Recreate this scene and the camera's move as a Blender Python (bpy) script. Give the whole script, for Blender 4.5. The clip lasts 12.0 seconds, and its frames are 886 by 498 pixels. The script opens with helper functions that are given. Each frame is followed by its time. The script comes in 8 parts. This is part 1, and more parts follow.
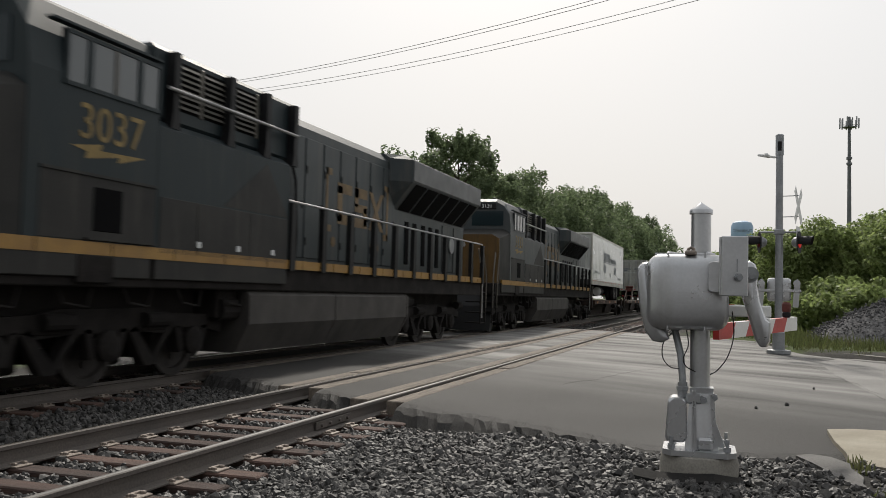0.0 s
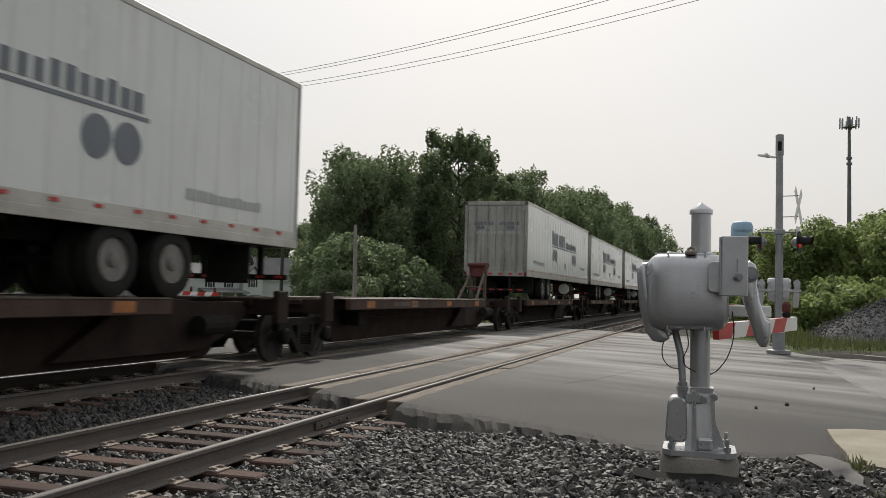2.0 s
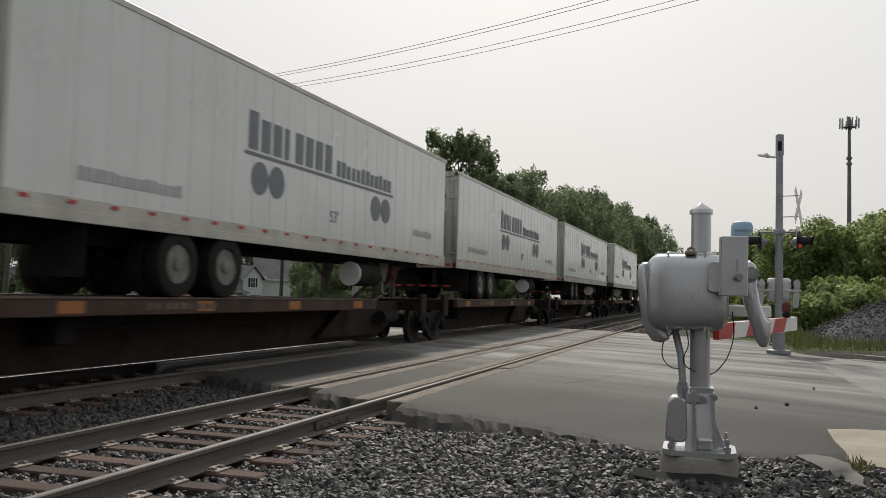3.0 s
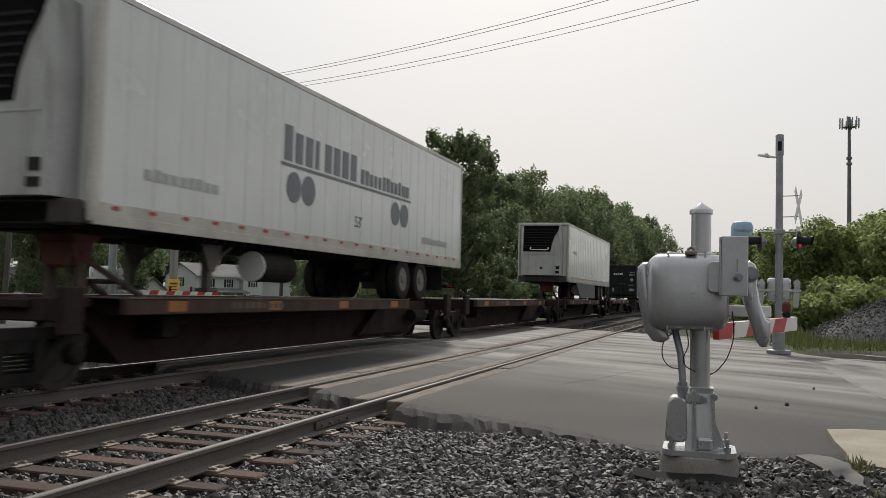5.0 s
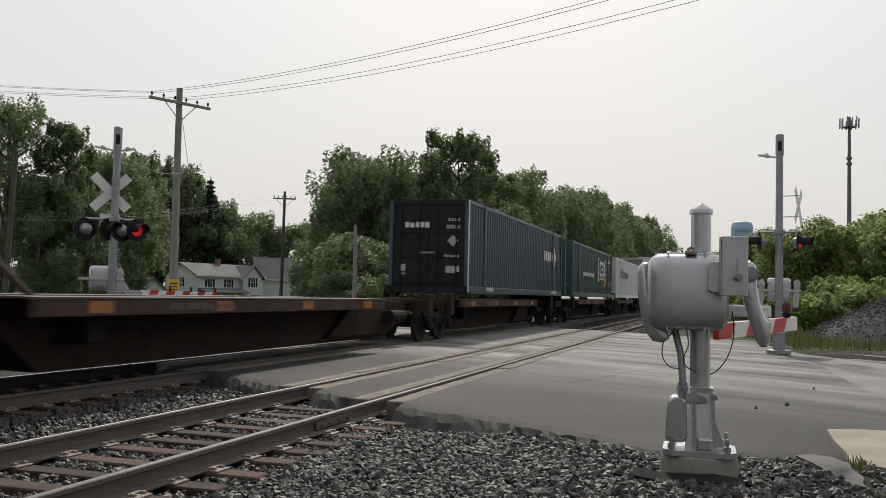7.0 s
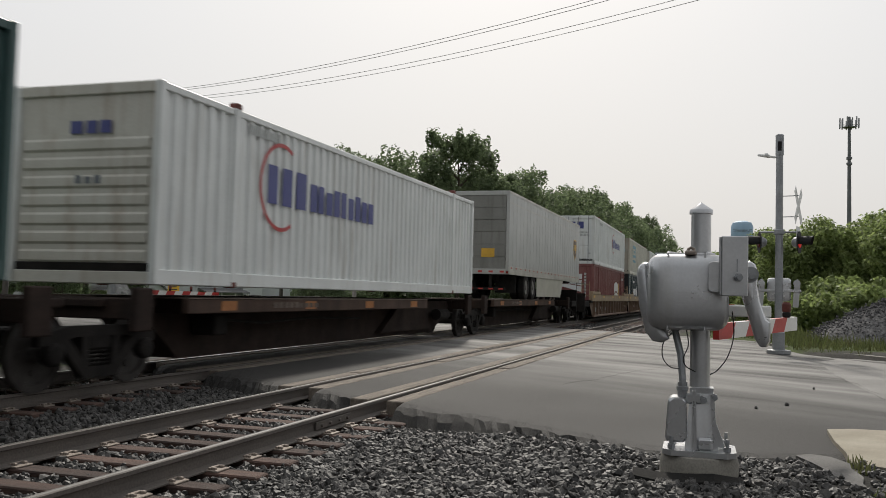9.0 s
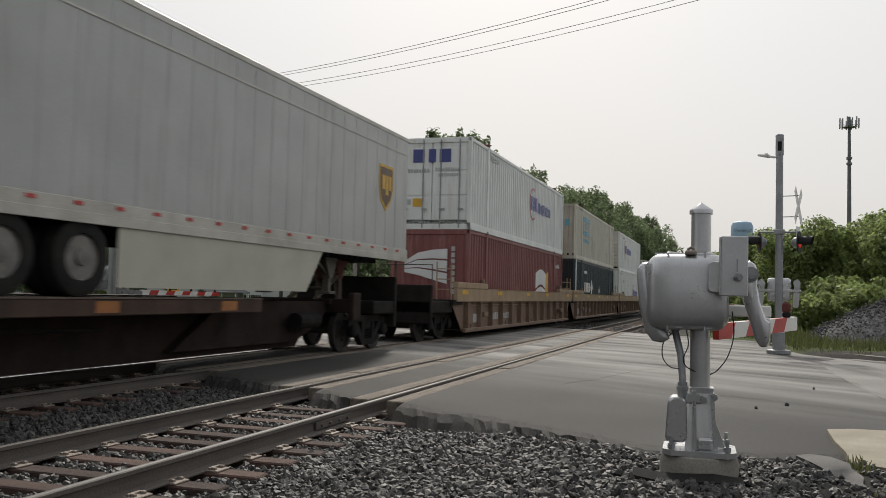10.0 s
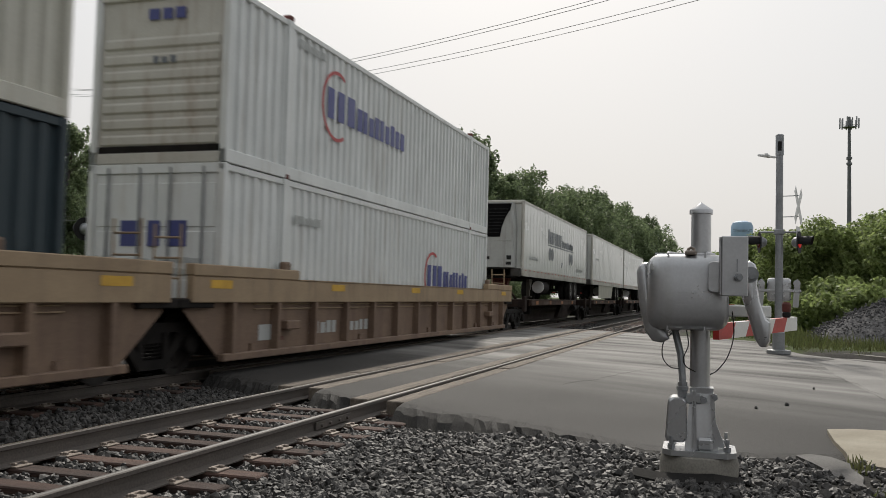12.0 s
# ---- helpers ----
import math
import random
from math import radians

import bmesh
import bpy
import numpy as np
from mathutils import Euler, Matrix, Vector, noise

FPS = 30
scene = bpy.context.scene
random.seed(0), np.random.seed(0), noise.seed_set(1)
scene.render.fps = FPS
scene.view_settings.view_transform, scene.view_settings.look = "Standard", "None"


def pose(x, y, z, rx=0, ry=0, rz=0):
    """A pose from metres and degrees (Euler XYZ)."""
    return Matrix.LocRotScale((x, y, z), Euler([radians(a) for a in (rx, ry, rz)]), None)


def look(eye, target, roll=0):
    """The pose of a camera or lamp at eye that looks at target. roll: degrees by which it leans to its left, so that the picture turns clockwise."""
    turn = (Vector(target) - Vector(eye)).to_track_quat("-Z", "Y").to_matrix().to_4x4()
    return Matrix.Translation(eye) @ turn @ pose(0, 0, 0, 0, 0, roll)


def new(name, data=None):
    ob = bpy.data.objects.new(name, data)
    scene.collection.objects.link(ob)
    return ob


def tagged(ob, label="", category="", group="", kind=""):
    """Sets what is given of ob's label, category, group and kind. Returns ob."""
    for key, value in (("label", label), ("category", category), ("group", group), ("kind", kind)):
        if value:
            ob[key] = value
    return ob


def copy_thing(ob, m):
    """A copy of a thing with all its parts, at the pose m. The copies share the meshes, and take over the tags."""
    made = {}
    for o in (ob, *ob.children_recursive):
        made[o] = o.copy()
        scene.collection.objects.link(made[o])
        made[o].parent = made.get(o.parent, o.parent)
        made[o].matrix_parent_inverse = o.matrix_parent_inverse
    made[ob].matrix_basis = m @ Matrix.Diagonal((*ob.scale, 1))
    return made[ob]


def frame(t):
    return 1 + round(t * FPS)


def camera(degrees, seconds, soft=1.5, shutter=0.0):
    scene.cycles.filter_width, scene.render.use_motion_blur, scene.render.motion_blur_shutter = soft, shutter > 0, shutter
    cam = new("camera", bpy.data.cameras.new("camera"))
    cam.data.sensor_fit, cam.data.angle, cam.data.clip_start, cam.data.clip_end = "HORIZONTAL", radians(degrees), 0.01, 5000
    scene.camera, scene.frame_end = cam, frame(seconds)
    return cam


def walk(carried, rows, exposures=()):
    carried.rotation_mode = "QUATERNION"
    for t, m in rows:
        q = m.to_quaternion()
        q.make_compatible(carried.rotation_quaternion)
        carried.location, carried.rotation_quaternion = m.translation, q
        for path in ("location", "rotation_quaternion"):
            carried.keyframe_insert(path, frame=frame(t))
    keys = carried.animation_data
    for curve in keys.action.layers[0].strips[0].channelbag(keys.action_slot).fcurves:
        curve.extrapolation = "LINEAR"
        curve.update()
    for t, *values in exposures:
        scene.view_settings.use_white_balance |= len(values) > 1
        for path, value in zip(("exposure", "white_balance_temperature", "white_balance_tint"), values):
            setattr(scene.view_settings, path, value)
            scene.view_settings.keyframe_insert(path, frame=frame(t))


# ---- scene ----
import itertools

SPEED = 26.9          # the train's speed, metres a second
TRACK_NEAR = 4.866    # middle of the near track
TRACK_FAR = 8.908     # middle of the track the train runs on
GAUGE = 1.505         # between the middles of the rail heads

# camera: a tripod beside the crossing, eye 1.32 m above the rails
EYE = Vector((0.0, 0.0, 1.321))
HEADING, RISE, ROLL = radians(17.841), radians(2.893), 1.406
AIM = EYE + Vector((math.cos(HEADING) * math.cos(RISE), math.sin(HEADING) * math.cos(RISE), math.sin(RISE)))
cam = camera(53.05, 12.0, 0.9, 0.13)
walk(cam, [(0.0, look(EYE, AIM, ROLL)), (12.0, look(EYE, AIM, ROLL))], [(0.0, 0.06), (1.6, 0.06), (2.4, -0.04), (5.0, -0.03), (12.0, 0.0)])

# hazy daylight: veiled sky, soft sun from beyond the train
SUN_AZ, SUN_EL = radians(14), radians(41)
world = bpy.data.worlds.new("hazy_sky")
scene.world = world
world.use_nodes = True
wn, wl = world.node_tree.nodes, world.node_tree.links
wn.clear()
sky = wn.new("ShaderNodeTexSky")
sky.sky_type, sky.sun_disc = "NISHITA", False
sky.sun_elevation, sky.sun_rotation = SUN_EL, radians(90) - SUN_AZ
sky.air_density, sky.dust_density, sky.ozone_density = 1.0, 6.0, 1.0
sky_bg = wn.new("ShaderNodeBackground")
sky_bg.inputs["Strength"].default_value = 0.012
wl.new(sky.outputs["Color"], sky_bg.inputs["Color"])
tc = wn.new("ShaderNodeTexCoord")
sep = wn.new("ShaderNodeSeparateXYZ")
ramp = wn.new("ShaderNodeValToRGB")
ramp.color_ramp.elements[0].position, ramp.color_ramp.elements[0].color = 0.0, (0.665, 0.652, 0.638, 1)
ramp.color_ramp.elements[1].position, ramp.color_ramp.elements[1].color = 0.45, (0.755, 0.77, 0.782, 1)
haze = wn.new("ShaderNodeBackground")
both = wn.new("ShaderNodeAddShader")
wout = wn.new("ShaderNodeOutputWorld")
wl.new(tc.outputs["Generated"], sep.inputs[0])
wl.new(sep.outputs["Z"], ramp.inputs["Fac"])
# the veil is brightest round the sun and fades evenly towards the far side of the sky
toward = wn.new("ShaderNodeVectorMath")
toward.operation = "DOT_PRODUCT"
toward.inputs[1].default_value = (math.cos(SUN_AZ) * math.cos(SUN_EL), math.sin(SUN_AZ) * math.cos(SUN_EL), math.sin(SUN_EL))
fade = wn.new("ShaderNodeMapRange")
fade.interpolation_type = "SMOOTHSTEP"
fade.inputs["From Min"].default_value, fade.inputs["From Max"].default_value = -0.75, 0.72
fade.inputs["To Min"].default_value, fade.inputs["To Max"].default_value = 0.56, 0.965
wl.new(tc.outputs["Generated"], toward.inputs[0])
wl.new(toward.outputs["Value"], fade.inputs["Value"])
wl.new(fade.outputs[0], haze.inputs["Strength"])
wl.new(ramp.outputs["Color"], haze.inputs["Color"])
wl.new(sky_bg.outputs[0], both.inputs[0])
wl.new(haze.outputs[0], both.inputs[1])
wl.new(both.outputs[0], wout.inputs["Surface"])
sun = new("sun", bpy.data.lights.new("sun", "SUN"))
sun.data.energy, sun.data.angle, sun.data.color = 2.8, radians(4), (1.0, 0.94, 0.85)
sun_way = Vector((math.cos(SUN_AZ) * math.cos(SUN_EL), math.sin(SUN_AZ) * math.cos(SUN_EL), math.sin(SUN_EL)))
sun.matrix_basis = look(sun_way * 60, (0, 0, 0))


# ---------------------------------------------------------------- materials
def mat(name, c1, c2=None, rough=0.6, metal=0.0, big=1.2, fine=30.0, grain=0.25, bump=0.15, stretch=(1, 1, 1), spec=0.5, amount=0.5, emit=0.0, dirt=None, per_object=0.0, per_island=0.0, dirt_cut=0.55):
    """A surface with large stains between two colours, fine grain, and relief; dirt: a third colour in streaks."""
    m = bpy.data.materials.new(name)
    m.use_nodes = True
    n, l = m.node_tree.nodes, m.node_tree.links
    bsdf = n["Principled BSDF"]
    bsdf.inputs["Roughness"].default_value, bsdf.inputs["Metallic"].default_value = rough, metal
    bsdf.inputs["Specular IOR Level"].default_value = spec
    c2 = c2 or tuple(v * 0.7 for v in c1)
    tex = n.new("ShaderNodeTexCoord")
    mp = n.new("ShaderNodeMapping")
    mp.inputs["Scale"].default_value = stretch
    l.new(tex.outputs["Object"], mp.inputs["Vector"])
    a = n.new("ShaderNodeTexNoise")
    a.inputs["Scale"].default_value, a.inputs["Detail"].default_value = big, 6
    b = n.new("ShaderNodeTexNoise")
    b.inputs["Scale"].default_value, b.inputs["Detail"].default_value = fine, 4
    l.new(mp.outputs[0], a.inputs["Vector"])
    l.new(mp.outputs[0], b.inputs["Vector"])
    mix = n.new("ShaderNodeMix")
    mix.data_type = "RGBA"
    mix.inputs[6].default_value, mix.inputs[7].default_value = (*c1, 1), (*c2, 1)
    span = n.new("ShaderNodeMapRange")
    span.inputs["From Min"].default_value, span.inputs["From Max"].default_value = 0.5 - 0.35 * amount, 0.5 + 0.5 * amount
    l.new(a.outputs["Fac"], span.inputs["Value"])
    l.new(span.outputs[0], mix.inputs[0])
    col = mix.outputs[2]
    if dirt:
        d = n.new("ShaderNodeTexNoise")
        d.inputs["Scale"].default_value, d.inputs["Detail"].default_value = 2.2, 5
        dm = n.new("ShaderNodeMapping")
        dm.inputs["Scale"].default_value = (2.4, 2.4, 0.28)
        l.new(tex.outputs["Object"], dm.inputs["Vector"])
        l.new(dm.outputs[0], d.inputs["Vector"])
        dr = n.new("ShaderNodeMapRange")
        dr.inputs["From Min"].default_value, dr.inputs["From Max"].default_value = dirt_cut, dirt_cut + 0.25
        dr.inputs["To Max"].default_value = 0.75
        l.new(d.outputs["Fac"], dr.inputs["Value"])
        dx = n.new("ShaderNodeMix")
        dx.data_type = "RGBA"
        dx.inputs[7].default_value = (*dirt, 1)
        l.new(dr.outputs[0], dx.inputs[0])
        l.new(col, dx.inputs[6])
        col = dx.outputs[2]
    value = n.new("ShaderNodeMapRange")
    value.inputs["From Min"].default_value, value.inputs["From Max"].default_value = 0.25, 0.75
    value.inputs["To Min"].default_value, value.inputs["To Max"].default_value = 1 - grain, 1 + grain
    l.new(b.outputs["Fac"], value.inputs["Value"])
    hsv = n.new("ShaderNodeHueSaturation")
    l.new(col, hsv.inputs["Color"])
    vout = value.outputs[0]
    for amount_, node, out in ((per_object, "ShaderNodeObjectInfo", "Random"), (per_island, "ShaderNodeNewGeometry", "Random Per Island")):
        if amount_:
            o = n.new(node)
            r = n.new("ShaderNodeMapRange")
            r.inputs["To Min"].default_value, r.inputs["To Max"].default_value = 1 - amount_, 1 + amount_
            l.new(o.outputs[out], r.inputs["Value"])
            mul = n.new("ShaderNodeMath")
            mul.operation = "MULTIPLY"
            l.new(vout, mul.inputs[0])
            l.new(r.outputs[0], mul.inputs[1])
            vout = mul.outputs[0]
    l.new(vout, hsv.inputs["Value"])
    l.new(hsv.outputs[0], bsdf.inputs["Base Color"])
    rr = n.new("ShaderNodeMapRange")
    rr.inputs["To Min"].default_value, rr.inputs["To Max"].default_value = max(0.05, rough - 0.12), min(1, rough + 0.12)
    l.new(a.outputs["Fac"], rr.inputs["Value"])
    l.new(rr.outputs[0], bsdf.inputs["Roughness"])
    if bump:
        bp = n.new("ShaderNodeBump")
        bp.inputs["Strength"].default_value, bp.inputs["Distance"].default_value = bump, 0.01
        l.new(b.outputs["Fac"], bp.inputs["Height"])
        l.new(bp.outputs[0], bsdf.inputs["Normal"])
    if emit:
        l.new(hsv.outputs[0], bsdf.inputs["Emission Color"])
        bsdf.inputs["Emission Strength"].default_value = emit
    return m


def leaf_mat(name, c1, c2, big=0.35):
    """Leaves: two greens in drifts and leaf by leaf, with some light passing through."""
    m = mat(name, c1, c2, rough=0.55, big=big, fine=6, grain=0.2, bump=0, spec=0.3, per_island=0.35, amount=0.6)
    n, l = m.node_tree.nodes, m.node_tree.links
    bsdf, out = n["Principled BSDF"], n["Material Output"]
    tr = n.new("ShaderNodeBsdfTranslucent")
    l.new(bsdf.inputs["Base Color"].links[0].from_socket, tr.inputs["Color"])
    ms = n.new("ShaderNodeMixShader")
    ms.inputs[0].default_value = 0.6
    l.new(bsdf.outputs[0], ms.inputs[1])
    l.new(tr.outputs[0], ms.inputs[2])
    l.new(ms.outputs[0], out.inputs["Surface"])
    return m


def glass_mat(name, tint, rough=0.08, spec=0.8):
    m = bpy.data.materials.new(name)
    m.use_nodes = True
    b = m.node_tree.nodes["Principled BSDF"]
    b.inputs["Base Color"].default_value, b.inputs["Roughness"].default_value = (*tint, 1), rough
    b.inputs["Specular IOR Level"].default_value = spec
    return m


ASPHALT = mat("asphalt", (0.023, 0.0217, 0.0205), (0.037, 0.035, 0.033), rough=0.8, spec=0.3, big=0.35, fine=75, grain=1.0, bump=0.7, amount=0.5)
ASPHALT_OLD = mat("old_asphalt", (0.17, 0.165, 0.155), (0.11, 0.105, 0.098), rough=0.75, big=0.6, fine=80, grain=0.35, bump=0.4)
CONCRETE = mat("concrete", (0.24, 0.225, 0.195), (0.15, 0.14, 0.12), rough=0.85, big=1.5, fine=60, grain=0.2, bump=0.3)
PATCH = mat("broken_asphalt", (0.085, 0.081, 0.076), (0.055, 0.052, 0.049), rough=0.8, big=2.5, fine=45, grain=0.45, bump=0.8)
SLAB = mat("tan_concrete", (0.28, 0.25, 0.19), (0.20, 0.175, 0.13), rough=0.85, big=2, fine=70, grain=0.2, bump=0.3)
STONE = mat("ballast_stone", (0.047, 0.0435, 0.040), (0.018, 0.017, 0.016), rough=0.62, big=9, fine=60, grain=0.35, bump=0.3, per_island=0.72)
RAIL_SIDE = mat("rail_rust", (0.070, 0.060, 0.053), (0.10, 0.084, 0.073), rough=0.75, metal=0.0, big=2, fine=50, grain=0.25, bump=0.2)
RAIL_TOP = mat("rail_polished", (0.74, 0.72, 0.70), (0.6, 0.58, 0.55), rough=0.16, metal=1.0, big=1, fine=20, grain=0.08, bump=0.03, stretch=(0.2, 6, 1))
RAIL_DULL = mat("rail_worn_dull", (0.105, 0.097, 0.09), (0.07, 0.064, 0.058), rough=0.6, metal=0.0, big=1, fine=20, grain=0.12, bump=0.05, stretch=(0.2, 6, 1))
TIE = mat("tie_wood", (0.078, 0.041, 0.030), (0.034, 0.024, 0.020), rough=0.9, big=3, fine=30, grain=0.4, bump=0.6, stretch=(6, 1, 6), per_object=0.35)
PLATE = mat("tie_plate_steel", (0.27, 0.225, 0.19), (0.16, 0.13, 0.105), rough=0.65, metal=0.2, big=8, fine=50, grain=0.25, bump=0.3)
PLANK = mat("worn_timber", (0.21, 0.175, 0.14), (0.09, 0.075, 0.062), rough=0.9, big=3, fine=40, grain=0.35, bump=0.6, stretch=(0.6, 6, 3))
SILVER = mat("aluminium_paint", (0.52, 0.525, 0.535), (0.43, 0.435, 0.445), rough=0.29, metal=0.72, big=3, fine=40, grain=0.06, bump=0.05, dirt=(0.34, 0.33, 0.31), dirt_cut=0.6)
GALV = mat("galvanised_steel", (0.31, 0.32, 0.33), (0.23, 0.24, 0.25), rough=0.45, metal=0.6, big=4, fine=30, grain=0.12, bump=0.06)
BLACK = mat("black_paint", (0.008, 0.008, 0.009), (0.014, 0.014, 0.014), spec=0.25, rough=0.6, big=4, fine=40, grain=0.2, bump=0.05)
RUBBER = mat("rubber", (0.013, 0.0125, 0.012), (0.026, 0.024, 0.022), spec=0.2, rough=0.85, big=5, fine=50, grain=0.3, bump=0.2)
RED = mat("red_sheeting", (0.46, 0.035, 0.03), (0.36, 0.03, 0.025), rough=0.4, big=5, fine=50, grain=0.1, bump=0)
WHITE = mat("white_paint", (0.74, 0.74, 0.72), (0.62, 0.62, 0.60), rough=0.45, big=2, fine=50, grain=0.05, bump=0.03)
LENS_LIT = mat("red_lamp_lit", (0.85, 0.03, 0.03), (0.8, 0.02, 0.02), rough=0.3, emit=0.25, bump=0, grain=0.05)
LENS_DARK = mat("red_lamp_dark", (0.16, 0.006, 0.006), (0.12, 0.005, 0.005), rough=0.2, bump=0, grain=0.05)
YELLOW = mat("yellow_sign", (0.72, 0.44, 0.03), (0.6, 0.36, 0.03), rough=0.5, big=3, fine=40, grain=0.08, bump=0.02)
POLE_WOOD = mat("pole_wood", (0.26, 0.245, 0.225), (0.18, 0.165, 0.15), rough=0.9, big=2, fine=30, grain=0.3, bump=0.4, stretch=(5, 5, 0.4))
POLE_DARK = mat("dark_pole_wood", (0.085, 0.075, 0.065), (0.055, 0.05, 0.045), rough=0.9, big=2, fine=30, grain=0.3, bump=0.4, stretch=(5, 5, 0.4))
WIRE = mat("wire", (0.28, 0.28, 0.28), (0.22, 0.22, 0.22), rough=0.6, bump=0)
LOCO_BLUE = mat("locomotive_blue", (0.0095, 0.0185, 0.022), (0.016, 0.024, 0.026), rough=0.55, spec=0.28, big=1.4, fine=40, grain=0.14, bump=0.04, dirt=(0.028, 0.031, 0.030), dirt_cut=0.52)
LOCO_HOOD = mat("locomotive_hood_blue", (0.021, 0.030, 0.034), (0.034, 0.041, 0.043), rough=0.5, spec=0.4, big=1.4, fine=40, grain=0.14, bump=0.04, dirt=(0.062, 0.060, 0.055), dirt_cut=0.5)
LOCO_DUSTY = mat("locomotive_blue_dusty", (0.034, 0.043, 0.047), (0.052, 0.056, 0.056), rough=0.5, spec=0.4, big=1.4, fine=40, grain=0.14, bump=0.04, dirt=(0.066, 0.066, 0.062), dirt_cut=0.5)
LOCO_NUMBER = mat("aged_gold_figures", (0.27, 0.19, 0.07), (0.17, 0.125, 0.055), rough=0.6, spec=0.25, big=5, fine=40, grain=0.2, bump=0)
LOCO_GREY = mat("locomotive_grey", (0.026, 0.0245, 0.022), (0.017, 0.0175, 0.017), spec=0.25, rough=0.6, big=1.4, fine=40, grain=0.14, bump=0.04, dirt=(0.055, 0.050, 0.044))
# Nose yellow darkened to paint in the shade on the front; grime streaks over it.
LOCO_YELLOW = mat("shaded_yellow", (0.115, 0.066, 0.021), (0.078, 0.047, 0.018), rough=0.7, spec=0.25, big=2, fine=40, grain=0.15, bump=0.03, dirt=(0.045, 0.034, 0.022), dirt_cut=0.5)
LOCO_STRIPE = mat("yellow_reflective_stripe", (0.30, 0.165, 0.03), (0.20, 0.105, 0.026), rough=0.5, big=2, fine=40, grain=0.12, bump=0.03, dirt=(0.2, 0.13, 0.04), dirt_cut=0.55)
LOCO_LETTER = mat("faded_gold", (0.17, 0.105, 0.038), (0.095, 0.062, 0.030), rough=0.6, big=5, fine=40, grain=0.2, bump=0)
RIM = mat("painted_steel_rim", (0.19, 0.18, 0.165), (0.10, 0.095, 0.088), rough=0.5, metal=0.2, big=6, fine=40, grain=0.15, bump=0.05)
UNDER = mat("underframe_grime_and_shade", (0.018, 0.0155, 0.014), (0.009, 0.008, 0.0075), spec=0.2, rough=0.9, big=3, fine=40, grain=0.35, bump=0.3)
TANK = mat("fuel_tank_grime", (0.06, 0.055, 0.050), (0.038, 0.035, 0.033), spec=0.3, rough=0.65, big=2, fine=40, grain=0.2, bump=0.1, dirt=(0.05, 0.045, 0.042))
WHEEL = mat("wheel_steel", (0.035, 0.030, 0.027), (0.018, 0.015, 0.013), rough=0.7, metal=0.2, big=6, fine=40, grain=0.25, bump=0.2)
VENT = mat("vent_dark", (0.005, 0.005, 0.0055), (0.008, 0.008, 0.008), rough=0.9, spec=0.05, bump=0)
LOUVRE = mat("louvre_metal", (0.12, 0.11, 0.09), (0.075, 0.07, 0.062), rough=0.6, metal=0.3, bump=0.1)
BAND_GREY = mat("wing_band_grey", (0.085, 0.09, 0.092), (0.06, 0.063, 0.064), rough=0.5, big=2, fine=40, grain=0.1, bump=0.03)
RAILING = mat("railing_steel", (0.36, 0.36, 0.36), (0.28, 0.28, 0.28), rough=0.4, metal=0.4, bump=0.02)
GLASS = glass_mat("cab_glass", (0.055, 0.065, 0.068))
WINDSHIELD = glass_mat("tinted_windshield", (0.012, 0.022, 0.026), 0.12, 0.3)
PANE = glass_mat("house_glass", (0.04, 0.045, 0.05))
TRAILER = mat("trailer_white", (0.66, 0.675, 0.655), (0.60, 0.615, 0.595), rough=0.24, big=0.8, fine=30, grain=0.03, bump=0.02, dirt=(0.56, 0.56, 0.52), dirt_cut=0.52)
# Rear doors and frame: greyer than the body sides, with brown stain streaks.
TRAILER_END = mat("trailer_end_grey_white", (0.36, 0.37, 0.34), (0.26, 0.255, 0.23), rough=0.55, big=1.3, fine=30, grain=0.1, bump=0.04, dirt=(0.13, 0.11, 0.085), dirt_cut=0.47)
# White housing greyed to paint in the nose's shade, with dirt streaks.
COOLER = mat("cooling_unit_shaded_white", (0.40, 0.41, 0.40), (0.31, 0.315, 0.30), rough=0.5, big=1.5, fine=30, grain=0.08, bump=0.03, dirt=(0.2, 0.19, 0.17), dirt_cut=0.5)
DOOR_GREY = mat("grey_roller_door", (0.21, 0.215, 0.20), (0.15, 0.15, 0.14), rough=0.6, big=1.2, fine=30, grain=0.1, bump=0.04, dirt=(0.10, 0.095, 0.085), dirt_cut=0.5)
TRAILER_GREY = mat("trailer_grey", (0.40, 0.41, 0.40), (0.34, 0.35, 0.34), rough=0.4, big=1, fine=30, grain=0.05, bump=0.02, dirt=(0.28, 0.27, 0.25))
ALLOY = mat("alloy_rail", (0.50, 0.49, 0.45), (0.36, 0.34, 0.30), rough=0.5, metal=0.3, big=2, fine=30, grain=0.12, bump=0.05)
BOX_WHITE = mat("container_white", (0.70, 0.72, 0.71), (0.60, 0.62, 0.61), rough=0.45, big=1, fine=30, grain=0.04, bump=0.03, dirt=(0.47, 0.45, 0.41), dirt_cut=0.55)
BOX_CREAM = mat("container_cream", (0.54, 0.53, 0.46), (0.46, 0.45, 0.39), rough=0.5, big=1, fine=30, grain=0.06, bump=0.03, dirt=(0.30, 0.24, 0.17), dirt_cut=0.55)
BOX_END = mat("container_end_rusty", (0.34, 0.325, 0.28), (0.25, 0.23, 0.19), rough=0.55, big=1.2, fine=30, grain=0.1, bump=0.04, dirt=(0.19, 0.105, 0.06), dirt_cut=0.5)
BOX_BLACK = mat("container_black", (0.010, 0.011, 0.0135), (0.016, 0.018, 0.021), spec=0.25, rough=0.6, big=1, fine=30, grain=0.1, bump=0.03, dirt=(0.026, 0.026, 0.027))
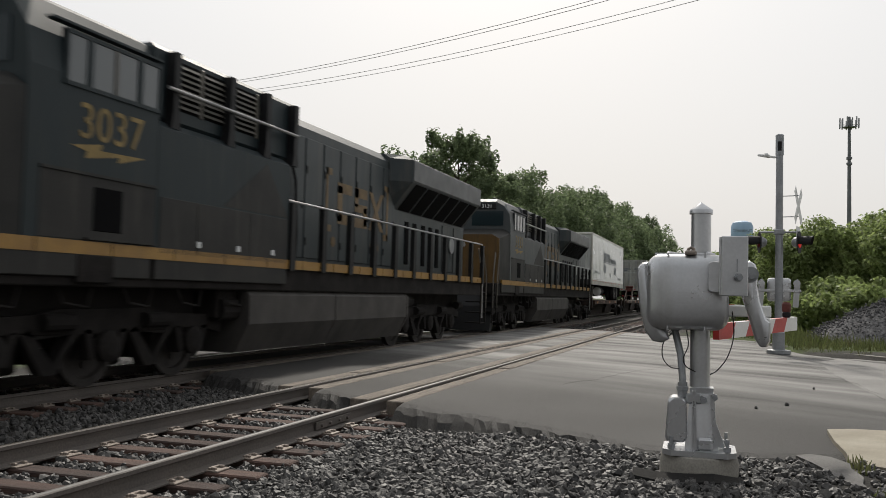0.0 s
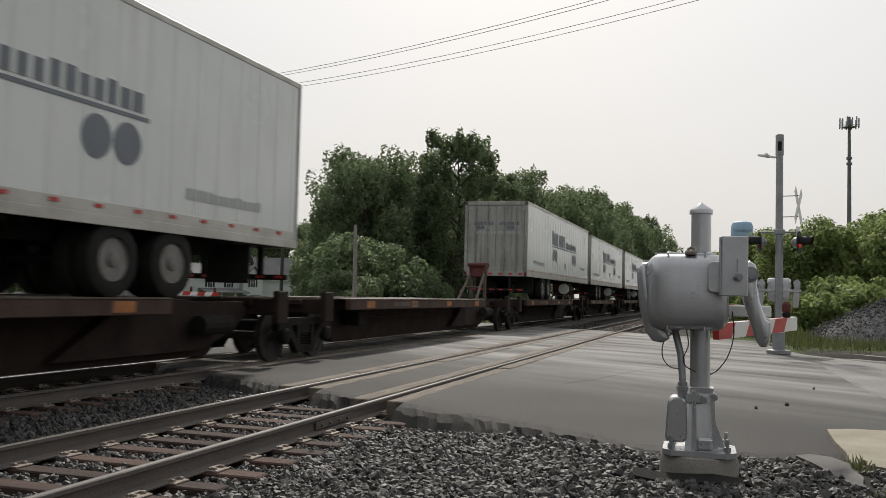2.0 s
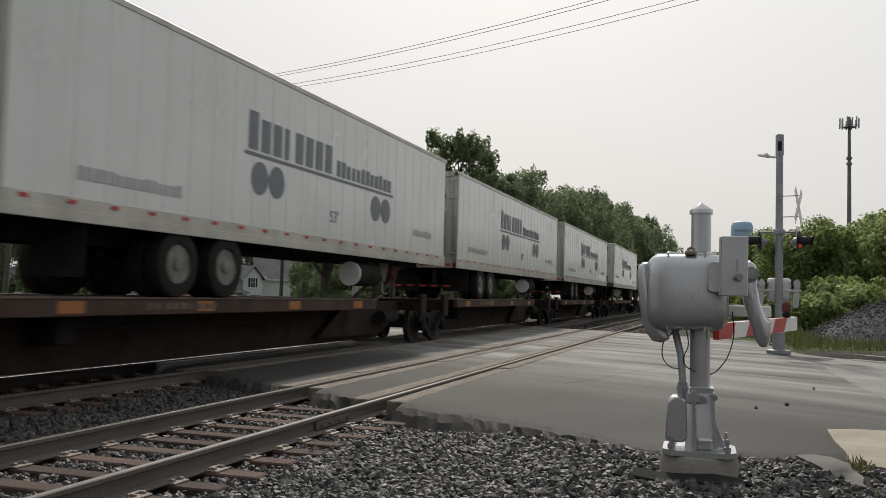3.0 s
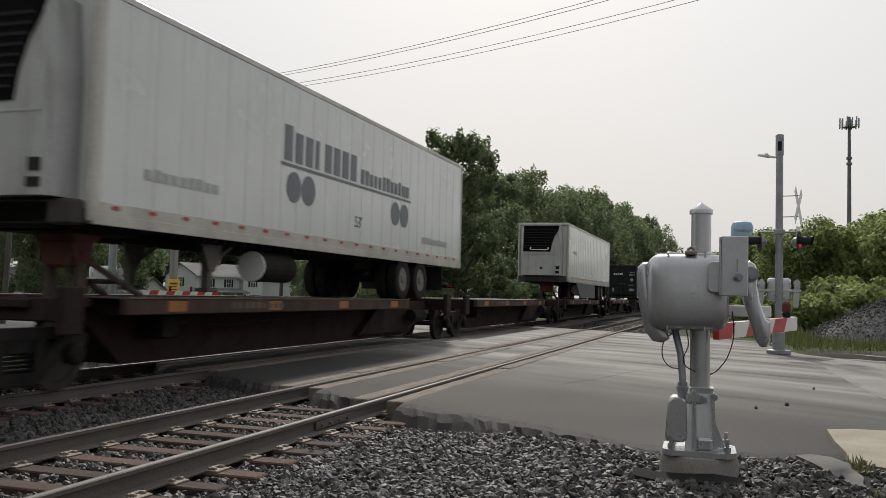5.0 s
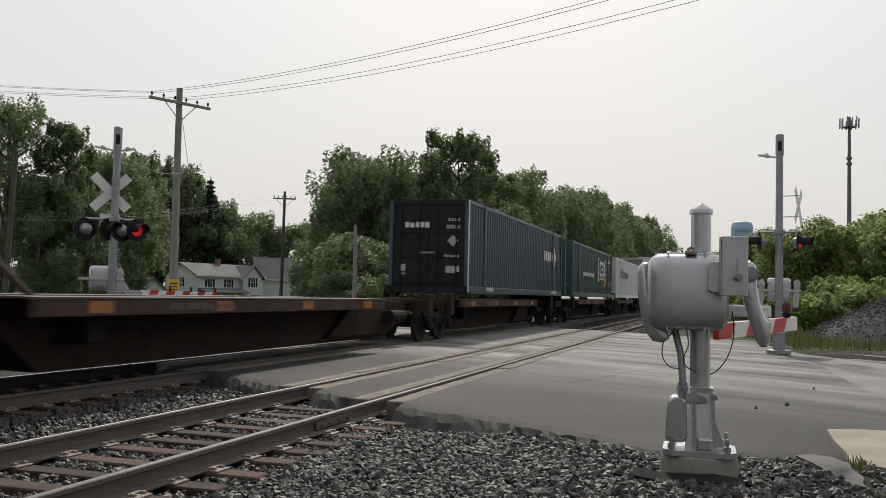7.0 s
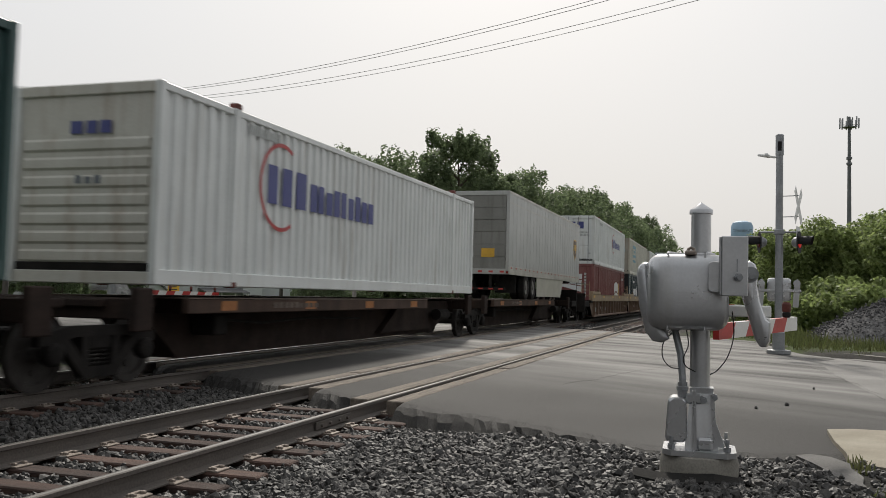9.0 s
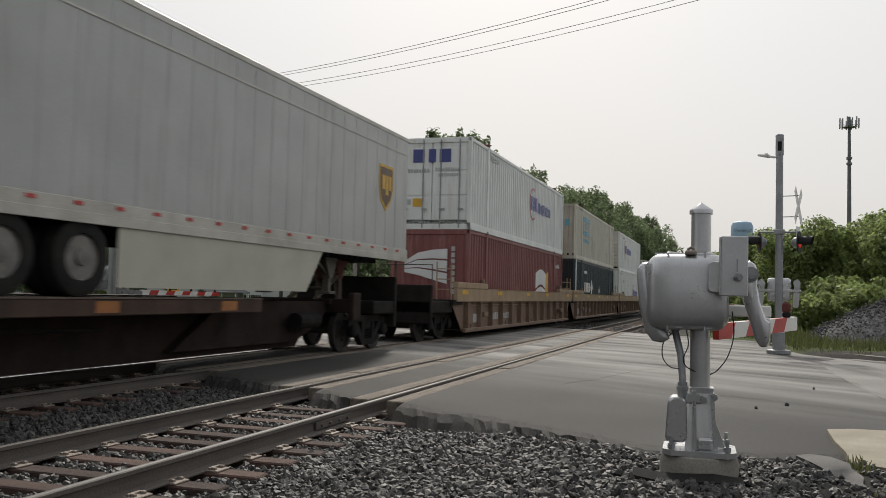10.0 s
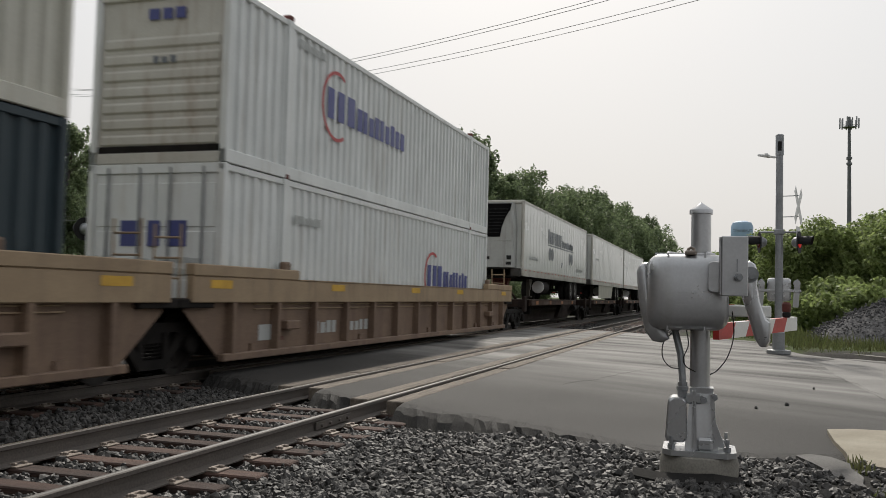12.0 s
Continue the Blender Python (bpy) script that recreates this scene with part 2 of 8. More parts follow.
BOX_BLUE = mat("container_dark_blue", (0.035, 0.055, 0.075), (0.05, 0.068, 0.085), rough=0.45, big=1, fine=30, grain=0.08, bump=0.03, dirt=(0.08, 0.085, 0.09))
BOX_TEAL = mat("container_dark_teal", (0.020, 0.036, 0.046), (0.030, 0.046, 0.055), rough=0.5, spec=0.35, big=1, fine=30, grain=0.08, bump=0.03, dirt=(0.05, 0.058, 0.062))
END_WHITE = mat("container_end_stained_white", (0.52, 0.51, 0.46), (0.42, 0.40, 0.35), rough=0.55, big=1.2, fine=30, grain=0.08, bump=0.04, dirt=(0.24, 0.15, 0.09), dirt_cut=0.56)
BOX_GREEN = mat("container_green", (0.022, 0.062, 0.060), (0.03, 0.075, 0.07), rough=0.45, big=1, fine=30, grain=0.08, bump=0.03, dirt=(0.06, 0.08, 0.075))
BOX_RED = mat("container_maroon", (0.17, 0.052, 0.050), (0.21, 0.075, 0.072), rough=0.55, big=1, fine=30, grain=0.08, bump=0.03, dirt=(0.33, 0.17, 0.15), dirt_cut=0.55)
WELL = mat("wellcar_tan", (0.215, 0.145, 0.098), (0.135, 0.090, 0.066), rough=0.75, big=1.2, fine=30, grain=0.18, bump=0.08, dirt=(0.115, 0.070, 0.052), dirt_cut=0.5)
WELL_TOP = mat("wellcar_yellow", (0.34, 0.25, 0.155), (0.25, 0.18, 0.115), rough=0.7, big=1.5, fine=30, grain=0.12, bump=0.05, dirt=(0.16, 0.12, 0.085))
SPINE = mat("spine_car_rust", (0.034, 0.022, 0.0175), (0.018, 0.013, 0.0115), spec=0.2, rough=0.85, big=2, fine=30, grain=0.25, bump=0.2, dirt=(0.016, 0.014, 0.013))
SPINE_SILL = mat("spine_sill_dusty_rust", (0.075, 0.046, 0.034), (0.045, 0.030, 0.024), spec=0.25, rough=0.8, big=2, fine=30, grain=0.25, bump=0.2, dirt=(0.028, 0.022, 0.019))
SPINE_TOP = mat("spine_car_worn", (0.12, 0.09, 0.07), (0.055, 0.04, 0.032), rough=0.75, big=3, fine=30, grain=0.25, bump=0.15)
ORANGE = mat("orange_reflector", (0.33, 0.12, 0.022), (0.22, 0.08, 0.02), rough=0.5, big=6, fine=50, grain=0.2, bump=0)
HITCH = mat("hitch_red", (0.13, 0.032, 0.024), (0.085, 0.026, 0.02), rough=0.7, big=4, fine=40, grain=0.2, bump=0.1)
GOLD = mat("yellow_sheeting", (0.60, 0.35, 0.03), (0.46, 0.27, 0.03), rough=0.5, big=4, fine=40, grain=0.1, bump=0)
INK = mat("dark_blue_grey_lettering", (0.12, 0.135, 0.155), (0.16, 0.175, 0.19), rough=0.5, bump=0, grain=0.05)
INK_BLUE = mat("blue_lettering", (0.045, 0.055, 0.20), (0.06, 0.07, 0.23), rough=0.5, bump=0, grain=0.05)
INK_RED = mat("red_lettering", (0.42, 0.05, 0.05), (0.38, 0.05, 0.05), rough=0.5, bump=0, grain=0.05)
INK_CYAN = mat("teal_lettering", (0.06, 0.24, 0.33), (0.08, 0.28, 0.36), rough=0.5, bump=0, grain=0.05)
INK_WHITE = mat("white_lettering", (0.66, 0.67, 0.67), (0.55, 0.56, 0.56), rough=0.5, bump=0, grain=0.05)
INK_GREY = mat("grey_lettering", (0.36, 0.38, 0.37), (0.42, 0.43, 0.42), rough=0.5, bump=0, grain=0.05)
BROWN = mat("brown_shield", (0.10, 0.055, 0.025), (0.08, 0.045, 0.02), rough=0.5, bump=0, grain=0.05)
BARK = mat("bark", (0.10, 0.08, 0.062), (0.06, 0.05, 0.04), rough=0.95, big=3, fine=25, grain=0.35, bump=0.6, stretch=(3, 3, 0.6))
LEAF = leaf_mat("leaves", (0.185, 0.235, 0.122), (0.12, 0.16, 0.085))
LEAF_LIGHT = leaf_mat("light_leaves", (0.265, 0.325, 0.122), (0.165, 0.215, 0.076))
NEEDLE = leaf_mat("needles", (0.075, 0.105, 0.07), (0.05, 0.075, 0.05))
GRASS = leaf_mat("grass_blades", (0.075, 0.10, 0.032), (0.085, 0.08, 0.04), 0.8)
SIDING = mat("house_siding", (0.55, 0.57, 0.58), (0.48, 0.50, 0.51), rough=0.6, big=0.5, fine=20, grain=0.05, bump=0)
ROOF = mat("shingle_roof", (0.14, 0.14, 0.142), (0.10, 0.10, 0.10), rough=0.9, big=0.8, fine=12, grain=0.2, bump=0.1)
BRICK_RED = mat("chimney_brick", (0.22, 0.12, 0.09), (0.16, 0.09, 0.07), rough=0.9, big=4, fine=20, grain=0.2, bump=0.1)
TOWER_BLUE = mat("water_tower_paint", (0.30, 0.43, 0.58), (0.27, 0.39, 0.53), rough=0.6, big=0.1, fine=2, grain=0.03, bump=0)
TOWER_STEEL = mat("tower_steel", (0.15, 0.16, 0.17), (0.12, 0.125, 0.13), rough=0.6, metal=0.2, big=1, fine=10, grain=0.1, bump=0)
PILE = mat("gravel_pile", (0.115, 0.113, 0.115), (0.062, 0.061, 0.062), rough=0.95, big=5, fine=16, grain=0.8, bump=1.0, spec=0.2)
TARP = mat("dark_skirt", (0.05, 0.055, 0.062), (0.07, 0.075, 0.08), rough=0.45, big=1.5, fine=30, grain=0.1, bump=0.03)
SKIRT = mat("beige_skirt", (0.46, 0.45, 0.38), (0.38, 0.37, 0.31), rough=0.6, big=1.5, fine=30, grain=0.06, bump=0.03)


# ---------------------------------------------------------------- mesh tools
class Shape:
    """Vertices and faces gathered piece by piece, for one mesh."""

    def __init__(self):
        self.v, self.f, self.smooth = [], [], False

    def add(self, verts, faces):
        k = len(self.v)
        self.v += [tuple(p) for p in verts]
        self.f += [tuple(i + k for i in face) for face in faces]
        return self

    def box(self, x0, x1, y0, y1, z0, z1, c=0.0):
        """A box; c: width of the chamfer along its edges."""
        if not c:
            p = [(x, y, z) for x in (x0, x1) for y in (y0, y1) for z in (z0, z1)]
            return self.add(p, [(0, 1, 3, 2), (4, 6, 7, 5), (0, 4, 5, 1), (2, 3, 7, 6), (0, 2, 6, 4), (1, 5, 7, 3)])
        c = min(c, (x1 - x0) / 2.1, (y1 - y0) / 2.1, (z1 - z0) / 2.1)
        p, ix = [], {}
        for i, (x, sx) in enumerate(((x0, 1), (x1, -1))):
            for j, (y, sy) in enumerate(((y0, 1), (y1, -1))):
                for k, (z, sz) in enumerate(((z0, 1), (z1, -1))):
                    for a in range(3):
                        ix[i, j, k, a] = len(p)
                        p.append((x + sx * c * (a != 0), y + sy * c * (a != 1), z + sz * c * (a != 2)))
        f = []
        for s in (0, 1):
            f.append([ix[s, j, k, 0] for j, k in ((0, 0), (0, 1), (1, 1), (1, 0))][:: 1 if s == 0 else -1])
            f.append([ix[i, s, k, 1] for i, k in ((0, 0), (1, 0), (1, 1), (0, 1))][:: 1 if s == 0 else -1])
            f.append([ix[i, j, s, 2] for i, j in ((0, 0), (0, 1), (1, 1), (1, 0))][:: 1 if s == 0 else -1])
            for t in (0, 1):
                f.append([ix[0, s, t, 1], ix[1, s, t, 1], ix[1, s, t, 2], ix[0, s, t, 2]])
                f.append([ix[s, 0, t, 0], ix[s, 1, t, 0], ix[s, 1, t, 2], ix[s, 0, t, 2]])
                f.append([ix[s, t, 0, 0], ix[s, t, 1, 0], ix[s, t, 1, 1], ix[s, t, 0, 1]])
                for w in (0, 1):
                    f.append([ix[s, t, w, 0], ix[s, t, w, 1], ix[s, t, w, 2]])
        return self.add(p, f)

    def tube(self, p0, p1, r0, r1=None, n=12, caps=True):
        """A round bar between two points."""
        p0, p1 = Vector(p0), Vector(p1)
        r1 = r0 if r1 is None else r1
        d = (p1 - p0).normalized()
        a = d.orthogonal().normalized()
        b = d.cross(a)
        ring = [(math.cos(2 * math.pi * i / n), math.sin(2 * math.pi * i / n)) for i in range(n)]
        v = [p0 + (a * c + b * s) * r0 for c, s in ring] + [p1 + (a * c + b * s) * r1 for c, s in ring]
        f = [(i, (i + 1) % n, n + (i + 1) % n, n + i) for i in range(n)]
        if caps:
            f += [tuple(range(n - 1, -1, -1)), tuple(range(n, 2 * n))]
        return self.add(v, f)

    def path(self, pts, r, n=8):
        """A bent round bar along points."""
        pts = [Vector(p) for p in pts]
        v, f = [], []
        side = None
        for i, p in enumerate(pts):
            d = (pts[min(i + 1, len(pts) - 1)] - pts[max(i - 1, 0)]).normalized()
            side = d.orthogonal().normalized() if side is None else (side - d * side.dot(d)).normalized()
            up = d.cross(side)
            v += [p + (side * math.cos(2 * math.pi * k / n) + up * math.sin(2 * math.pi * k / n)) * r for k in range(n)]
        for i in range(len(pts) - 1):
            f += [(i * n + k, i * n + (k + 1) % n, (i + 1) * n + (k + 1) % n, (i + 1) * n + k) for k in range(n)]
        f += [tuple(range(n - 1, -1, -1)), tuple(range(len(v) - n, len(v)))]
        return self.add(v, f)

    def lathe(self, profile, centre=(0, 0, 0), axis="z", n=24):
        """Turned about an axis through centre; profile: (radius, height) pairs."""
        v, f = [], []
        for r, h in profile:
            for k in range(n):
                c, s = r * math.cos(2 * math.pi * k / n), r * math.sin(2 * math.pi * k / n)
                q = {"z": (c, s, h), "y": (c, h, s), "x": (h, c, s)}[axis]
                v.append((q[0] + centre[0], q[1] + centre[1], q[2] + centre[2]))
        for i in range(len(profile) - 1):
            f += [(i * n + k, i * n + (k + 1) % n, (i + 1) * n + (k + 1) % n, (i + 1) * n + k) for k in range(n)]
        f += [tuple(range(n - 1, -1, -1)), tuple(range(len(v) - n, len(v)))]
        return self.add(v, f)

    def prism(self, outline, a, b, axis="y"):
        """An outline of (u, w) pairs drawn out from a to b; axis y: u is x, w is z; axis x: u is y, w is z; axis z: u is x, w is y."""
        n = len(outline)
        put = {"y": lambda u, w, d: (u, d, w), "x": lambda u, w, d: (d, u, w), "z": lambda u, w, d: (u, w, d)}[axis]
        v = [put(u, w, a) for u, w in outline] + [put(u, w, b) for u, w in outline]
        f = [(i, (i + 1) % n, n + (i + 1) % n, n + i) for i in range(n)] + [tuple(range(n - 1, -1, -1)), tuple(range(n, 2 * n))]
        return self.add(v, f)

    def loft(self, sections):
        """Closed sections of equally many points, joined one to the next, ends capped."""
        n = len(sections[0])
        v = [p for s in sections for p in s]
        f = []
        for i in range(len(sections) - 1):
            f += [(i * n + k, i * n + (k + 1) % n, (i + 1) * n + (k + 1) % n, (i + 1) * n + k) for k in range(n)]
        f += [tuple(range(n - 1, -1, -1)), tuple(range(len(v) - n, len(v)))]
        return self.add(v, f)

    def moved(self, m):
        self.v = [tuple(m @ Vector(p)) for p in self.v]
        return self

    def mesh(self, name, material, smooth=False):
        me = bpy.data.meshes.new(name)
        me.from_pydata(self.v, [], self.f)
        bm = bmesh.new()
        bm.from_mesh(me)
        bmesh.ops.recalc_face_normals(bm, faces=bm.faces)
        if smooth:
            for face in bm.faces:
                face.smooth = True
            for e in bm.edges:
                if len(e.link_faces) == 2 and e.calc_face_angle(0) > 0.6:
                    e.smooth = False
        bm.to_mesh(me)
        bm.free()
        me.materials.append(material)
        return me


def part(name, shape, material, parent, label="", smooth=False):
    """One mesh object under a thing or a part."""
    ob = new(name, shape.mesh(name, material, smooth) if isinstance(shape, Shape) else shape)
    ob.parent = parent
    return tagged(ob, label) if label else ob


def thing(name, label, category, m=None, group="", kind=""):
    """An Empty at a thing's base, for its parts."""
    ob = new(name)
    ob.empty_display_size = 0.2
    if m is not None:
        ob.matrix_basis = m
    return tagged(ob, label, category, group, kind)


def solid(name, shape, material, label, category="", kind="", smooth=False, m=None, group=""):
    ob = new(name, shape.mesh(name, material, smooth))
    if m is not None:
        ob.matrix_basis = m
    return tagged(ob, label, category, group, kind)


def letters(text, size, m, name, material, parent, depth=0.004, width=1.0):
    """Words in the built-in font as a thin mesh, at the pose m in the parent's space."""
    cu = bpy.data.curves.new(name, "FONT")
    cu.body, cu.size, cu.extrude, cu.align_x, cu.align_y = text, size, depth, "CENTER", "CENTER"
    cu.resolution_u = 3
    tmp = bpy.data.objects.new(name, cu)
    me = bpy.data.meshes.new_from_object(tmp)
    bpy.data.objects.remove(tmp)
    me.transform(m @ Matrix.Diagonal((width, 1, 1, 1)))
    me.materials.clear()
    me.materials.append(material)
    ob = new(name, me)
    ob.parent = parent
    return ob


def near_wall(x, y, z):
    """The pose of writing on a wall that faces the camera's side (towards -y)."""
    return pose(x, y, z, 90, 0, 0)


def front_wall(x, y, z):
    """The pose of writing on an end wall that faces -x."""
    return pose(x, y, z, 90, 0, -90)


def bars(name, spans, y, material, parent, d=0.006):
    """Plain bars on a wall facing -y: (x0, x1, z0, z1) each, joined into one mark."""
    s = Shape()
    for x0, x1, z0, z1 in spans:
        s.box(x0, x1, y - d, y, z0, z1)
    return part(name, s, material, parent)


def end_bars(name, spans, x, material, parent, d=0.006):
    """Plain bars on an end wall facing -x: (y0, y1, z0, z1) each."""
    s = Shape()
    for y0, y1, z0, z1 in spans:
        s.box(x - d, x, y0, y1, z0, z1)
    return part(name, s, material, parent)


def word(x0, x1, z, h, n, seed=0):
    """The bars of an unreadable word of n letters between x0 and x1."""
    rnd = random.Random(seed)
    w = (x1 - x0) / n
    return [(x0 + i * w, x0 + (i + rnd.uniform(0.62, 0.82)) * w, z - h / 2, z + h / 2 * rnd.choice((1, 1, 0.7))) for i in range(n)]


def discs(name, centres, r, y, material, parent, n=20):
    for x, z in centres:
        part(name, Shape().lathe([(r, y - 0.006), (r, y)], (x, 0, z), "y", n), material, parent)


def ring(name, x, z, r, w, y, material, parent, a0=0, a1=360):
    """A flat ring, or a stretch of one, on a wall facing -y."""
    s, n = Shape(), 40
    v, f = [], []
    for i in range(n + 1):
        a = radians(a0 + (a1 - a0) * i / n)
        for rr in (r - w, r):
            for d in (0, -0.006):
                v.append((x + rr * math.cos(a), y + d, z + rr * math.sin(a)))
    for i in range(n):
        k = 4 * i
        f += [(k + 1, k + 3, k + 7, k + 5), (k, k + 4, k + 6, k + 2), (k, k + 1, k + 5, k + 4), (k + 2, k + 6, k + 7, k + 3)]
    s.add(v, f)
    return part(name, s, material, parent)

# ---------------------------------------------------------------- ground, road and tracks
def step(a, b, v):
    t = min(1.0, max(0.0, (v - a) / (b - a)))
    return t * t * (3 - 2 * t)


def road_left(y):
    """The road's edge on the camera's side of the crossing, as x for a given y; the road runs askew to the tracks."""
    return 8.25 + 0.555 * (y - 0.4) if y > 0.4 else 8.25 + 0.25 * (0.4 - y)


def road_right(y):
    return 26.5 + 0.72 * y + 6.6 * step(-2.1, -0.7, y)


def ground_z(x, y):
    """The lie of the land: ballast beds under the tracks, the shoulder by the crossing, falling ground beyond."""
    bump = 0.05 * noise.noise((x * 0.5, y * 0.5, 0.0)) if abs(x) < 80 and abs(y) < 60 else 0.0
    z = -0.02
    z += (-0.235 - z) * step(1.2, 3.6, y)
    z += (-0.30 - z) * step(10.8, 13.0, y)
    z += (-1.6 - z) * step(22.0, 70.0, y)
    on_road = step(road_left(y) - 0.45, road_left(y) + 0.05, x) * (1 - step(road_right(y) - 0.3, road_right(y) + 0.4, x))
    z += (-0.22 - z) * on_road
    beyond = step(road_right(y), road_right(y) + 1.5, x) * (1 - step(0.5, 3.0, y))
    z += 0.08 * beyond
    return z + bump * (1 - on_road) * 0.6


def axis_steps(fine, far):
    a = [fine[0] + (fine[1] - fine[0]) * i / fine[2] for i in range(fine[2] + 1)]
    return sorted([-v for v in far] + a + far)


def build_ground():
    xs = axis_steps((-10, 60, 230), [80, 110, 150, 220, 400, 800, 1600, 3000])
    xs = [x for x in xs if not -80 < x < -10]
    ys = axis_steps((-20, 40, 210), [50, 65, 90, 130, 220, 400, 800, 1600, 3000])
    ys = [y for y in ys if not -50 < y < -20]
    v = [(x, y, ground_z(x, y)) for x in xs for y in ys]
    k = len(ys)
    f = [(i * k + j, (i + 1) * k + j, (i + 1) * k + j + 1, i * k + j + 1) for i in range(len(xs) - 1) for j in range(k - 1)]
    me = bpy.data.meshes.new("ground")
    me.from_pydata(v, [], f)
    soil = mat("ground_cover", (0.045, 0.042, 0.038), (0.022, 0.021, 0.019), rough=0.95, big=1.2, fine=26, grain=0.55, bump=1.0, spec=0.12)
    # grass away from the tracks
    n, l = soil.node_tree.nodes, soil.node_tree.links
    bsdf = n["Principled BSDF"]
    base = bsdf.inputs["Base Color"].links[0].from_socket
    tex, sp = n.new("ShaderNodeTexCoord"), n.new("ShaderNodeSeparateXYZ")
    l.new(tex.outputs["Object"], sp.inputs[0])
    wob = n.new("ShaderNodeTexNoise")
    wob.inputs["Scale"].default_value, wob.inputs["Detail"].default_value = 0.6, 6
    l.new(tex.outputs["Object"], wob.inputs["Vector"])

    def edge(sock, lo, hi):
        add = n.new("ShaderNodeMath")
        add.operation = "MULTIPLY_ADD"
        l.new(wob.outputs["Fac"], add.inputs[0])
        add.inputs[1].default_value = 3.0
        l.new(sock, add.inputs[2])
        r = n.new("ShaderNodeMapRange")
        r.inputs["From Min"].default_value, r.inputs["From Max"].default_value = lo + 1.5, hi + 1.5
        l.new(add.outputs[0], r.inputs["Value"])
        return r.outputs[0]

    far_side = edge(sp.outputs["Y"], 12.5, 13.5)
    past_road = edge(sp.outputs["X"], 25.5, 26.5)
    near_side = edge(sp.outputs["Y"], 1.8, 0.6)
    both_ = n.new("ShaderNodeMath")
    both_.operation = "MULTIPLY"
    l.new(past_road, both_.inputs[0])
    l.new(near_side, both_.inputs[1])
    top = n.new("ShaderNodeMath")
    top.operation = "MAXIMUM"
    l.new(both_.outputs[0], top.inputs[0])
    l.new(far_side, top.inputs[1])
    green = n.new("ShaderNodeMix")
    green.data_type = "RGBA"
    green.inputs[7].default_value = (0.062, 0.082, 0.028, 1)
    l.new(top.outputs[0], green.inputs[0])
    l.new(base, green.inputs[6])
    l.new(green.outputs[2], bsdf.inputs["Base Color"])
    me.materials.append(soil)
    ob = new("ground", me)
    for poly in me.polygons:
        poly.use_smooth = True
    tagged(ob, "dark ballast and soil turning to grass away from the tracks", "ground", kind="structure")


build_ground()

RAIL_Y = (TRACK_NEAR - GAUGE / 2, TRACK_NEAR + GAUGE / 2, TRACK_FAR - GAUGE / 2, TRACK_FAR + GAUGE / 2)
FLANGE = 0.34    # from a rail's middle to the asphalt, filled by a plank


def paint_light_bands(m):
    """Pale drifts along the far-half lanes, painting bands of sunlight into the asphalt's colour."""
    n, l = m.node_tree.nodes, m.node_tree.links
    bsdf = n["Principled BSDF"]
    base = bsdf.inputs["Base Color"].links[0].from_socket
    tex, turn, sp = n.new("ShaderNodeTexCoord"), n.new("ShaderNodeMapping"), n.new("ShaderNodeSeparateXYZ")
    turn.inputs["Rotation"].default_value = (0, 0, radians(30))
    l.new(tex.outputs["Object"], turn.inputs["Vector"])
    l.new(turn.outputs[0], sp.inputs[0])
    squash, drift = n.new("ShaderNodeMapping"), n.new("ShaderNodeTexNoise")
    squash.inputs["Scale"].default_value = (0.9, 0.16, 1)
    l.new(turn.outputs[0], squash.inputs["Vector"])
    drift.inputs["Scale"].default_value, drift.inputs["Detail"].default_value = 1.1, 7
    l.new(squash.outputs[0], drift.inputs["Vector"])
    lane = n.new("ShaderNodeMapRange")
    lane.inputs["From Min"].default_value, lane.inputs["From Max"].default_value = 9.5, 15.0
    l.new(sp.outputs["X"], lane.inputs["Value"])
    mul = n.new("ShaderNodeMath")
    mul.operation = "MULTIPLY"
    l.new(lane.outputs[0], mul.inputs[0])
    span_ = n.new("ShaderNodeMapRange")
    span_.inputs["From Min"].default_value, span_.inputs["From Max"].default_value = 0.30, 0.70
    l.new(drift.outputs["Fac"], span_.inputs["Value"])
    l.new(span_.outputs[0], mul.inputs[1])
    pale = n.new("ShaderNodeMix")
    pale.data_type = "RGBA"
    pale.inputs[7].default_value = (0.28, 0.272, 0.258, 1)
    l.new(mul.outputs[0], pale.inputs[0])
    l.new(base, pale.inputs[6])
    l.new(pale.outputs[2], bsdf.inputs["Base Color"])


paint_light_bands(ASPHALT)


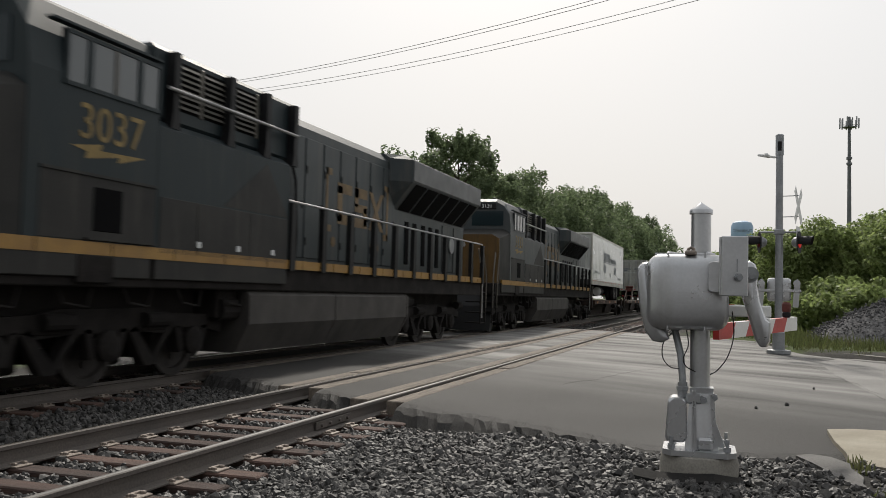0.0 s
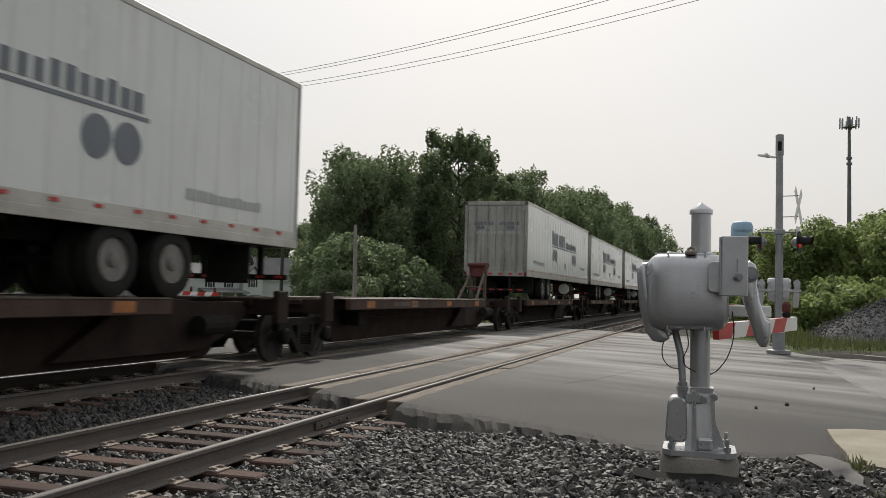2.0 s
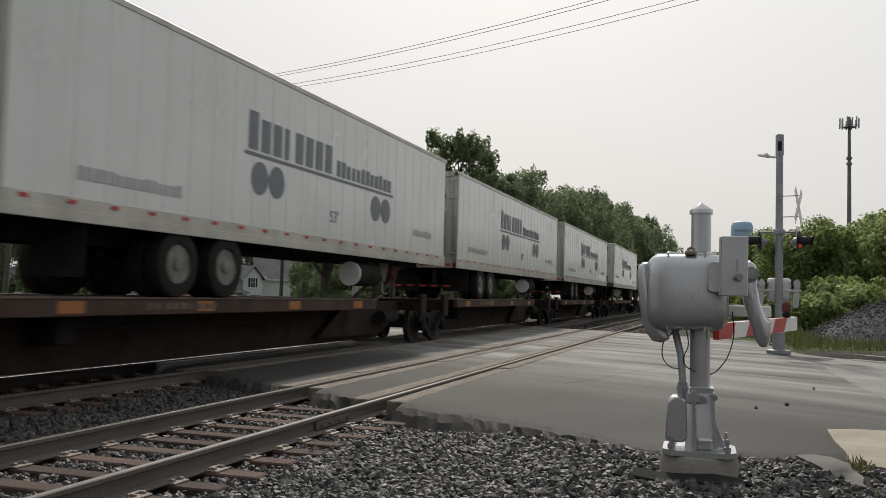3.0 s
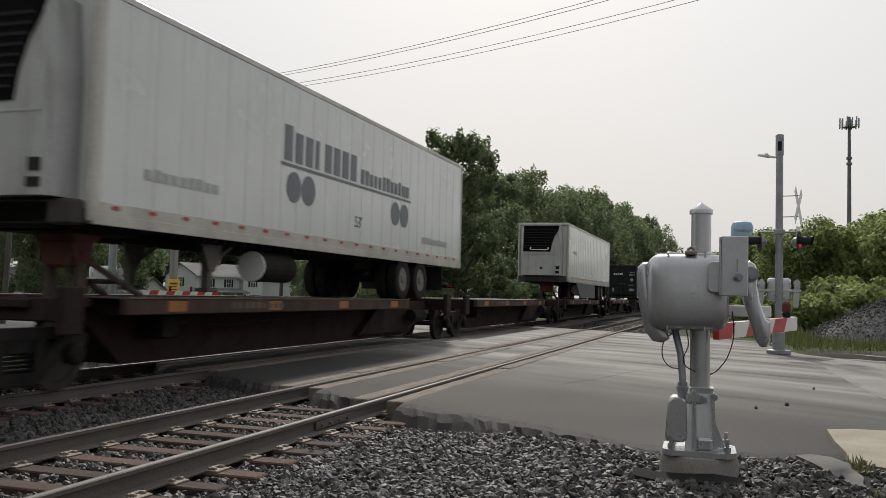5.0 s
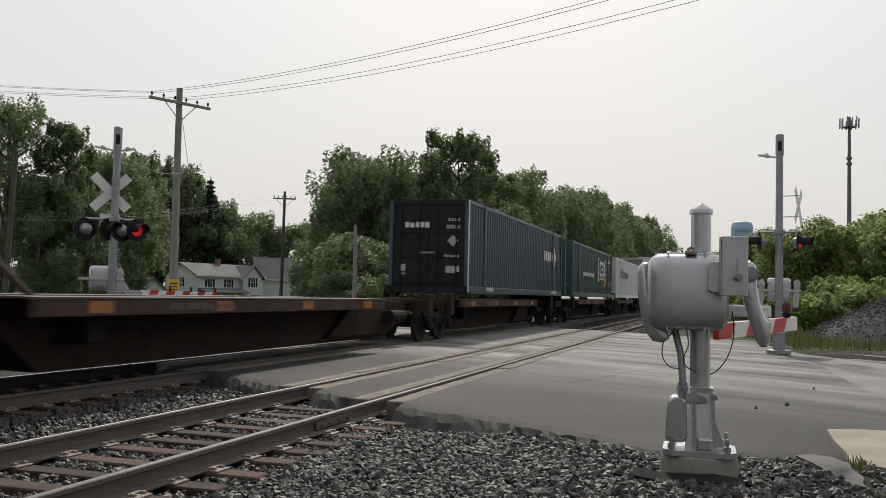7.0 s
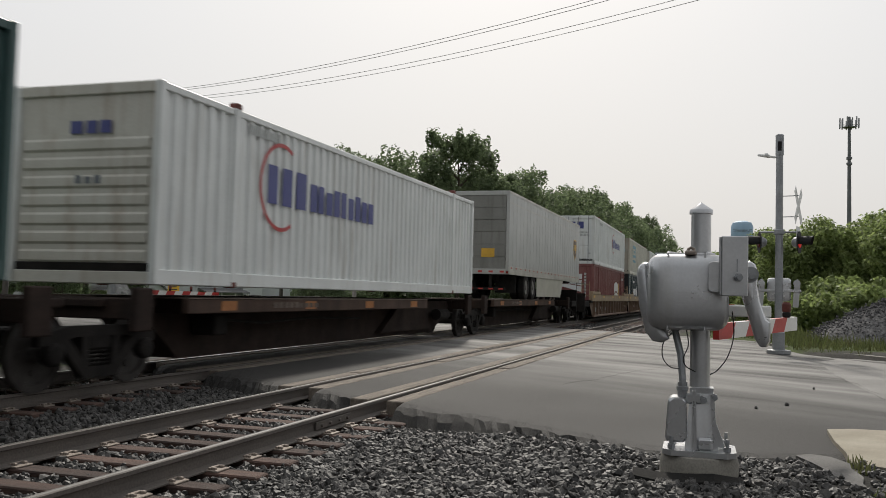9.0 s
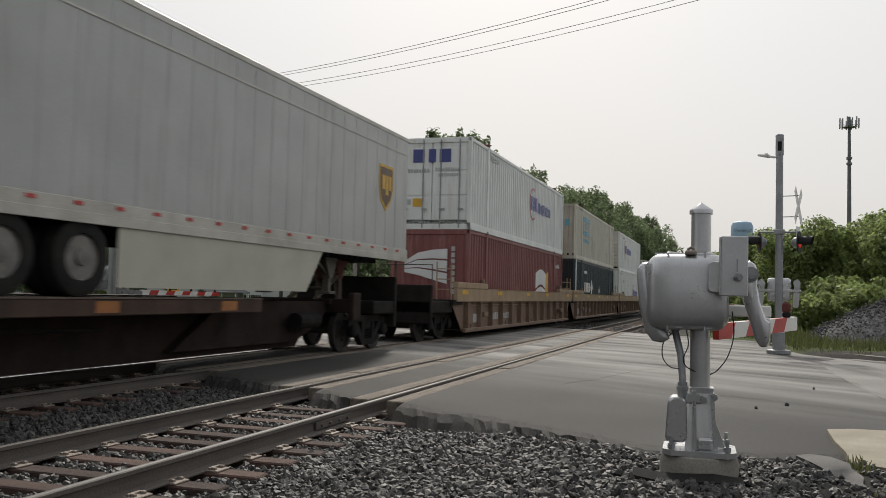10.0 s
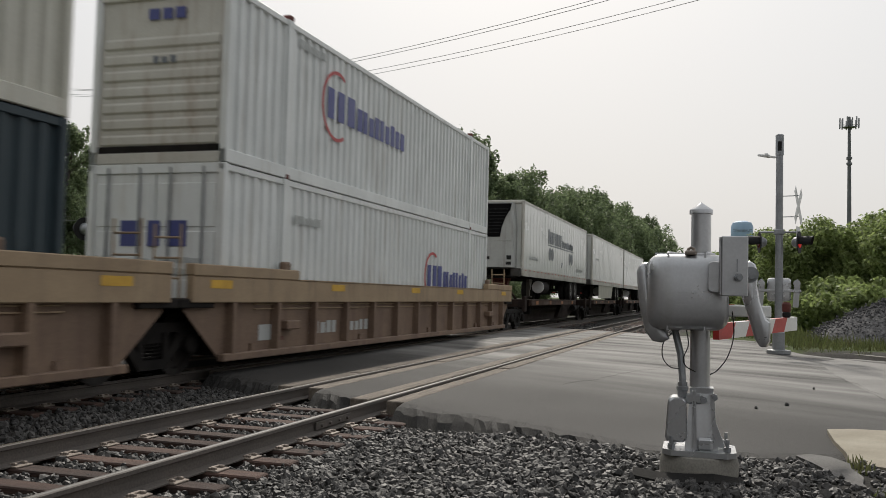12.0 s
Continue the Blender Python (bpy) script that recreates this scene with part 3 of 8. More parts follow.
def build_road():
    """The crossing's asphalt in lengthwise strips between the rails, with ragged thick edges."""
    rnd = random.Random(4)
    s = Shape()
    cuts = [(-60.0, -8.0), (-8.0, RAIL_Y[0] - FLANGE), (RAIL_Y[0] + FLANGE, RAIL_Y[1] - FLANGE), (RAIL_Y[1] + FLANGE, RAIL_Y[2] - FLANGE),
            (RAIL_Y[2] + FLANGE, RAIL_Y[3] - FLANGE), (RAIL_Y[3] + FLANGE, 14.0), (14.0, 90.0)]
    for y0, y1 in cuts:
        rows = max(2, min(150, int((y1 - y0) / 0.07)))
        v, f = [], []
        for i in range(rows + 1):
            y = y0 + (y1 - y0) * i / rows
            drop = -0.6 * step(16, 60, y)
            wob = 0.16 * noise.noise((y * 1.7, 3.0, 0)) + 0.10 * noise.noise((y * 6, 9.0, 0))
            xl, xr = road_left(y) + wob, road_right(y) + wob * 2
            top = -0.022 + drop - 0.03 * step(3, -4, y)
            foot = ground_z(xl - 0.28, y) - 0.06
            v += [(xl - 0.34, y, foot), (xl - 0.14 + rnd.uniform(-.05, .05), y, top - 0.085 + rnd.uniform(-.03, .03)), (xl - 0.02 + rnd.uniform(-.03, .03), y, top - 0.02 + rnd.uniform(-.012, .008)), (xl + 0.16 + rnd.uniform(-.04, .04), y, top)]
            v += [(xl + (xr - xl) * q, y, top) for q in (0.2, 0.4, 0.6, 0.8)]
            v += [(xr - 0.1, y, top), (xr + 0.15, y, top - 0.16)]
        k = 10
        for i in range(rows):
            f += [(i * k + j, i * k + j + 1, (i + 1) * k + j + 1, (i + 1) * k + j) for j in range(k - 1)]
        # end walls down to the ballast
        for i, flip in ((0, 1), (rows, -1)):
            base = len(v)
            v += [(v[i * k + j][0], v[i * k + j][1], -0.3 + min(0, v[i * k + j][2] + 0.1)) for j in range(k)]
            f += [(i * k + j, base + j, base + j + 1, i * k + j + 1)[::flip] for j in range(k - 1)]
        s.add(v, f)
    ob = new("road", s.mesh("road", ASPHALT))
    tagged(ob, "dark worn asphalt road crossing the two railway tracks", "road", kind="structure")


build_road()


def rail_section():
    """Half-rounded head, web and foot, as (across, up) from the rail's top middle."""
    right = [(0.026, 0.0), (0.035, -0.007), (0.037, -0.036), (0.012, -0.048), (0.009, -0.09), (0.012, -0.142), (0.055, -0.158), (0.076, -0.166), (0.076, -0.178)]
    return [(-u, w) for u, w in reversed(right)] + right


def build_track(name, yc, x0, x1, label, near_head=None):
    track = thing(name, label, "railway track", pose(0, yc, 0), kind="structure")
    for side in (-1, 1):
        y = side * GAUGE / 2
        body = part("rail", Shape().prism([(u + y, w) for u, w in rail_section()], x0, x1, "x"), RAIL_SIDE, track, "rust-brown steel rail with a polished head")
        dull = near_head and side < 0
        part("running_surface", Shape().prism([(y + u * 0.0345, 0.004 - 0.013 * u * u) for u in (-1, -0.8, -0.55, -0.3, 0, 0.3, 0.55, 0.8, 1)], x0, x1, "x"), near_head if dull else RAIL_DULL, body, "worn grey rail head", True)
        if not dull:
            part("polished_band", Shape().prism([(y + u * 0.0345, 0.0062 - 0.013 * u * u) for u in (-0.55, -0.3, 0, 0.3, 0.55)], x0, x1, "x"), RAIL_TOP, body, "bright polished band on the rail head", True)
    return track


TRACK_A = build_track("railway_track", TRACK_NEAR, -60, 420, "near railway track of rusty rails on wooden ties in ballast", RAIL_DULL)
TRACK_B = build_track("railway_track", TRACK_FAR, -60, 700, "far railway track that carries the train, rusty rails in ballast")

# joint bars on the near rails
for rx, side in ((8.95, -1), (5.05, 1)):
    y = side * GAUGE / 2 - 0.022
    s = Shape().box(rx - 0.45, rx + 0.45, y - 0.016, y, -0.135, -0.05, 0.006)
    for k in (-0.33, -0.12, 0.12, 0.33):
        s.tube((rx + k, y - 0.04, -0.095), (rx + k, y - 0.01, -0.095), 0.016, n=8)
    part("joint_bar", s, RAIL_SIDE, TRACK_A, "bolted rusty joint bar")


def build_ties(track, yc, spans):
    """Wooden ties with steel plates and spikes."""
    tie = Shape().box(-0.11, 0.11, -1.3, 1.3, -0.34, -0.178, 0.012).mesh("tie", TIE)
    plate = Shape().box(-0.095, 0.095, -0.185, 0.185, -0.180, -0.163, 0.005)
    for u in (-0.13, 0.13):
        for w in (-0.055, 0.055):
            plate.box(w - 0.016, w + 0.016, u - 0.022, u + 0.022, -0.17, -0.143, 0.005)
        plate.box(-0.075, 0.075, u * 0.72 - 0.012, u * 0.72 + 0.012, -0.165, -0.146, 0.004)
    plate = plate.mesh("tie_plate", PLATE)
    rnd = random.Random(yc)
    for x0, x1 in spans:
        x = x0
        while x < x1:
            t = new("tie", tie)
            t.parent = track
            t.matrix_basis = pose(x + rnd.uniform(-.03, .03), rnd.uniform(-.06, .06), rnd.uniform(-.012, 0.0), 0, 0, rnd.uniform(-1.2, 1.2))
            for side in (-1, 1):
                p = new("tie_plate", plate)
                p.parent = t
                p.matrix_basis = pose(0, side * GAUGE / 2, 0.002)
            x += 0.54


build_ties(TRACK_A, 1, [(2.2 - 0.54 * 14, 10.6), (29.6, 60)])
build_ties(TRACK_B, 2, [(4.2 - 0.54 * 16, 13.0), (32.5, 55)])


def build_planks():
    """Timbers on both sides of each rail across the road, each a few metres long."""
    rnd = random.Random(8)
    for k, ry in enumerate(RAIL_Y):
        for side in (-1, 1):
            y0, y1 = (ry + side * 0.115, ry + side * (FLANGE + 0.01))
            y0, y1 = min(y0, y1), max(y0, y1)
            x = road_left(ry) - 0.02 + rnd.uniform(-0.1, 0.35)
            end = road_right(ry) - 0.2
            while x < end:
                ln = min(rnd.uniform(2.2, 2.9), end - x)
                s = Shape().box(x, x + ln - 0.012, y0, y1, -0.2, -0.010 + rnd.uniform(-0.006, 0.008), 0.012)
                solid("crossing_plank", s, PLANK, "worn grey timber plank beside the rail in the road", "plank", group="timber planks beside the rails at the crossing")
                x += ln


build_planks()


def stone_mesh(name, pts, rng, material):
    """Angular broken stones of uneven shape at (x, y, z, size), in one mesh."""
    g = (1 + math.sqrt(5)) / 2
    base = np.array([(a, b * g, 0) for a in (-1, 1) for b in (-1, 1)] + [(0, a, b * g) for a in (-1, 1) for b in (-1, 1)] + [(b * g, 0, a) for a in (-1, 1) for b in (-1, 1)], float) / g
    near = np.linalg.norm(base[:, None] - base[None], axis=2) < 2.01 / g
    faces = []
    for a, b, c in itertools.combinations(range(12), 3):
        if near[a, b] and near[b, c] and near[a, c]:
            flip = np.dot(np.cross(base[b] - base[a], base[c] - base[a]), base[a]) < 0
            faces.append((a, c, b) if flip else (a, b, c))
    faces = np.array(faces)
    pts = np.array(pts)
    n = len(pts)
    q = rng.normal(size=(n, 4))
    q /= np.linalg.norm(q, axis=1)[:, None]
    w, x, y, z = q.T
    rot = np.stack([1 - 2 * (y * y + z * z), 2 * (x * y - w * z), 2 * (x * z + w * y), 2 * (x * y + w * z), 1 - 2 * (x * x + z * z), 2 * (y * z - w * x),
                    2 * (x * z - w * y), 2 * (y * z + w * x), 1 - 2 * (x * x + y * y)], 1).reshape(n, 3, 3)
    shape = (base[None] + rng.normal(size=(n, 12, 3)) * 0.15) * rng.uniform(0.5, 1.3, (n, 1, 3))
    v = np.einsum("nij,nkj->nki", rot, shape) * pts[:, 3][:, None, None] + pts[:, None, :3]
    v[:, :, 2] += (rng.uniform(-0.2, 0.7, n) * pts[:, 3])[:, None]
    f = faces[None] + (12 * np.arange(n))[:, None, None]
    me = bpy.data.meshes.new(name)
    me.vertices.add(12 * n)
    me.vertices.foreach_set("co", v.ravel())
    me.loops.add(60 * n)
    me.loops.foreach_set("vertex_index", f.ravel().astype(np.int32))
    me.polygons.add(20 * n)
    me.polygons.foreach_set("loop_start", np.arange(0, 60 * n, 3, dtype=np.int32))
    me.update(calc_edges=True)
    me.polygons.foreach_set("use_smooth", np.zeros(20 * n, dtype=bool))
    me.validate()
    me.materials.append(material)
    return me


def scatter_stones():
    """Loose ballast stones over the shoulder and between the ties."""
    rng = np.random.default_rng(3)
    pts = []

    def fill(x0, x1, y0, y1, per_m2, keep, size=(0.014, 0.038)):
        n = int((x1 - x0) * (y1 - y0) * per_m2)
        px, py = rng.uniform(x0, x1, n), rng.uniform(y0, y1, n)
        for x, y in zip(px, py):
            if keep(x, y):
                pts.append((x, y, ground_z(x, y), rng.uniform(*size)))

    def shoulder(x, y):
        gap = road_left(y) - x - 0.26 + 0.16 * noise.noise((x * 2.1, y * 2.1, 7.0))
        if gap < 0.0 or gap < 0.45 and rng.random() > 0.08 + 0.92 * (gap / 0.45) ** 1.6:
            return False
        if 6.95 < x < 8.4 and -1.02 < y < -0.9 + 0.3 * (x - 7.01):
            return False
        return not (x > 6.2 and y < 0.0 and rng.random() < 0.25 + 0.5 * (-y))

    def off_rail(x, y):
        for yc, x0 in ((TRACK_NEAR, 2.2), (TRACK_FAR, 4.2)):
            if abs(y - yc) < 1.32 and abs((x - x0 + 0.27) % 0.54 - 0.27) < 0.125 and rng.random() < 0.93:
                return False
        return min(abs(y - r) for r in RAIL_Y) > 0.10 and x < road_left(y) - 0.2

    fill(3.8, 9.6, -1.2, 3.75, 1000, shoulder, (0.012, 0.036))
    fill(6.2, 9.7, -1.2, 3.75, 700, lambda x, y: 0.2 < road_left(y) - x < 0.95, (0.004, 0.011))
    fill(-4.0, 3.8, -2.6, 3.75, 110, lambda x, y: True, (0.025, 0.05))
    fill(3.8, 7.6, -2.6, -1.2, 220, lambda x, y: True)
    fill(-6.0, 3.8, 3.75, 10.8, 90, off_rail, (0.025, 0.05))
    fill(3.8, 11.5, 3.75, 6.6, 520, off_rail)
    fill(4.5, 13.0, 6.6, 10.8, 220, off_rail, (0.022, 0.040))
    fill(7.6, 12.6, 0.3, 7.8, 420, lambda x, y: -0.42 < x - road_left(y) < 0.02 + 0.1 * rng.random() and min(abs(y - r) for r in RAIL_Y) > 0.12, (0.008, 0.024))
    fill(30.0, 52.0, 2.0, 11.0, 14, lambda x, y: True, (0.04, 0.07))
    me = stone_mesh("ballast", pts, rng, STONE)
    tagged(new("ballast", me), "grey crushed-stone ballast lying loose beside and between the tracks", "gravel", kind="stuff")


scatter_stones()

# pavement slabs at the corner of the road
slab = Shape().prism([(10.17, -1.0), (9.4, -0.985), (8.7, -1.01), (8.14, -0.985), (8.0, -1.25), (7.2, -1.75), (7.6, -6.0), (10.9, -6.0), (10.33, -1.25)], -0.16, 0.004, "z")
solid("pavement", slab, SLAB, "tan concrete pavement slab at the road's corner", "pavement", kind="structure")
patch = Shape().prism([(8.20, -0.56), (8.34, -0.68), (8.26, -0.84), (8.0, -0.955), (7.72, -0.945), (7.41, -0.985), (7.15, -0.945), (7.0, -0.955), (7.1, -0.86), (7.30, -0.80), (7.6, -0.74), (7.9, -0.66)], -0.16, 0.022, "z")
solid("pavement", patch, PATCH, "broken piece of grey asphalt at the road's edge", "pavement", kind="structure")
old = Shape().prism([(24.0, -2.6), (22.0, -4.0), (22.0, -14.0), (10.3, -14.0), (10.35, -2.5), (13.5, -2.2), (18.0, -2.0), (22.0, -1.9)], -0.05, -0.046, "z")
solid("road", old, ASPHALT_OLD, "older paler asphalt of the side lane with cracked edge", "road", kind="structure")
kerb = Shape().prism([(23.2, -4.5), (24.1, -3.72), (25.55, -2.72), (27.6, -1.78), (29.6, -1.25), (29.7, -1.42), (27.7, -1.96), (25.7, -2.92), (24.25, -3.92), (23.35, -4.7)], -0.2, 0.03, "z")
solid("kerb", kerb, CONCRETE, "low pale concrete kerb at the far side of the road", "kerb", kind="structure")


def crack(pts, w, seed):
    """A thin winding crack filled with dark dirt, lying on the asphalt."""
    v, f = [], []
    n = 60
    for i in range(n + 1):
        t = i / n * (len(pts) - 1)
        k = min(int(t), len(pts) - 2)
        p = Vector(pts[k]).lerp(Vector(pts[k + 1]), t - k)
        d = (Vector(pts[k + 1]) - Vector(pts[k])).normalized()
        q = p + Vector((-d.y, d.x)) * 0.22 * noise.noise((i * 0.33, seed, 0))
        ww = w * (0.6 + 0.6 * noise.noise((i * 0.6, seed, 4)))
        for sgn in (-1, 1):
            for z in (-0.04, 0.003):
                v.append((q.x - d.y * ww * sgn, q.y + d.x * ww * sgn, -0.022 - 0.03 * step(3, -4, q.y) + z))
    for i in range(n):
        k = 4 * i
        f += [(k + 1, k + 3, k + 7, k + 5), (k, k + 1, k + 5, k + 4), (k + 2, k + 6, k + 7, k + 3)]
    solid("road_crack", Shape().add(v, f), ASPHALT, "thin winding dark crack in the asphalt", "crack", kind="structure")


crack([(24.5, -1.6), (20.5, -1.7), (17.0, -2.1), (13.5, -2.2), (11.6, -2.6)], 0.0045, 1)
crack([(13.6, 2.4), (18.5, 1.2), (22.0, 0.2), (25.5, -0.9)], 0.0035, 3)
for x_, y_, r_ in ((12.0, -0.35, 0.024), (12.6, -0.75, 0.032), (15.2, -1.3, 0.02)):
    solid("stone", Shape().lathe([(r_ * 0.7, -0.02), (r_, 0.3 * r_ - 0.01), (r_ * 0.5, r_ * 0.8)], (0, 0, 0), "z", 6), STONE, "small dark stone lying on the road", "stone", m=pose(x_, y_, -0.02, 0, 0, x_ * 50), group="stones on the road")
# ---------------------------------------------------------------- the train
# Each vehicle's own space: x runs from its leading end towards its rear, y across (the camera's side is negative), z up from the rails.
MOVERS = []      # (thing, metres of its leading end behind the mark that passes x = 0 at 0 s)
WHEELSETS = []   # (wheelset, its place in its truck, wheel radius)


def wheelset(truck, x, r):
    """Two wheels on an axle, turning under a truck."""
    s = Shape()
    for side in (-1, 1):
        y = side * GAUGE / 2
        prof = [(0.07, -0.09), (0.12, -0.09), (0.13, -0.03), (r * 0.82, -0.01), (r * 0.84, -0.065), (r, -0.062), (r + 0.002, 0.045), (r + 0.025, 0.06), (r + 0.025, 0.075), (r * 0.84, 0.075), (r * 0.8, 0.03), (0.12, 0.02), (0.07, 0.06)]
        s.lathe([(a, y - side * b * -1) for a, b in prof], (0, 0, 0), "y", 28)
        for k in range(4):
            a = k * math.pi / 2
            s.tube((r * 0.5 * math.cos(a), y + side * 0.025, r * 0.5 * math.sin(a)), (r * 0.5 * math.cos(a), y + side * 0.045, r * 0.5 * math.sin(a)), 0.05, n=8)
    s.tube((0, -GAUGE / 2, 0), (0, GAUGE / 2, 0), 0.08, n=12)
    ob = part("wheelset", s, WHEEL, truck, smooth=True)
    ob.matrix_basis = pose(x, 0, r)
    WHEELSETS.append(ob)
    return ob


def freight_truck(parent, x, name="truck"):
    """A two-axle freight truck: cast side frames with windows, springs and bearing adapters."""
    s = Shape()
    for side in (-1, 1):
        y = side * 1.0
        a, b = y - 0.07, y + 0.07
        top = [(-1.12, 0.56), (-1.12, 0.70), (-0.62, 0.80), (0.62, 0.80), (1.12, 0.70), (1.12, 0.56), (0.75, 0.60), (0.5, 0.66), (-0.5, 0.66), (-0.75, 0.60)]
        s.prism(top, a, b)
        s.prism([(-0.80, 0.62), (-0.66, 0.70), (-0.22, 0.24), (-0.30, 0.12)], a, b)
        s.prism([(0.80, 0.62), (0.66, 0.70), (0.22, 0.24), (0.30, 0.12)], a, b)
        s.prism([(-0.34, 0.13), (-0.28, 0.27), (0.28, 0.27), (0.34, 0.13)], a, b)
        s.prism([(-0.36, 0.66), (-0.24, 0.66), (-0.22, 0.26), (-0.34, 0.26)], a, b)
        s.prism([(0.36, 0.66), (0.24, 0.66), (0.22, 0.26), (0.34, 0.26)], a, b)
        for wx in (-0.89, 0.89):
            s.lathe([(0.13, y - side * 0.02), (0.15, y + side * 0.03), (0.15, y + side * 0.12), (0.11, y + side * 0.15), (0.03, y + side * 0.16)], (wx, 0, 0.46), "y", 14)
    s.box(-0.22, 0.22, -1.06, 1.06, 0.48, 0.72, 0.03)
    truck = part(name, s, UNDER, parent, "grimy cast-steel truck")
    truck.matrix_basis = pose(x, 0, 0)
    for side in (-1, 1):
        for dx in (-0.12, 0.0, 0.12):
            pts = [(dx + 0.05 * math.cos(k * 0.9), side * 1.0 + 0.05 * math.sin(k * 0.9), 0.27 + 0.21 * k / 28) for k in range(29)]
            part("spring", Shape().path(pts, 0.014, 5), UNDER, truck)
    for wx in (-0.89, 0.89):
        wheelset(truck, wx, 0.457)
    return truck


def loco_truck(parent, x):
    """A three-axle locomotive truck with high cast frame, drop pedestals and brake cylinders."""
    s = Shape()
    for side in (-1, 1):
        y = side * 1.06
        a, b = y - 0.08, y + 0.08
        s.prism([(-2.75, 0.62), (-2.75, 0.80), (-2.3, 0.92), (-1.3, 0.95), (-0.9, 1.02), (0.9, 1.02), (1.3, 0.95), (2.3, 0.92), (2.75, 0.80), (2.75, 0.62), (2.35, 0.70), (1.5, 0.74), (1.2, 0.66), (0.7, 0.70), (-0.7, 0.70), (-1.2, 0.66), (-1.5, 0.74), (-2.35, 0.70)], a, b)
        for wx in (-1.95, 0.0, 1.95):
            s.prism([(wx - 0.42, 0.75), (wx - 0.28, 0.75), (wx - 0.20, 0.38), (wx - 0.30, 0.36)], a, b)
            s.prism([(wx + 0.42, 0.75), (wx + 0.28, 0.75), (wx + 0.20, 0.38), (wx + 0.30, 0.36)], a, b)
            s.lathe([(0.16, y), (0.21, y + side * 0.04), (0.21, y + side * 0.14), (0.13, y + side * 0.18), (0.05, y + side * 0.19)], (wx, 0, 0.53), "y", 16)
        for wx in (-0.98, 0.98):
            s.prism([(wx - 0.52, 0.72), (wx - 0.38, 0.78), (wx + 0.02, 0.34), (wx - 0.06, 0.22), (wx - 0.16, 0.22)], a, b)
            s.prism([(wx + 0.52, 0.72), (wx + 0.38, 0.78), (wx + 0.05, 0.34), (wx + 0.10, 0.22), (wx - 0.06, 0.22)], a + 0.01, b - 0.01)
            s.tube((wx - 0.25, y + side * 0.12, 0.86), (wx + 0.28, y + side * 0.12, 0.86), 0.11, n=12)
            s.box(wx - 0.30, wx + 0.3, min(y, y + side * 0.1), max(y, y + side * 0.1), 0.7, 0.80, 0.02)
        s.tube((2.55, y + side * 0.06, 0.98), (2.95, y + side * 0.06, 0.98), 0.12, n=12)
    for wx in (-1.1, 1.1):
        s.box(wx - 0.2, wx + 0.2, -1.1, 1.1, 0.72, 0.92, 0.03)
    truck = part("truck", s, UNDER, parent, "grimy three-axle locomotive truck")
    truck.matrix_basis = pose(x, 0, 0)
    for wx in (-1.95, 0.0, 1.95):
        wheelset(truck, wx, 0.533)
        part("traction_motor", Shape().box(wx + 0.1, wx + 1.0, -0.62, 0.62, 0.20, 0.88, 0.05), UNDER, truck)
    return truck


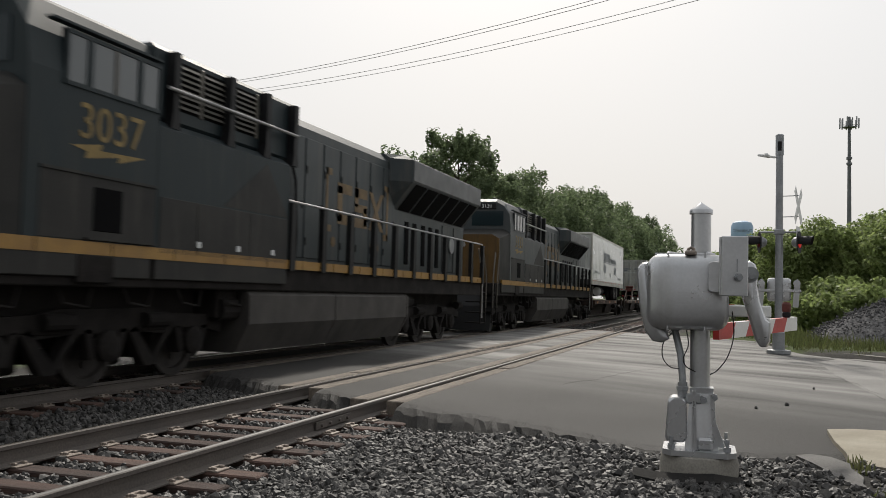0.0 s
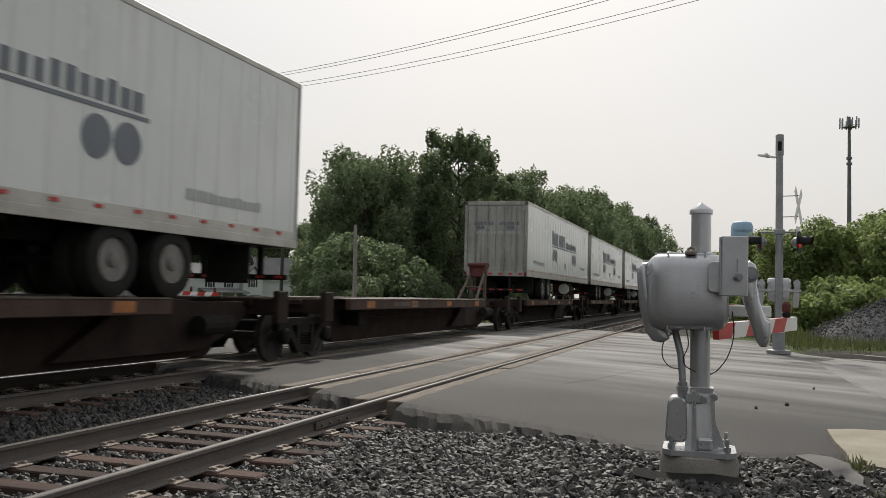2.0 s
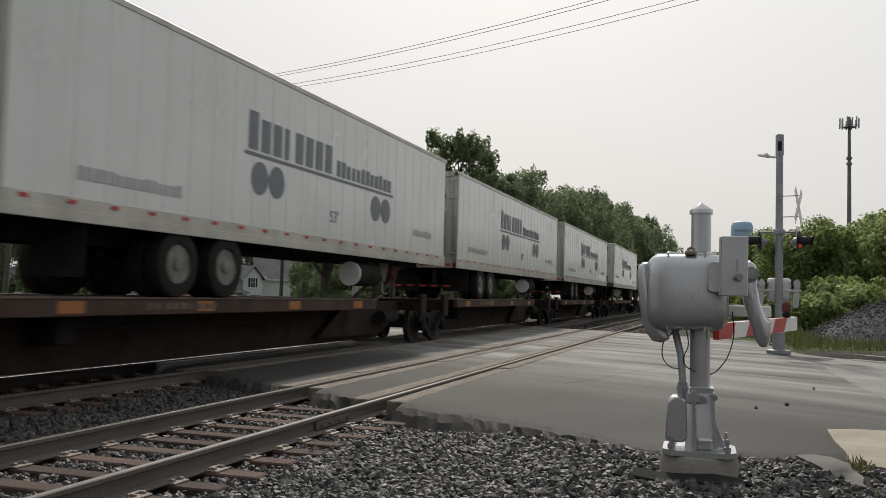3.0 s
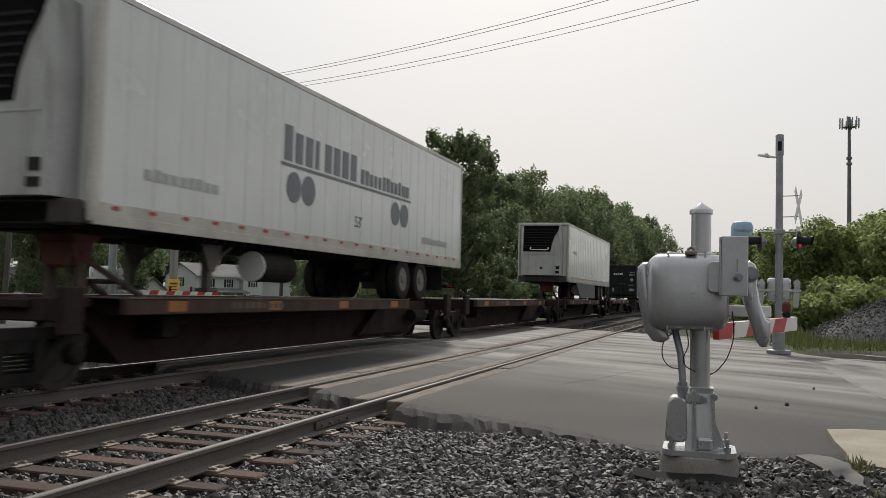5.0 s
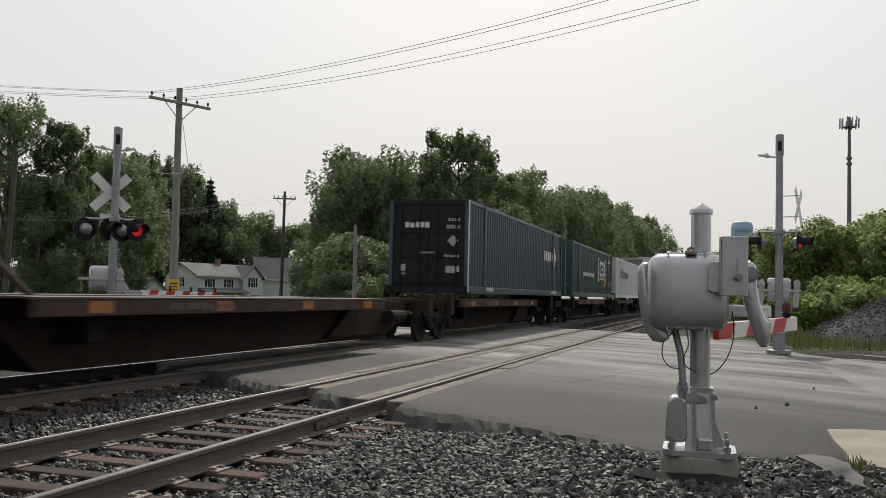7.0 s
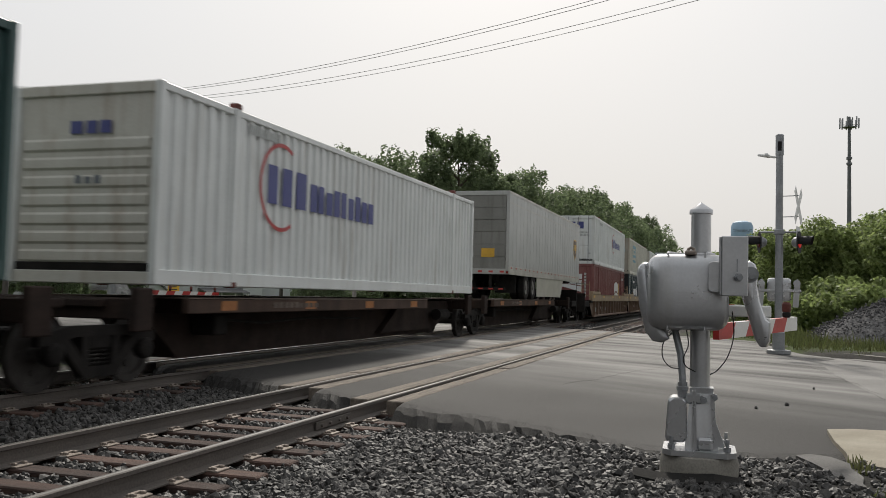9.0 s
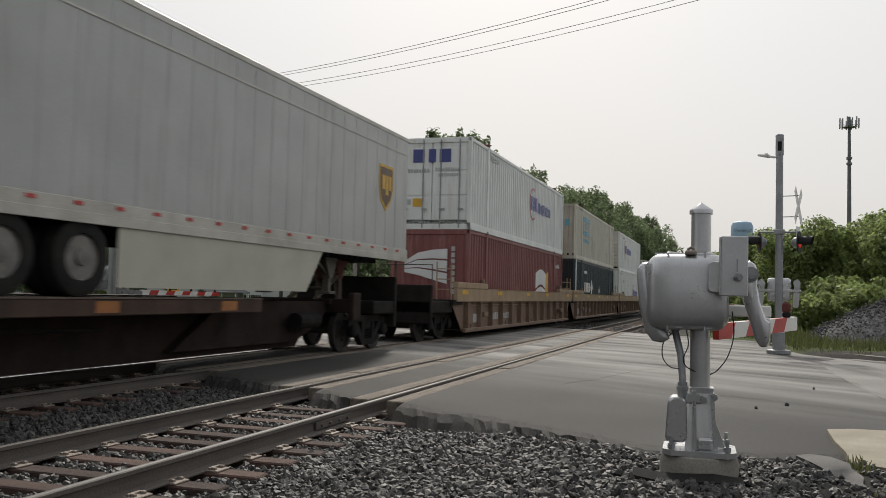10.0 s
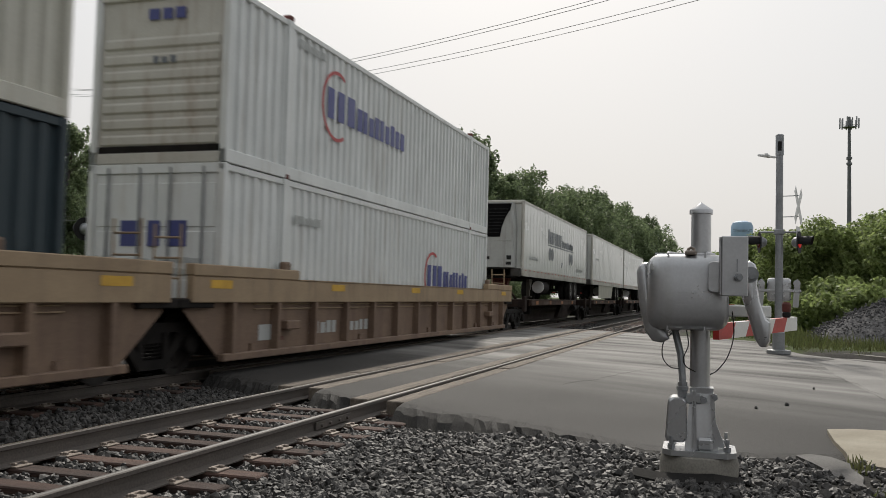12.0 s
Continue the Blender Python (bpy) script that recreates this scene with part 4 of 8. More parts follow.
def locomotive(number, hull, label):
    L = thing("diesel_locomotive", label, "locomotive", group="locomotives of the train")
    sill = part("underframe", Shape().box(0.75, 21.9, -1.5, 1.5, 1.30, 1.72, 0.02), UNDER, L)
    s = Shape()
    for x0, x1 in ((1.4, 4.85), (4.95, 8.7)):
        s.box(x0, x1, -1.552, -1.50, 1.42, 1.74, 0.01)
    part("sill_skirt", s, LOCO_GREY, sill)
    for y in (-1.562, 1.502):
        s = Shape()
        x = 1.45
        while x < 21.6:
            s.box(x, min(x + 1.28, 21.7), y, y + 0.06, 1.69, 1.85)
            x += 1.31
        part("stripe", s, LOCO_STRIPE, L, "dusty yellow sill stripe")
    # nose
    front = [(1.35, y, z) for y, z in ((-1.46, 1.74), (-1.48, 2.2), (-1.46, 3.26), (-1.2, 3.40), (1.2, 3.40), (1.46, 3.26), (1.48, 2.2), (1.46, 1.74))]
    back = [(2.75, y, z) for y, z in ((-1.55, 1.74), (-1.55, 2.2), (-1.55, 3.55), (-1.3, 3.72), (1.3, 3.72), (1.55, 3.55), (1.55, 2.2), (1.55, 1.74))]
    nose = part("nose", Shape().loft([front, back]), LOCO_GREY, L)
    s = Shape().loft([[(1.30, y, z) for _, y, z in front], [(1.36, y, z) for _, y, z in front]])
    part("nose_panel", s, LOCO_YELLOW, nose, "yellow front panel darkened in colour for shade")
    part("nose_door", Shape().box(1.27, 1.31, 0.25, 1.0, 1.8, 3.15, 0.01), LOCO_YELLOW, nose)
    for dy in (-0.16, 0.16):
        part("headlight", Shape().lathe([(0.10, 1.25), (0.10, 1.31)], (0, dy, 3.05), "x", 14), RAILING, nose)
    # cab
    def cab_ring(x, top):
        return [(x, y, z) for y, z in ((-1.55, 1.74), (-1.55, 3.78), (-1.50, 4.20), (-1.30, top - 0.16), (-1.0, top), (1.0, top), (1.30, top - 0.16), (1.50, 4.20), (1.55, 3.78), (1.55, 1.74))]
    cab = part("cab", Shape().loft([cab_ring(2.55, 4.66), cab_ring(2.80, 4.78), cab_ring(4.92, 4.78)]), hull, L, "cab with side windows")
    s = Shape().box(2.78, 4.9, -1.556, -1.54, 1.86, 2.66, 0.005)
    s.box(2.78, 4.90, -1.580, -1.55, 2.64, 2.675).box(3.55, 4.90, -1.60, -1.55, 1.87, 1.895)
    part("lower_panel", s, LOCO_GREY, cab, "dusty grey lower panel")
    part("cab_vent", Shape().box(3.68, 4.22, -1.565, -1.53, 1.98, 2.52, 0.01), VENT, cab, "dark louvred opening")
    part("step_box", Shape().box(3.45, 4.1, -1.568, -1.5, 1.35, 1.68, 0.01), UNDER, cab)
    for x0, x1 in ((3.14, 3.48), (3.57, 4.43), (4.53, 4.88)):
        part("side_window", Shape().box(x0, x1, -1.556, -1.50, 3.70, 4.28, 0.01), GLASS, cab, "dark cab side window")
    frames = Shape()
    for x0, x1 in ((3.10, 3.52), (3.52, 4.48), (4.48, 4.92)):
        for q in ((x0, x0 + 0.05, 3.66, 4.32), (x1 - 0.05, x1, 3.66, 4.32), (x0, x1, 3.66, 3.71), (x0, x1, 4.27, 4.32)):
            frames.box(q[0], q[1], -1.572, -1.49, q[2], q[3])
    frames.box(2.85, 4.92, -1.60, -1.48, 4.36, 4.39)
    part("window_frame", frames, hull, cab)
    part("window_slider", Shape().box(3.97, 4.03, -1.568, -1.50, 3.71, 4.27), LOUVRE, cab)
    ws = Shape()
    for y0, y1 in ((-1.28, -0.12), (0.12, 1.28)):
        ws.add([(2.535, y0, 3.80), (2.535, y1, 3.80), (2.535, y1, 4.32), (2.535, y0, 4.32), (2.60, y0, 3.80), (2.60, y1, 3.80), (2.60, y1, 4.32), (2.60, y0, 4.32)],
               [(0, 1, 2, 3), (4, 7, 6, 5), (0, 4, 5, 1), (3, 2, 6, 7), (1, 5, 6, 2), (0, 3, 7, 4)])
    part("windshield", ws, WINDSHIELD, cab, "dark windshield")
    for y in (-0.68, 0.68):
        board = part("number_board", Shape().box(2.50, 2.60, y - 0.33, y + 0.33, 4.40, 4.60, 0.01), BLACK, cab)
        letters(number, 0.20, front_wall(2.497, y, 4.49), "numbers", INK_WHITE, board, 0.002)
    letters(number, 0.62, near_wall(3.98, -1.553, 3.27), "number", LOCO_NUMBER, cab, 0.004, 1.0)
    s = Shape()
    s.add([(3.25, -1.556, 2.97), (3.80, -1.556, 3.05), (3.77, -1.556, 2.97), (4.65, -1.556, 3.00), (4.10, -1.556, 2.86), (4.12, -1.556, 2.94), (3.50, -1.556, 2.84), (3.53, -1.556, 2.93)], [(0, 1, 2, 7), (7, 2, 5, 6), (2, 3, 4, 5)])
    part("flash_mark", s, LOCO_NUMBER, cab)
    part("roof_antenna", Shape().path([(3.3, -0.7, 4.70), (3.3, -0.7, 4.86), (3.55, -0.7, 4.90), (3.6, -0.7, 4.84)], 0.025), BLACK, cab)
    part("roof_hatch", Shape().box(3.9, 4.2, -0.6, -0.3, 4.66, 4.76, 0.02), BLACK, cab)
    # full-width cabinet behind the cab
    ring_ = lambda x: [(x, y, z) for y, z in ((-1.55, 1.74), (-1.55, 3.50), (-1.40, 3.62), (1.40, 3.62), (1.55, 3.50), (1.55, 1.74))]
    cabinet = part("equipment_cabinet", Shape().loft([ring_(4.93), ring_(8.72)]), hull, L, "dusty equipment cabinet")
    s = Shape()
    s.box(5.0, 8.68, -1.562, -1.548, 1.78, 2.55, 0.004)
    for x in (5.9, 7.4):
        s.box(x, x + 0.02, -1.567, -1.55, 1.8, 2.52)
    part("cabinet_door", s, LOCO_GREY, cabinet)
    part("diagonal_panel", Shape().add([(6.6, -1.556, 2.58), (8.68, -1.556, 2.58), (7.9, -1.556, 3.42), (6.6, -1.552, 2.58), (8.68, -1.552, 2.58), (7.9, -1.552, 3.42)], [(0, 1, 2), (5, 4, 3), (0, 3, 4, 1), (1, 4, 5, 2), (2, 5, 3, 0)]), LOCO_GREY, cabinet)
    for x in (5.9, 7.0, 8.1):
        part("data_plate", Shape().box(x, x + 0.09, -1.58, -1.55, 1.90, 1.99), INK_WHITE, cabinet)
    upper = part("upper_hood", Shape().box(4.93, 9.32, -1.38, 1.38, 3.6, 4.70, 0.08), hull, L)
    for k, x in enumerate((5.47, 6.2, 7.1)):
        s = Shape()
        s.box(x, x + 0.62, -1.392, -1.36, 3.85, 4.55)
        v = part("vent", s, VENT, upper, "dark louvred vent")
        sl = Shape()
        for j in range(8):
            z = 3.88 + j * 0.083
            sl.add([(x, -1.392, z + 0.05), (x + 0.62, -1.392, z + 0.05), (x + 0.62, -1.425, z), (x, -1.425, z)], [(0, 1, 2, 3)])
        part("louvre", sl, LOUVRE, v)
        part("vent_panel", Shape().box(x + 0.64, x + 0.72, -1.405, -1.36, 3.83, 4.57, 0.01), LOUVRE, upper)
    part("dark_hatch", Shape().box(9.0, 9.3, -1.392, -1.36, 3.9, 4.40, 0.01), VENT, upper)
    for x in (5.25, 6.72, 7.86, 8.86):
        part("bracket", Shape().prism([(x - 0.02, 3.53), (x + 0.20, 3.53), (x + 0.16, 3.75), (x + 0.17, 4.62), (x + 0.03, 4.62), (x + 0.02, 3.75)], -1.53, -1.37), BLACK, upper)
    part("grab_rail", Shape().tube((5.1, -1.56, 4.07), (8.95, -1.56, 4.07), 0.026, n=8), RAILING, upper)
    side_paint = LOCO_HOOD
    # engine hood
    hood = part("engine_hood", Shape().loft([[(x, y, z) for y, z in ((-1.05, 1.74), (-1.05, 4.48), (-0.85, 4.68), (0.85, 4.68), (1.05, 4.48), (1.05, 1.74))] for x in (9.3, 15.2)]), side_paint, L, "long engine hood with access doors")
    part("hood_step", Shape().box(8.7, 9.35, -1.05, 1.05, 1.74, 4.6, 0.03), side_paint, hood)
    for k in range(7):
        x = 9.45 + k * 0.82
        d = part("hood_door", Shape().box(x, x + 0.76, -1.072, -1.0, 1.95, 4.3, 0.012), side_paint, hood)
        part("door_latch", Shape().box(x + 0.66, x + 0.72, -1.09, -1.07, 2.9, 3.05), BLACK, d)
        for z in (2.2, 3.6):
            part("hinge", Shape().box(x + 0.03, x + 0.06, -1.09, -1.07, z, z + 0.15), BLACK, d)
    s = Shape().box(11.2, 12.4, -0.5, 0.5, 4.66, 4.82, 0.05).box(12.9, 14.0, -0.6, 0.6, 4.66, 4.80, 0.04).box(9.9, 10.5, -0.3, 0.3, 4.66, 4.76, 0.03)
    part("exhaust_hatch", s, BLACK, hood)
    part("pipe", Shape().path([(9.1, -1.1, 4.5), (9.3, -1.12, 4.2), (9.75, -1.13, 3.4), (9.85, -1.13, 2.4), (9.85, -1.1, 1.8)], 0.03), BLACK, hood)
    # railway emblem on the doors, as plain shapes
    g = [(11.20, 11.47, 3.72, 3.86), (11.20, 11.30, 2.55, 3.86), (11.20, 11.47, 2.55, 2.69), (14.40, 14.67, 3.72, 3.86), (14.57, 14.67, 2.55, 3.86), (14.40, 14.67, 2.55, 2.69),
         (11.77, 12.01, 2.80, 3.55), (11.77, 12.50, 3.40, 3.62), (11.77, 12.50, 2.74, 2.95), (12.67, 13.37, 3.40, 3.62), (12.67, 13.37, 3.08, 3.26), (12.67, 13.37, 2.74, 2.95), (12.67, 12.87, 3.2, 3.6), (13.17, 13.37, 2.8, 3.2)]
    bars("emblem", g, -1.074, LOCO_LETTER, hood)
    s = Shape()
    for a, b in (((13.57, 2.74), (14.27, 3.62)), ((13.57, 3.62), (14.27, 2.74))):
        s.prism([(a[0] - 0.1, a[1]), (a[0] + 0.1, a[1]), (b[0] + 0.1, b[1]), (b[0] - 0.1, b[1])], -1.080 - 0.001 * (a[1] > 3), -1.074)
    part("emblem_cross", s, LOCO_LETTER, hood)
    discs("emblem_dot", [(11.60, 2.35), (13.70, 2.35), (14.00, 2.35)], 0.11, -1.074, LOCO_LETTER, hood)
    # radiator section with overhanging wings
    rear = part("rear_hood", Shape().box(15.2, 21.3, -1.02, 1.02, 1.74, 3.75, 0.03), side_paint, L)
    wing = [(-1.02, 3.38), (-1.55, 4.04), (-1.56, 4.58), (-1.3, 4.70), (1.3, 4.70), (1.56, 4.58), (1.55, 4.04), (1.02, 3.38)]
    rad = part("radiator_wing", Shape().loft([[(14.7, y * 0.70, z) for y, z in wing], [(15.08, y, z) for y, z in wing], [(21.15, y, z) for y, z in wing]]), side_paint, L, "overhanging radiator wings with pale side band")
    part("side_band", Shape().box(15.1, 21.25, -1.575, -1.55, 4.06, 4.57, 0.01), BAND_GREY, rad, "pale grey side band")
    for k in range(6):
        x = 15.4 + k * 0.95
        s = Shape().add([(x + a, y, z) for a in (0, 0.8) for y, z in ((-1.045, 3.39), (-1.54, 4.00), (-1.02, 3.43), (-1.5, 4.03))], [(0, 1, 5, 4), (2, 6, 7, 3), (0, 2, 3, 1), (4, 5, 7, 6), (0, 4, 6, 2), (1, 3, 7, 5)])
        part("radiator_screen", s, VENT, rad)
    for x in (16.0, 16.6, 17.3, 17.9, 18.5):
        part("slot_vent", Shape().box(x, x + 0.28, -1.04, -1.0, 2.05, 3.15, 0.01), VENT, rear, "tall dark slot vent")
    for x in (19.1, 20.2):
        part("hood_door", Shape().box(x, x + 0.95, -1.045, -1.0, 1.95, 3.3, 0.012), side_paint, rear)
    part("hand_brake", Shape().lathe([(0.06, -1.10), (0.24, -1.10), (0.24, -1.07), (0.06, -1.05)], (19.85, 0, 2.75), "y", 16), GALV, rear)
    part("end_wall_light", Shape().lathe([(0.1, 21.3), (0.1, 21.36)], (0, 0, 3.5), "x", 12), RAILING, rear)
    # walkway, railing
    posts = [8.75 + 1.28 * k for k in range(10)] + [21.55]
    for x in posts:
        part("railing_post", Shape().prism([(x, 1.66), (x + 0.19, 1.66), (x + 0.17, 2.86), (x + 0.02, 2.86)], -1.60, -1.50), BLACK, L)
    rail = Shape().tube((8.72, -1.55, 2.89), (21.6, -1.55, 2.89), 0.022, n=8)
    rail.path([(21.55, -1.55, 2.89), (21.75, -1.55, 2.82), (21.85, -1.52, 1.7), (21.85, -1.52, 0.6)], 0.02)
    part("hand_rail", rail, RAILING, L, "bright steel hand rail")
    for x0, ends in ((0.35, 0), (21.75, 1)):
        for side in (-1, 1):
            s = Shape()
            for z in (0.42, 0.75, 1.08, 1.38):
                s.box(x0, x0 + 0.55, min(side * 1.5, side * 1.0), max(side * 1.5, side * 1.0), z, z + 0.035)
            s.box(x0 - 0.02, x0 + 0.02, min(side * 1.52, side * 1.48), max(side * 1.52, side * 1.48), 0.4, 1.72)
            s.box(x0 + 0.5, x0 + 0.56, min(side * 1.52, side * 1.48), max(side * 1.52, side * 1.48), 0.4, 1.72)
            st = part("steps", s, UNDER, L)
            r = Shape()
            for k in (0.0, 0.55):
                r.path([(x0 + k, side * 1.52, 0.9), (x0 + k, side * 1.53, 1.9), (x0 + k + (0.35 if not ends else -0.35), side * 1.5, 2.75)], 0.02, 6)
            part("step_rail", r, LOUVRE, st)
    s = Shape().prism([(0.55, 0.35), (0.35, 0.15), (0.25, 0.15), (0.5, 0.95), (0.75, 1.3), (0.9, 1.3)], -1.45, 1.45)
    part("plough", s, BLACK, L)
    s = Shape()
    for x0, x1 in ((-0.25, 0.8), (21.85, 22.55)):
        s.box(x0, x1, -0.16, 0.16, 0.72, 1.0, 0.05)
    part("coupler", s, UNDER, L)
    # fuel tank, reservoirs
    tank = [(-1.42, 1.30), (-1.50, 1.22), (-1.50, 0.75), (-1.25, 0.28), (1.25, 0.28), (1.50, 0.75), (1.50, 1.22), (1.42, 1.30)]
    ft = part("fuel_tank", Shape().loft([[(7.6, y, z) for y, z in tank], [(15.05, y, z) for y, z in tank]]), TANK, L, "large grimy fuel tank")
    for x in (7.55, 10.9, 14.98):
        part("tank_strap", Shape().loft([[(x, y * 1.008, z) for y, z in tank], [(x + 0.1, y * 1.008, z) for y, z in tank]]), TANK, ft)
    for y in (-1.2, 1.2):
        part("air_tank", Shape().tube((15.3, y, 1.12), (16.0, y, 1.12), 0.14, n=12), UNDER, L)
        part("air_tank", Shape().tube((7.0, y, 1.0), (7.5, y, 1.0), 0.2, n=12), UNDER, L)
    for k in range(5):
        x = 2.1 + k * 1.2
        part("pipe", Shape().path([(x, -1.4, 1.32), (x + 0.1, -1.43, 1.1), (x + 0.5, -1.43, 1.05), (x + 0.62, -1.4, 1.3)], 0.02, 6), UNDER, L)
    part("equipment_box", Shape().box(6.9, 7.5, -1.3, 1.3, 0.85, 1.3, 0.02), UNDER, L)
    part("underbody", Shape().box(1.2, 21.2, -0.9, 0.9, 0.75, 1.31), UNDER, L)
    loco_truck(L, 4.55)
    loco_truck(L, 17.75)
    return L


MOVERS.append((locomotive("3037", LOCO_BLUE, "dark blue diesel freight locomotive, grimy, with yellow nose and sill stripe"), 5.25))
MOVERS.append((locomotive("3131", LOCO_DUSTY, "dusty grey-blue diesel freight locomotive with yellow nose and sill stripe"), 28.07))


def spine_unit(length, hitch_at, lead, trail, bed=(1.6, 12.6)):
    """One platform of an articulated spine car: deep centre spine, side sills with reflectors, wheel trays, hitch and trucks."""
    U = thing("spine_car", "rusty brown intermodal spine car platform with orange reflectors", "rail car", group="spine car platforms of the train")
    n = length
    side_out = [(0.9, 1.02), (1.6, 0.98), (2.6, 0.18), (n - 2.6, 0.18), (n - 1.6, 0.98), (n - 0.9, 1.02), (n - 0.6, 1.08), (0.6, 1.08)]
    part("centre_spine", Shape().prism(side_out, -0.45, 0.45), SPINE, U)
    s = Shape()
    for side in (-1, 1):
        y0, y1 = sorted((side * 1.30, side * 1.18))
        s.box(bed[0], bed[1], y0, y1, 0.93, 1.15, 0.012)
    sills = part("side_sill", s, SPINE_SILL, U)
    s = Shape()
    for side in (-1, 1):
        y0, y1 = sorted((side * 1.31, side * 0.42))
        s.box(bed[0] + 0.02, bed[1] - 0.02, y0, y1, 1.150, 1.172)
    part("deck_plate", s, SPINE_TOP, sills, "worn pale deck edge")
    for k in range(4):
        x = bed[0] + 0.9 + k * (bed[1] - bed[0] - 2.2) / 3
        part("reflector", Shape().box(x, x + 0.46, -1.306, -1.298, 0.97, 1.12), ORANGE, sills, "dull orange reflector panel")
    part("car_mark", bars_shape([(bed[0] + 2.6, bed[0] + 4.4, 1.0, 1.1)], 9), SPINE_TOP, sills)
    for k in range(9):
        x = bed[0] + 0.3 + k * (bed[1] - bed[0] - 0.7) / 8
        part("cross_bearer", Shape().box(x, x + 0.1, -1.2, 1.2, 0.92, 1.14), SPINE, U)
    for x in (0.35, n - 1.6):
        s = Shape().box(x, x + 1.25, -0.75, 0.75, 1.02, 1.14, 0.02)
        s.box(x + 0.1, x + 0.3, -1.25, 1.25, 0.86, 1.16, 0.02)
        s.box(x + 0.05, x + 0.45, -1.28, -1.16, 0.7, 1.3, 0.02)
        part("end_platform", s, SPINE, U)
    for side in (-1, 1):
        part("air_tank", Shape().tube((n - 3.4, side * 0.85, 0.72), (n - 2.5, side * 0.85, 0.72), 0.16, n=12), UNDER, U)
    part("brake_valve", Shape().box(2.9, 3.3, -0.95, -0.5, 0.55, 0.9, 0.03), UNDER, U)
    part("brake_pipe", Shape().path([(3.3, -0.9, 0.8), (4.5, -0.9, 0.72), (6.5, -0.9, 0.78), (9, -0.9, 0.72)], 0.025, 6), UNDER, U)
    for side in (-1, 1):
        y0, y1 = sorted((side * 0.62, side * 0.46))
        part("side_plate", Shape().prism([(bed[1] - 1.6, 0.30), (bed[1] - 0.1, 1.10), (n - 1.2, 1.10), (n - 1.9, 0.62), (n - 2.9, 0.30)], y0, y1), SPINE, U)
    if hitch_at:
        x, way, ht = hitch_at
        s = Shape()
        for y in (-0.26, 0.26):
            s.prism([(x - 0.10, 1.1), (x + 0.10, 1.1), (x + 0.06, ht - 0.3), (x - 0.08, ht - 0.3)], y - 0.04, y + 0.04)
            s.path([(x - 1.45 * way, y * 1.3, 1.1), (x - 0.15 * way, y, ht - 0.42)], 0.05, 8)
        s.tube((x - 0.8 * way, -0.30, 1.1 + (ht - 1.52) * 0.5), (x - 0.8 * way, 0.30, 1.1 + (ht - 1.52) * 0.5), 0.035, n=8)
        part("hitch_leg", s, SPINE_TOP, U, "worn diagonal hitch strut")
        h = Shape().prism([(x - 0.30, ht - 0.06), (x - 0.26, ht), (x + 0.26, ht), (x + 0.33, ht - 0.06), (x + 0.24, ht - 0.15), (x - 0.22, ht - 0.15)], -0.34, 0.34)
        h.box(x - 0.17, x + 0.17, -0.25, 0.25, ht - 0.52, ht - 0.13, 0.04).tube((x, -0.32, ht - 0.36), (x, 0.32, ht - 0.36), 0.09, n=12)
        for y in (-0.3, 0.22):
            h.prism([(x - 0.22, ht - 0.15), (x + 0.22, ht - 0.15), (x + 0.12, ht - 0.46), (x - 0.12, ht - 0.46)], y, y + 0.08)
        head = part("hitch_head", h, HITCH, U, "dull red trailer hitch")
        part("release_rod", Shape().path([(x - 0.2, -0.26, ht - 0.3), (x - 0.34, -0.3, ht - 0.5), (x - 0.30, -0.32, ht - 0.85)], 0.016, 6), LOUVRE, head)
    if lead:
        freight_truck(U, 0.0 if lead == 1 else 0.6)
    if trail:
        freight_truck(U, n - 0.2)
        part("bulkhead", Shape().box(n - 0.4, n + 1.0, -1.28, 1.28, 0.82, 1.12, 0.03).box(n + 0.85, n + 1.0, -1.3, 1.3, 0.5, 1.7, 0.02), UNDER, U)
        part("hand_rail", Shape().path([(n + 0.95, -1.28, 0.6), (n + 0.95, -1.28, 2.2), (n + 0.95, -0.3, 2.2), (n + 0.95, -0.3, 1.1)], 0.02, 6), LOUVRE, U)
        part("coupler", Shape().box(n + 0.6, n + 2.2, -0.15, 0.15, 0.75, 1.0, 0.04), UNDER, U)
    return U


def bars_shape(spans, seed):
    """Row of worn bars of a reporting mark on the side sill."""
    s = Shape()
    for x0, x1, z0, z1 in spans:
        for q in word(x0, x1, (z0 + z1) / 2, z1 - z0, 9, seed):
            s.box(q[0], q[1], -1.307, -1.298, q[2], q[3])
    return s


for start, length, hitch_at, trail in (
        (52.2, 17.35, (1.3, 1, 2.08), False), (69.55, 17.35, (16.3, 1, 2.5), False), (86.9, 17.35, (16.3, 1, 2.08), False), (104.25, 17.35, (16.3, 1, 2.08), False), (121.6, 17.1, (16.3, 1, 2.08), True),
        (142.9, 17.35, (1.9, -1, 2.08), False), (160.25, 17.35, None, False), (177.6, 17.45, (2.2, -1, 2.06), False), (195.05, 17.4, (1.2, -1, 2.5), False), (212.45, 17.3, None, True),
        (234.0, 17.9, None, False), (251.9, 18.1, None, False), (270.0, 18.1, (18.0, 1, 2.08), True),
        (356.8, 17.6, (1.6, -1, 2.08), False), (374.4, 17.4, (1.6, -1, 2.08), False), (391.8, 17.4, (1.6, -1, 2.08), False), (409.2, 17.4, None, True)):
    MOVERS.append((spine_unit(length, hitch_at, 1, trail), start))


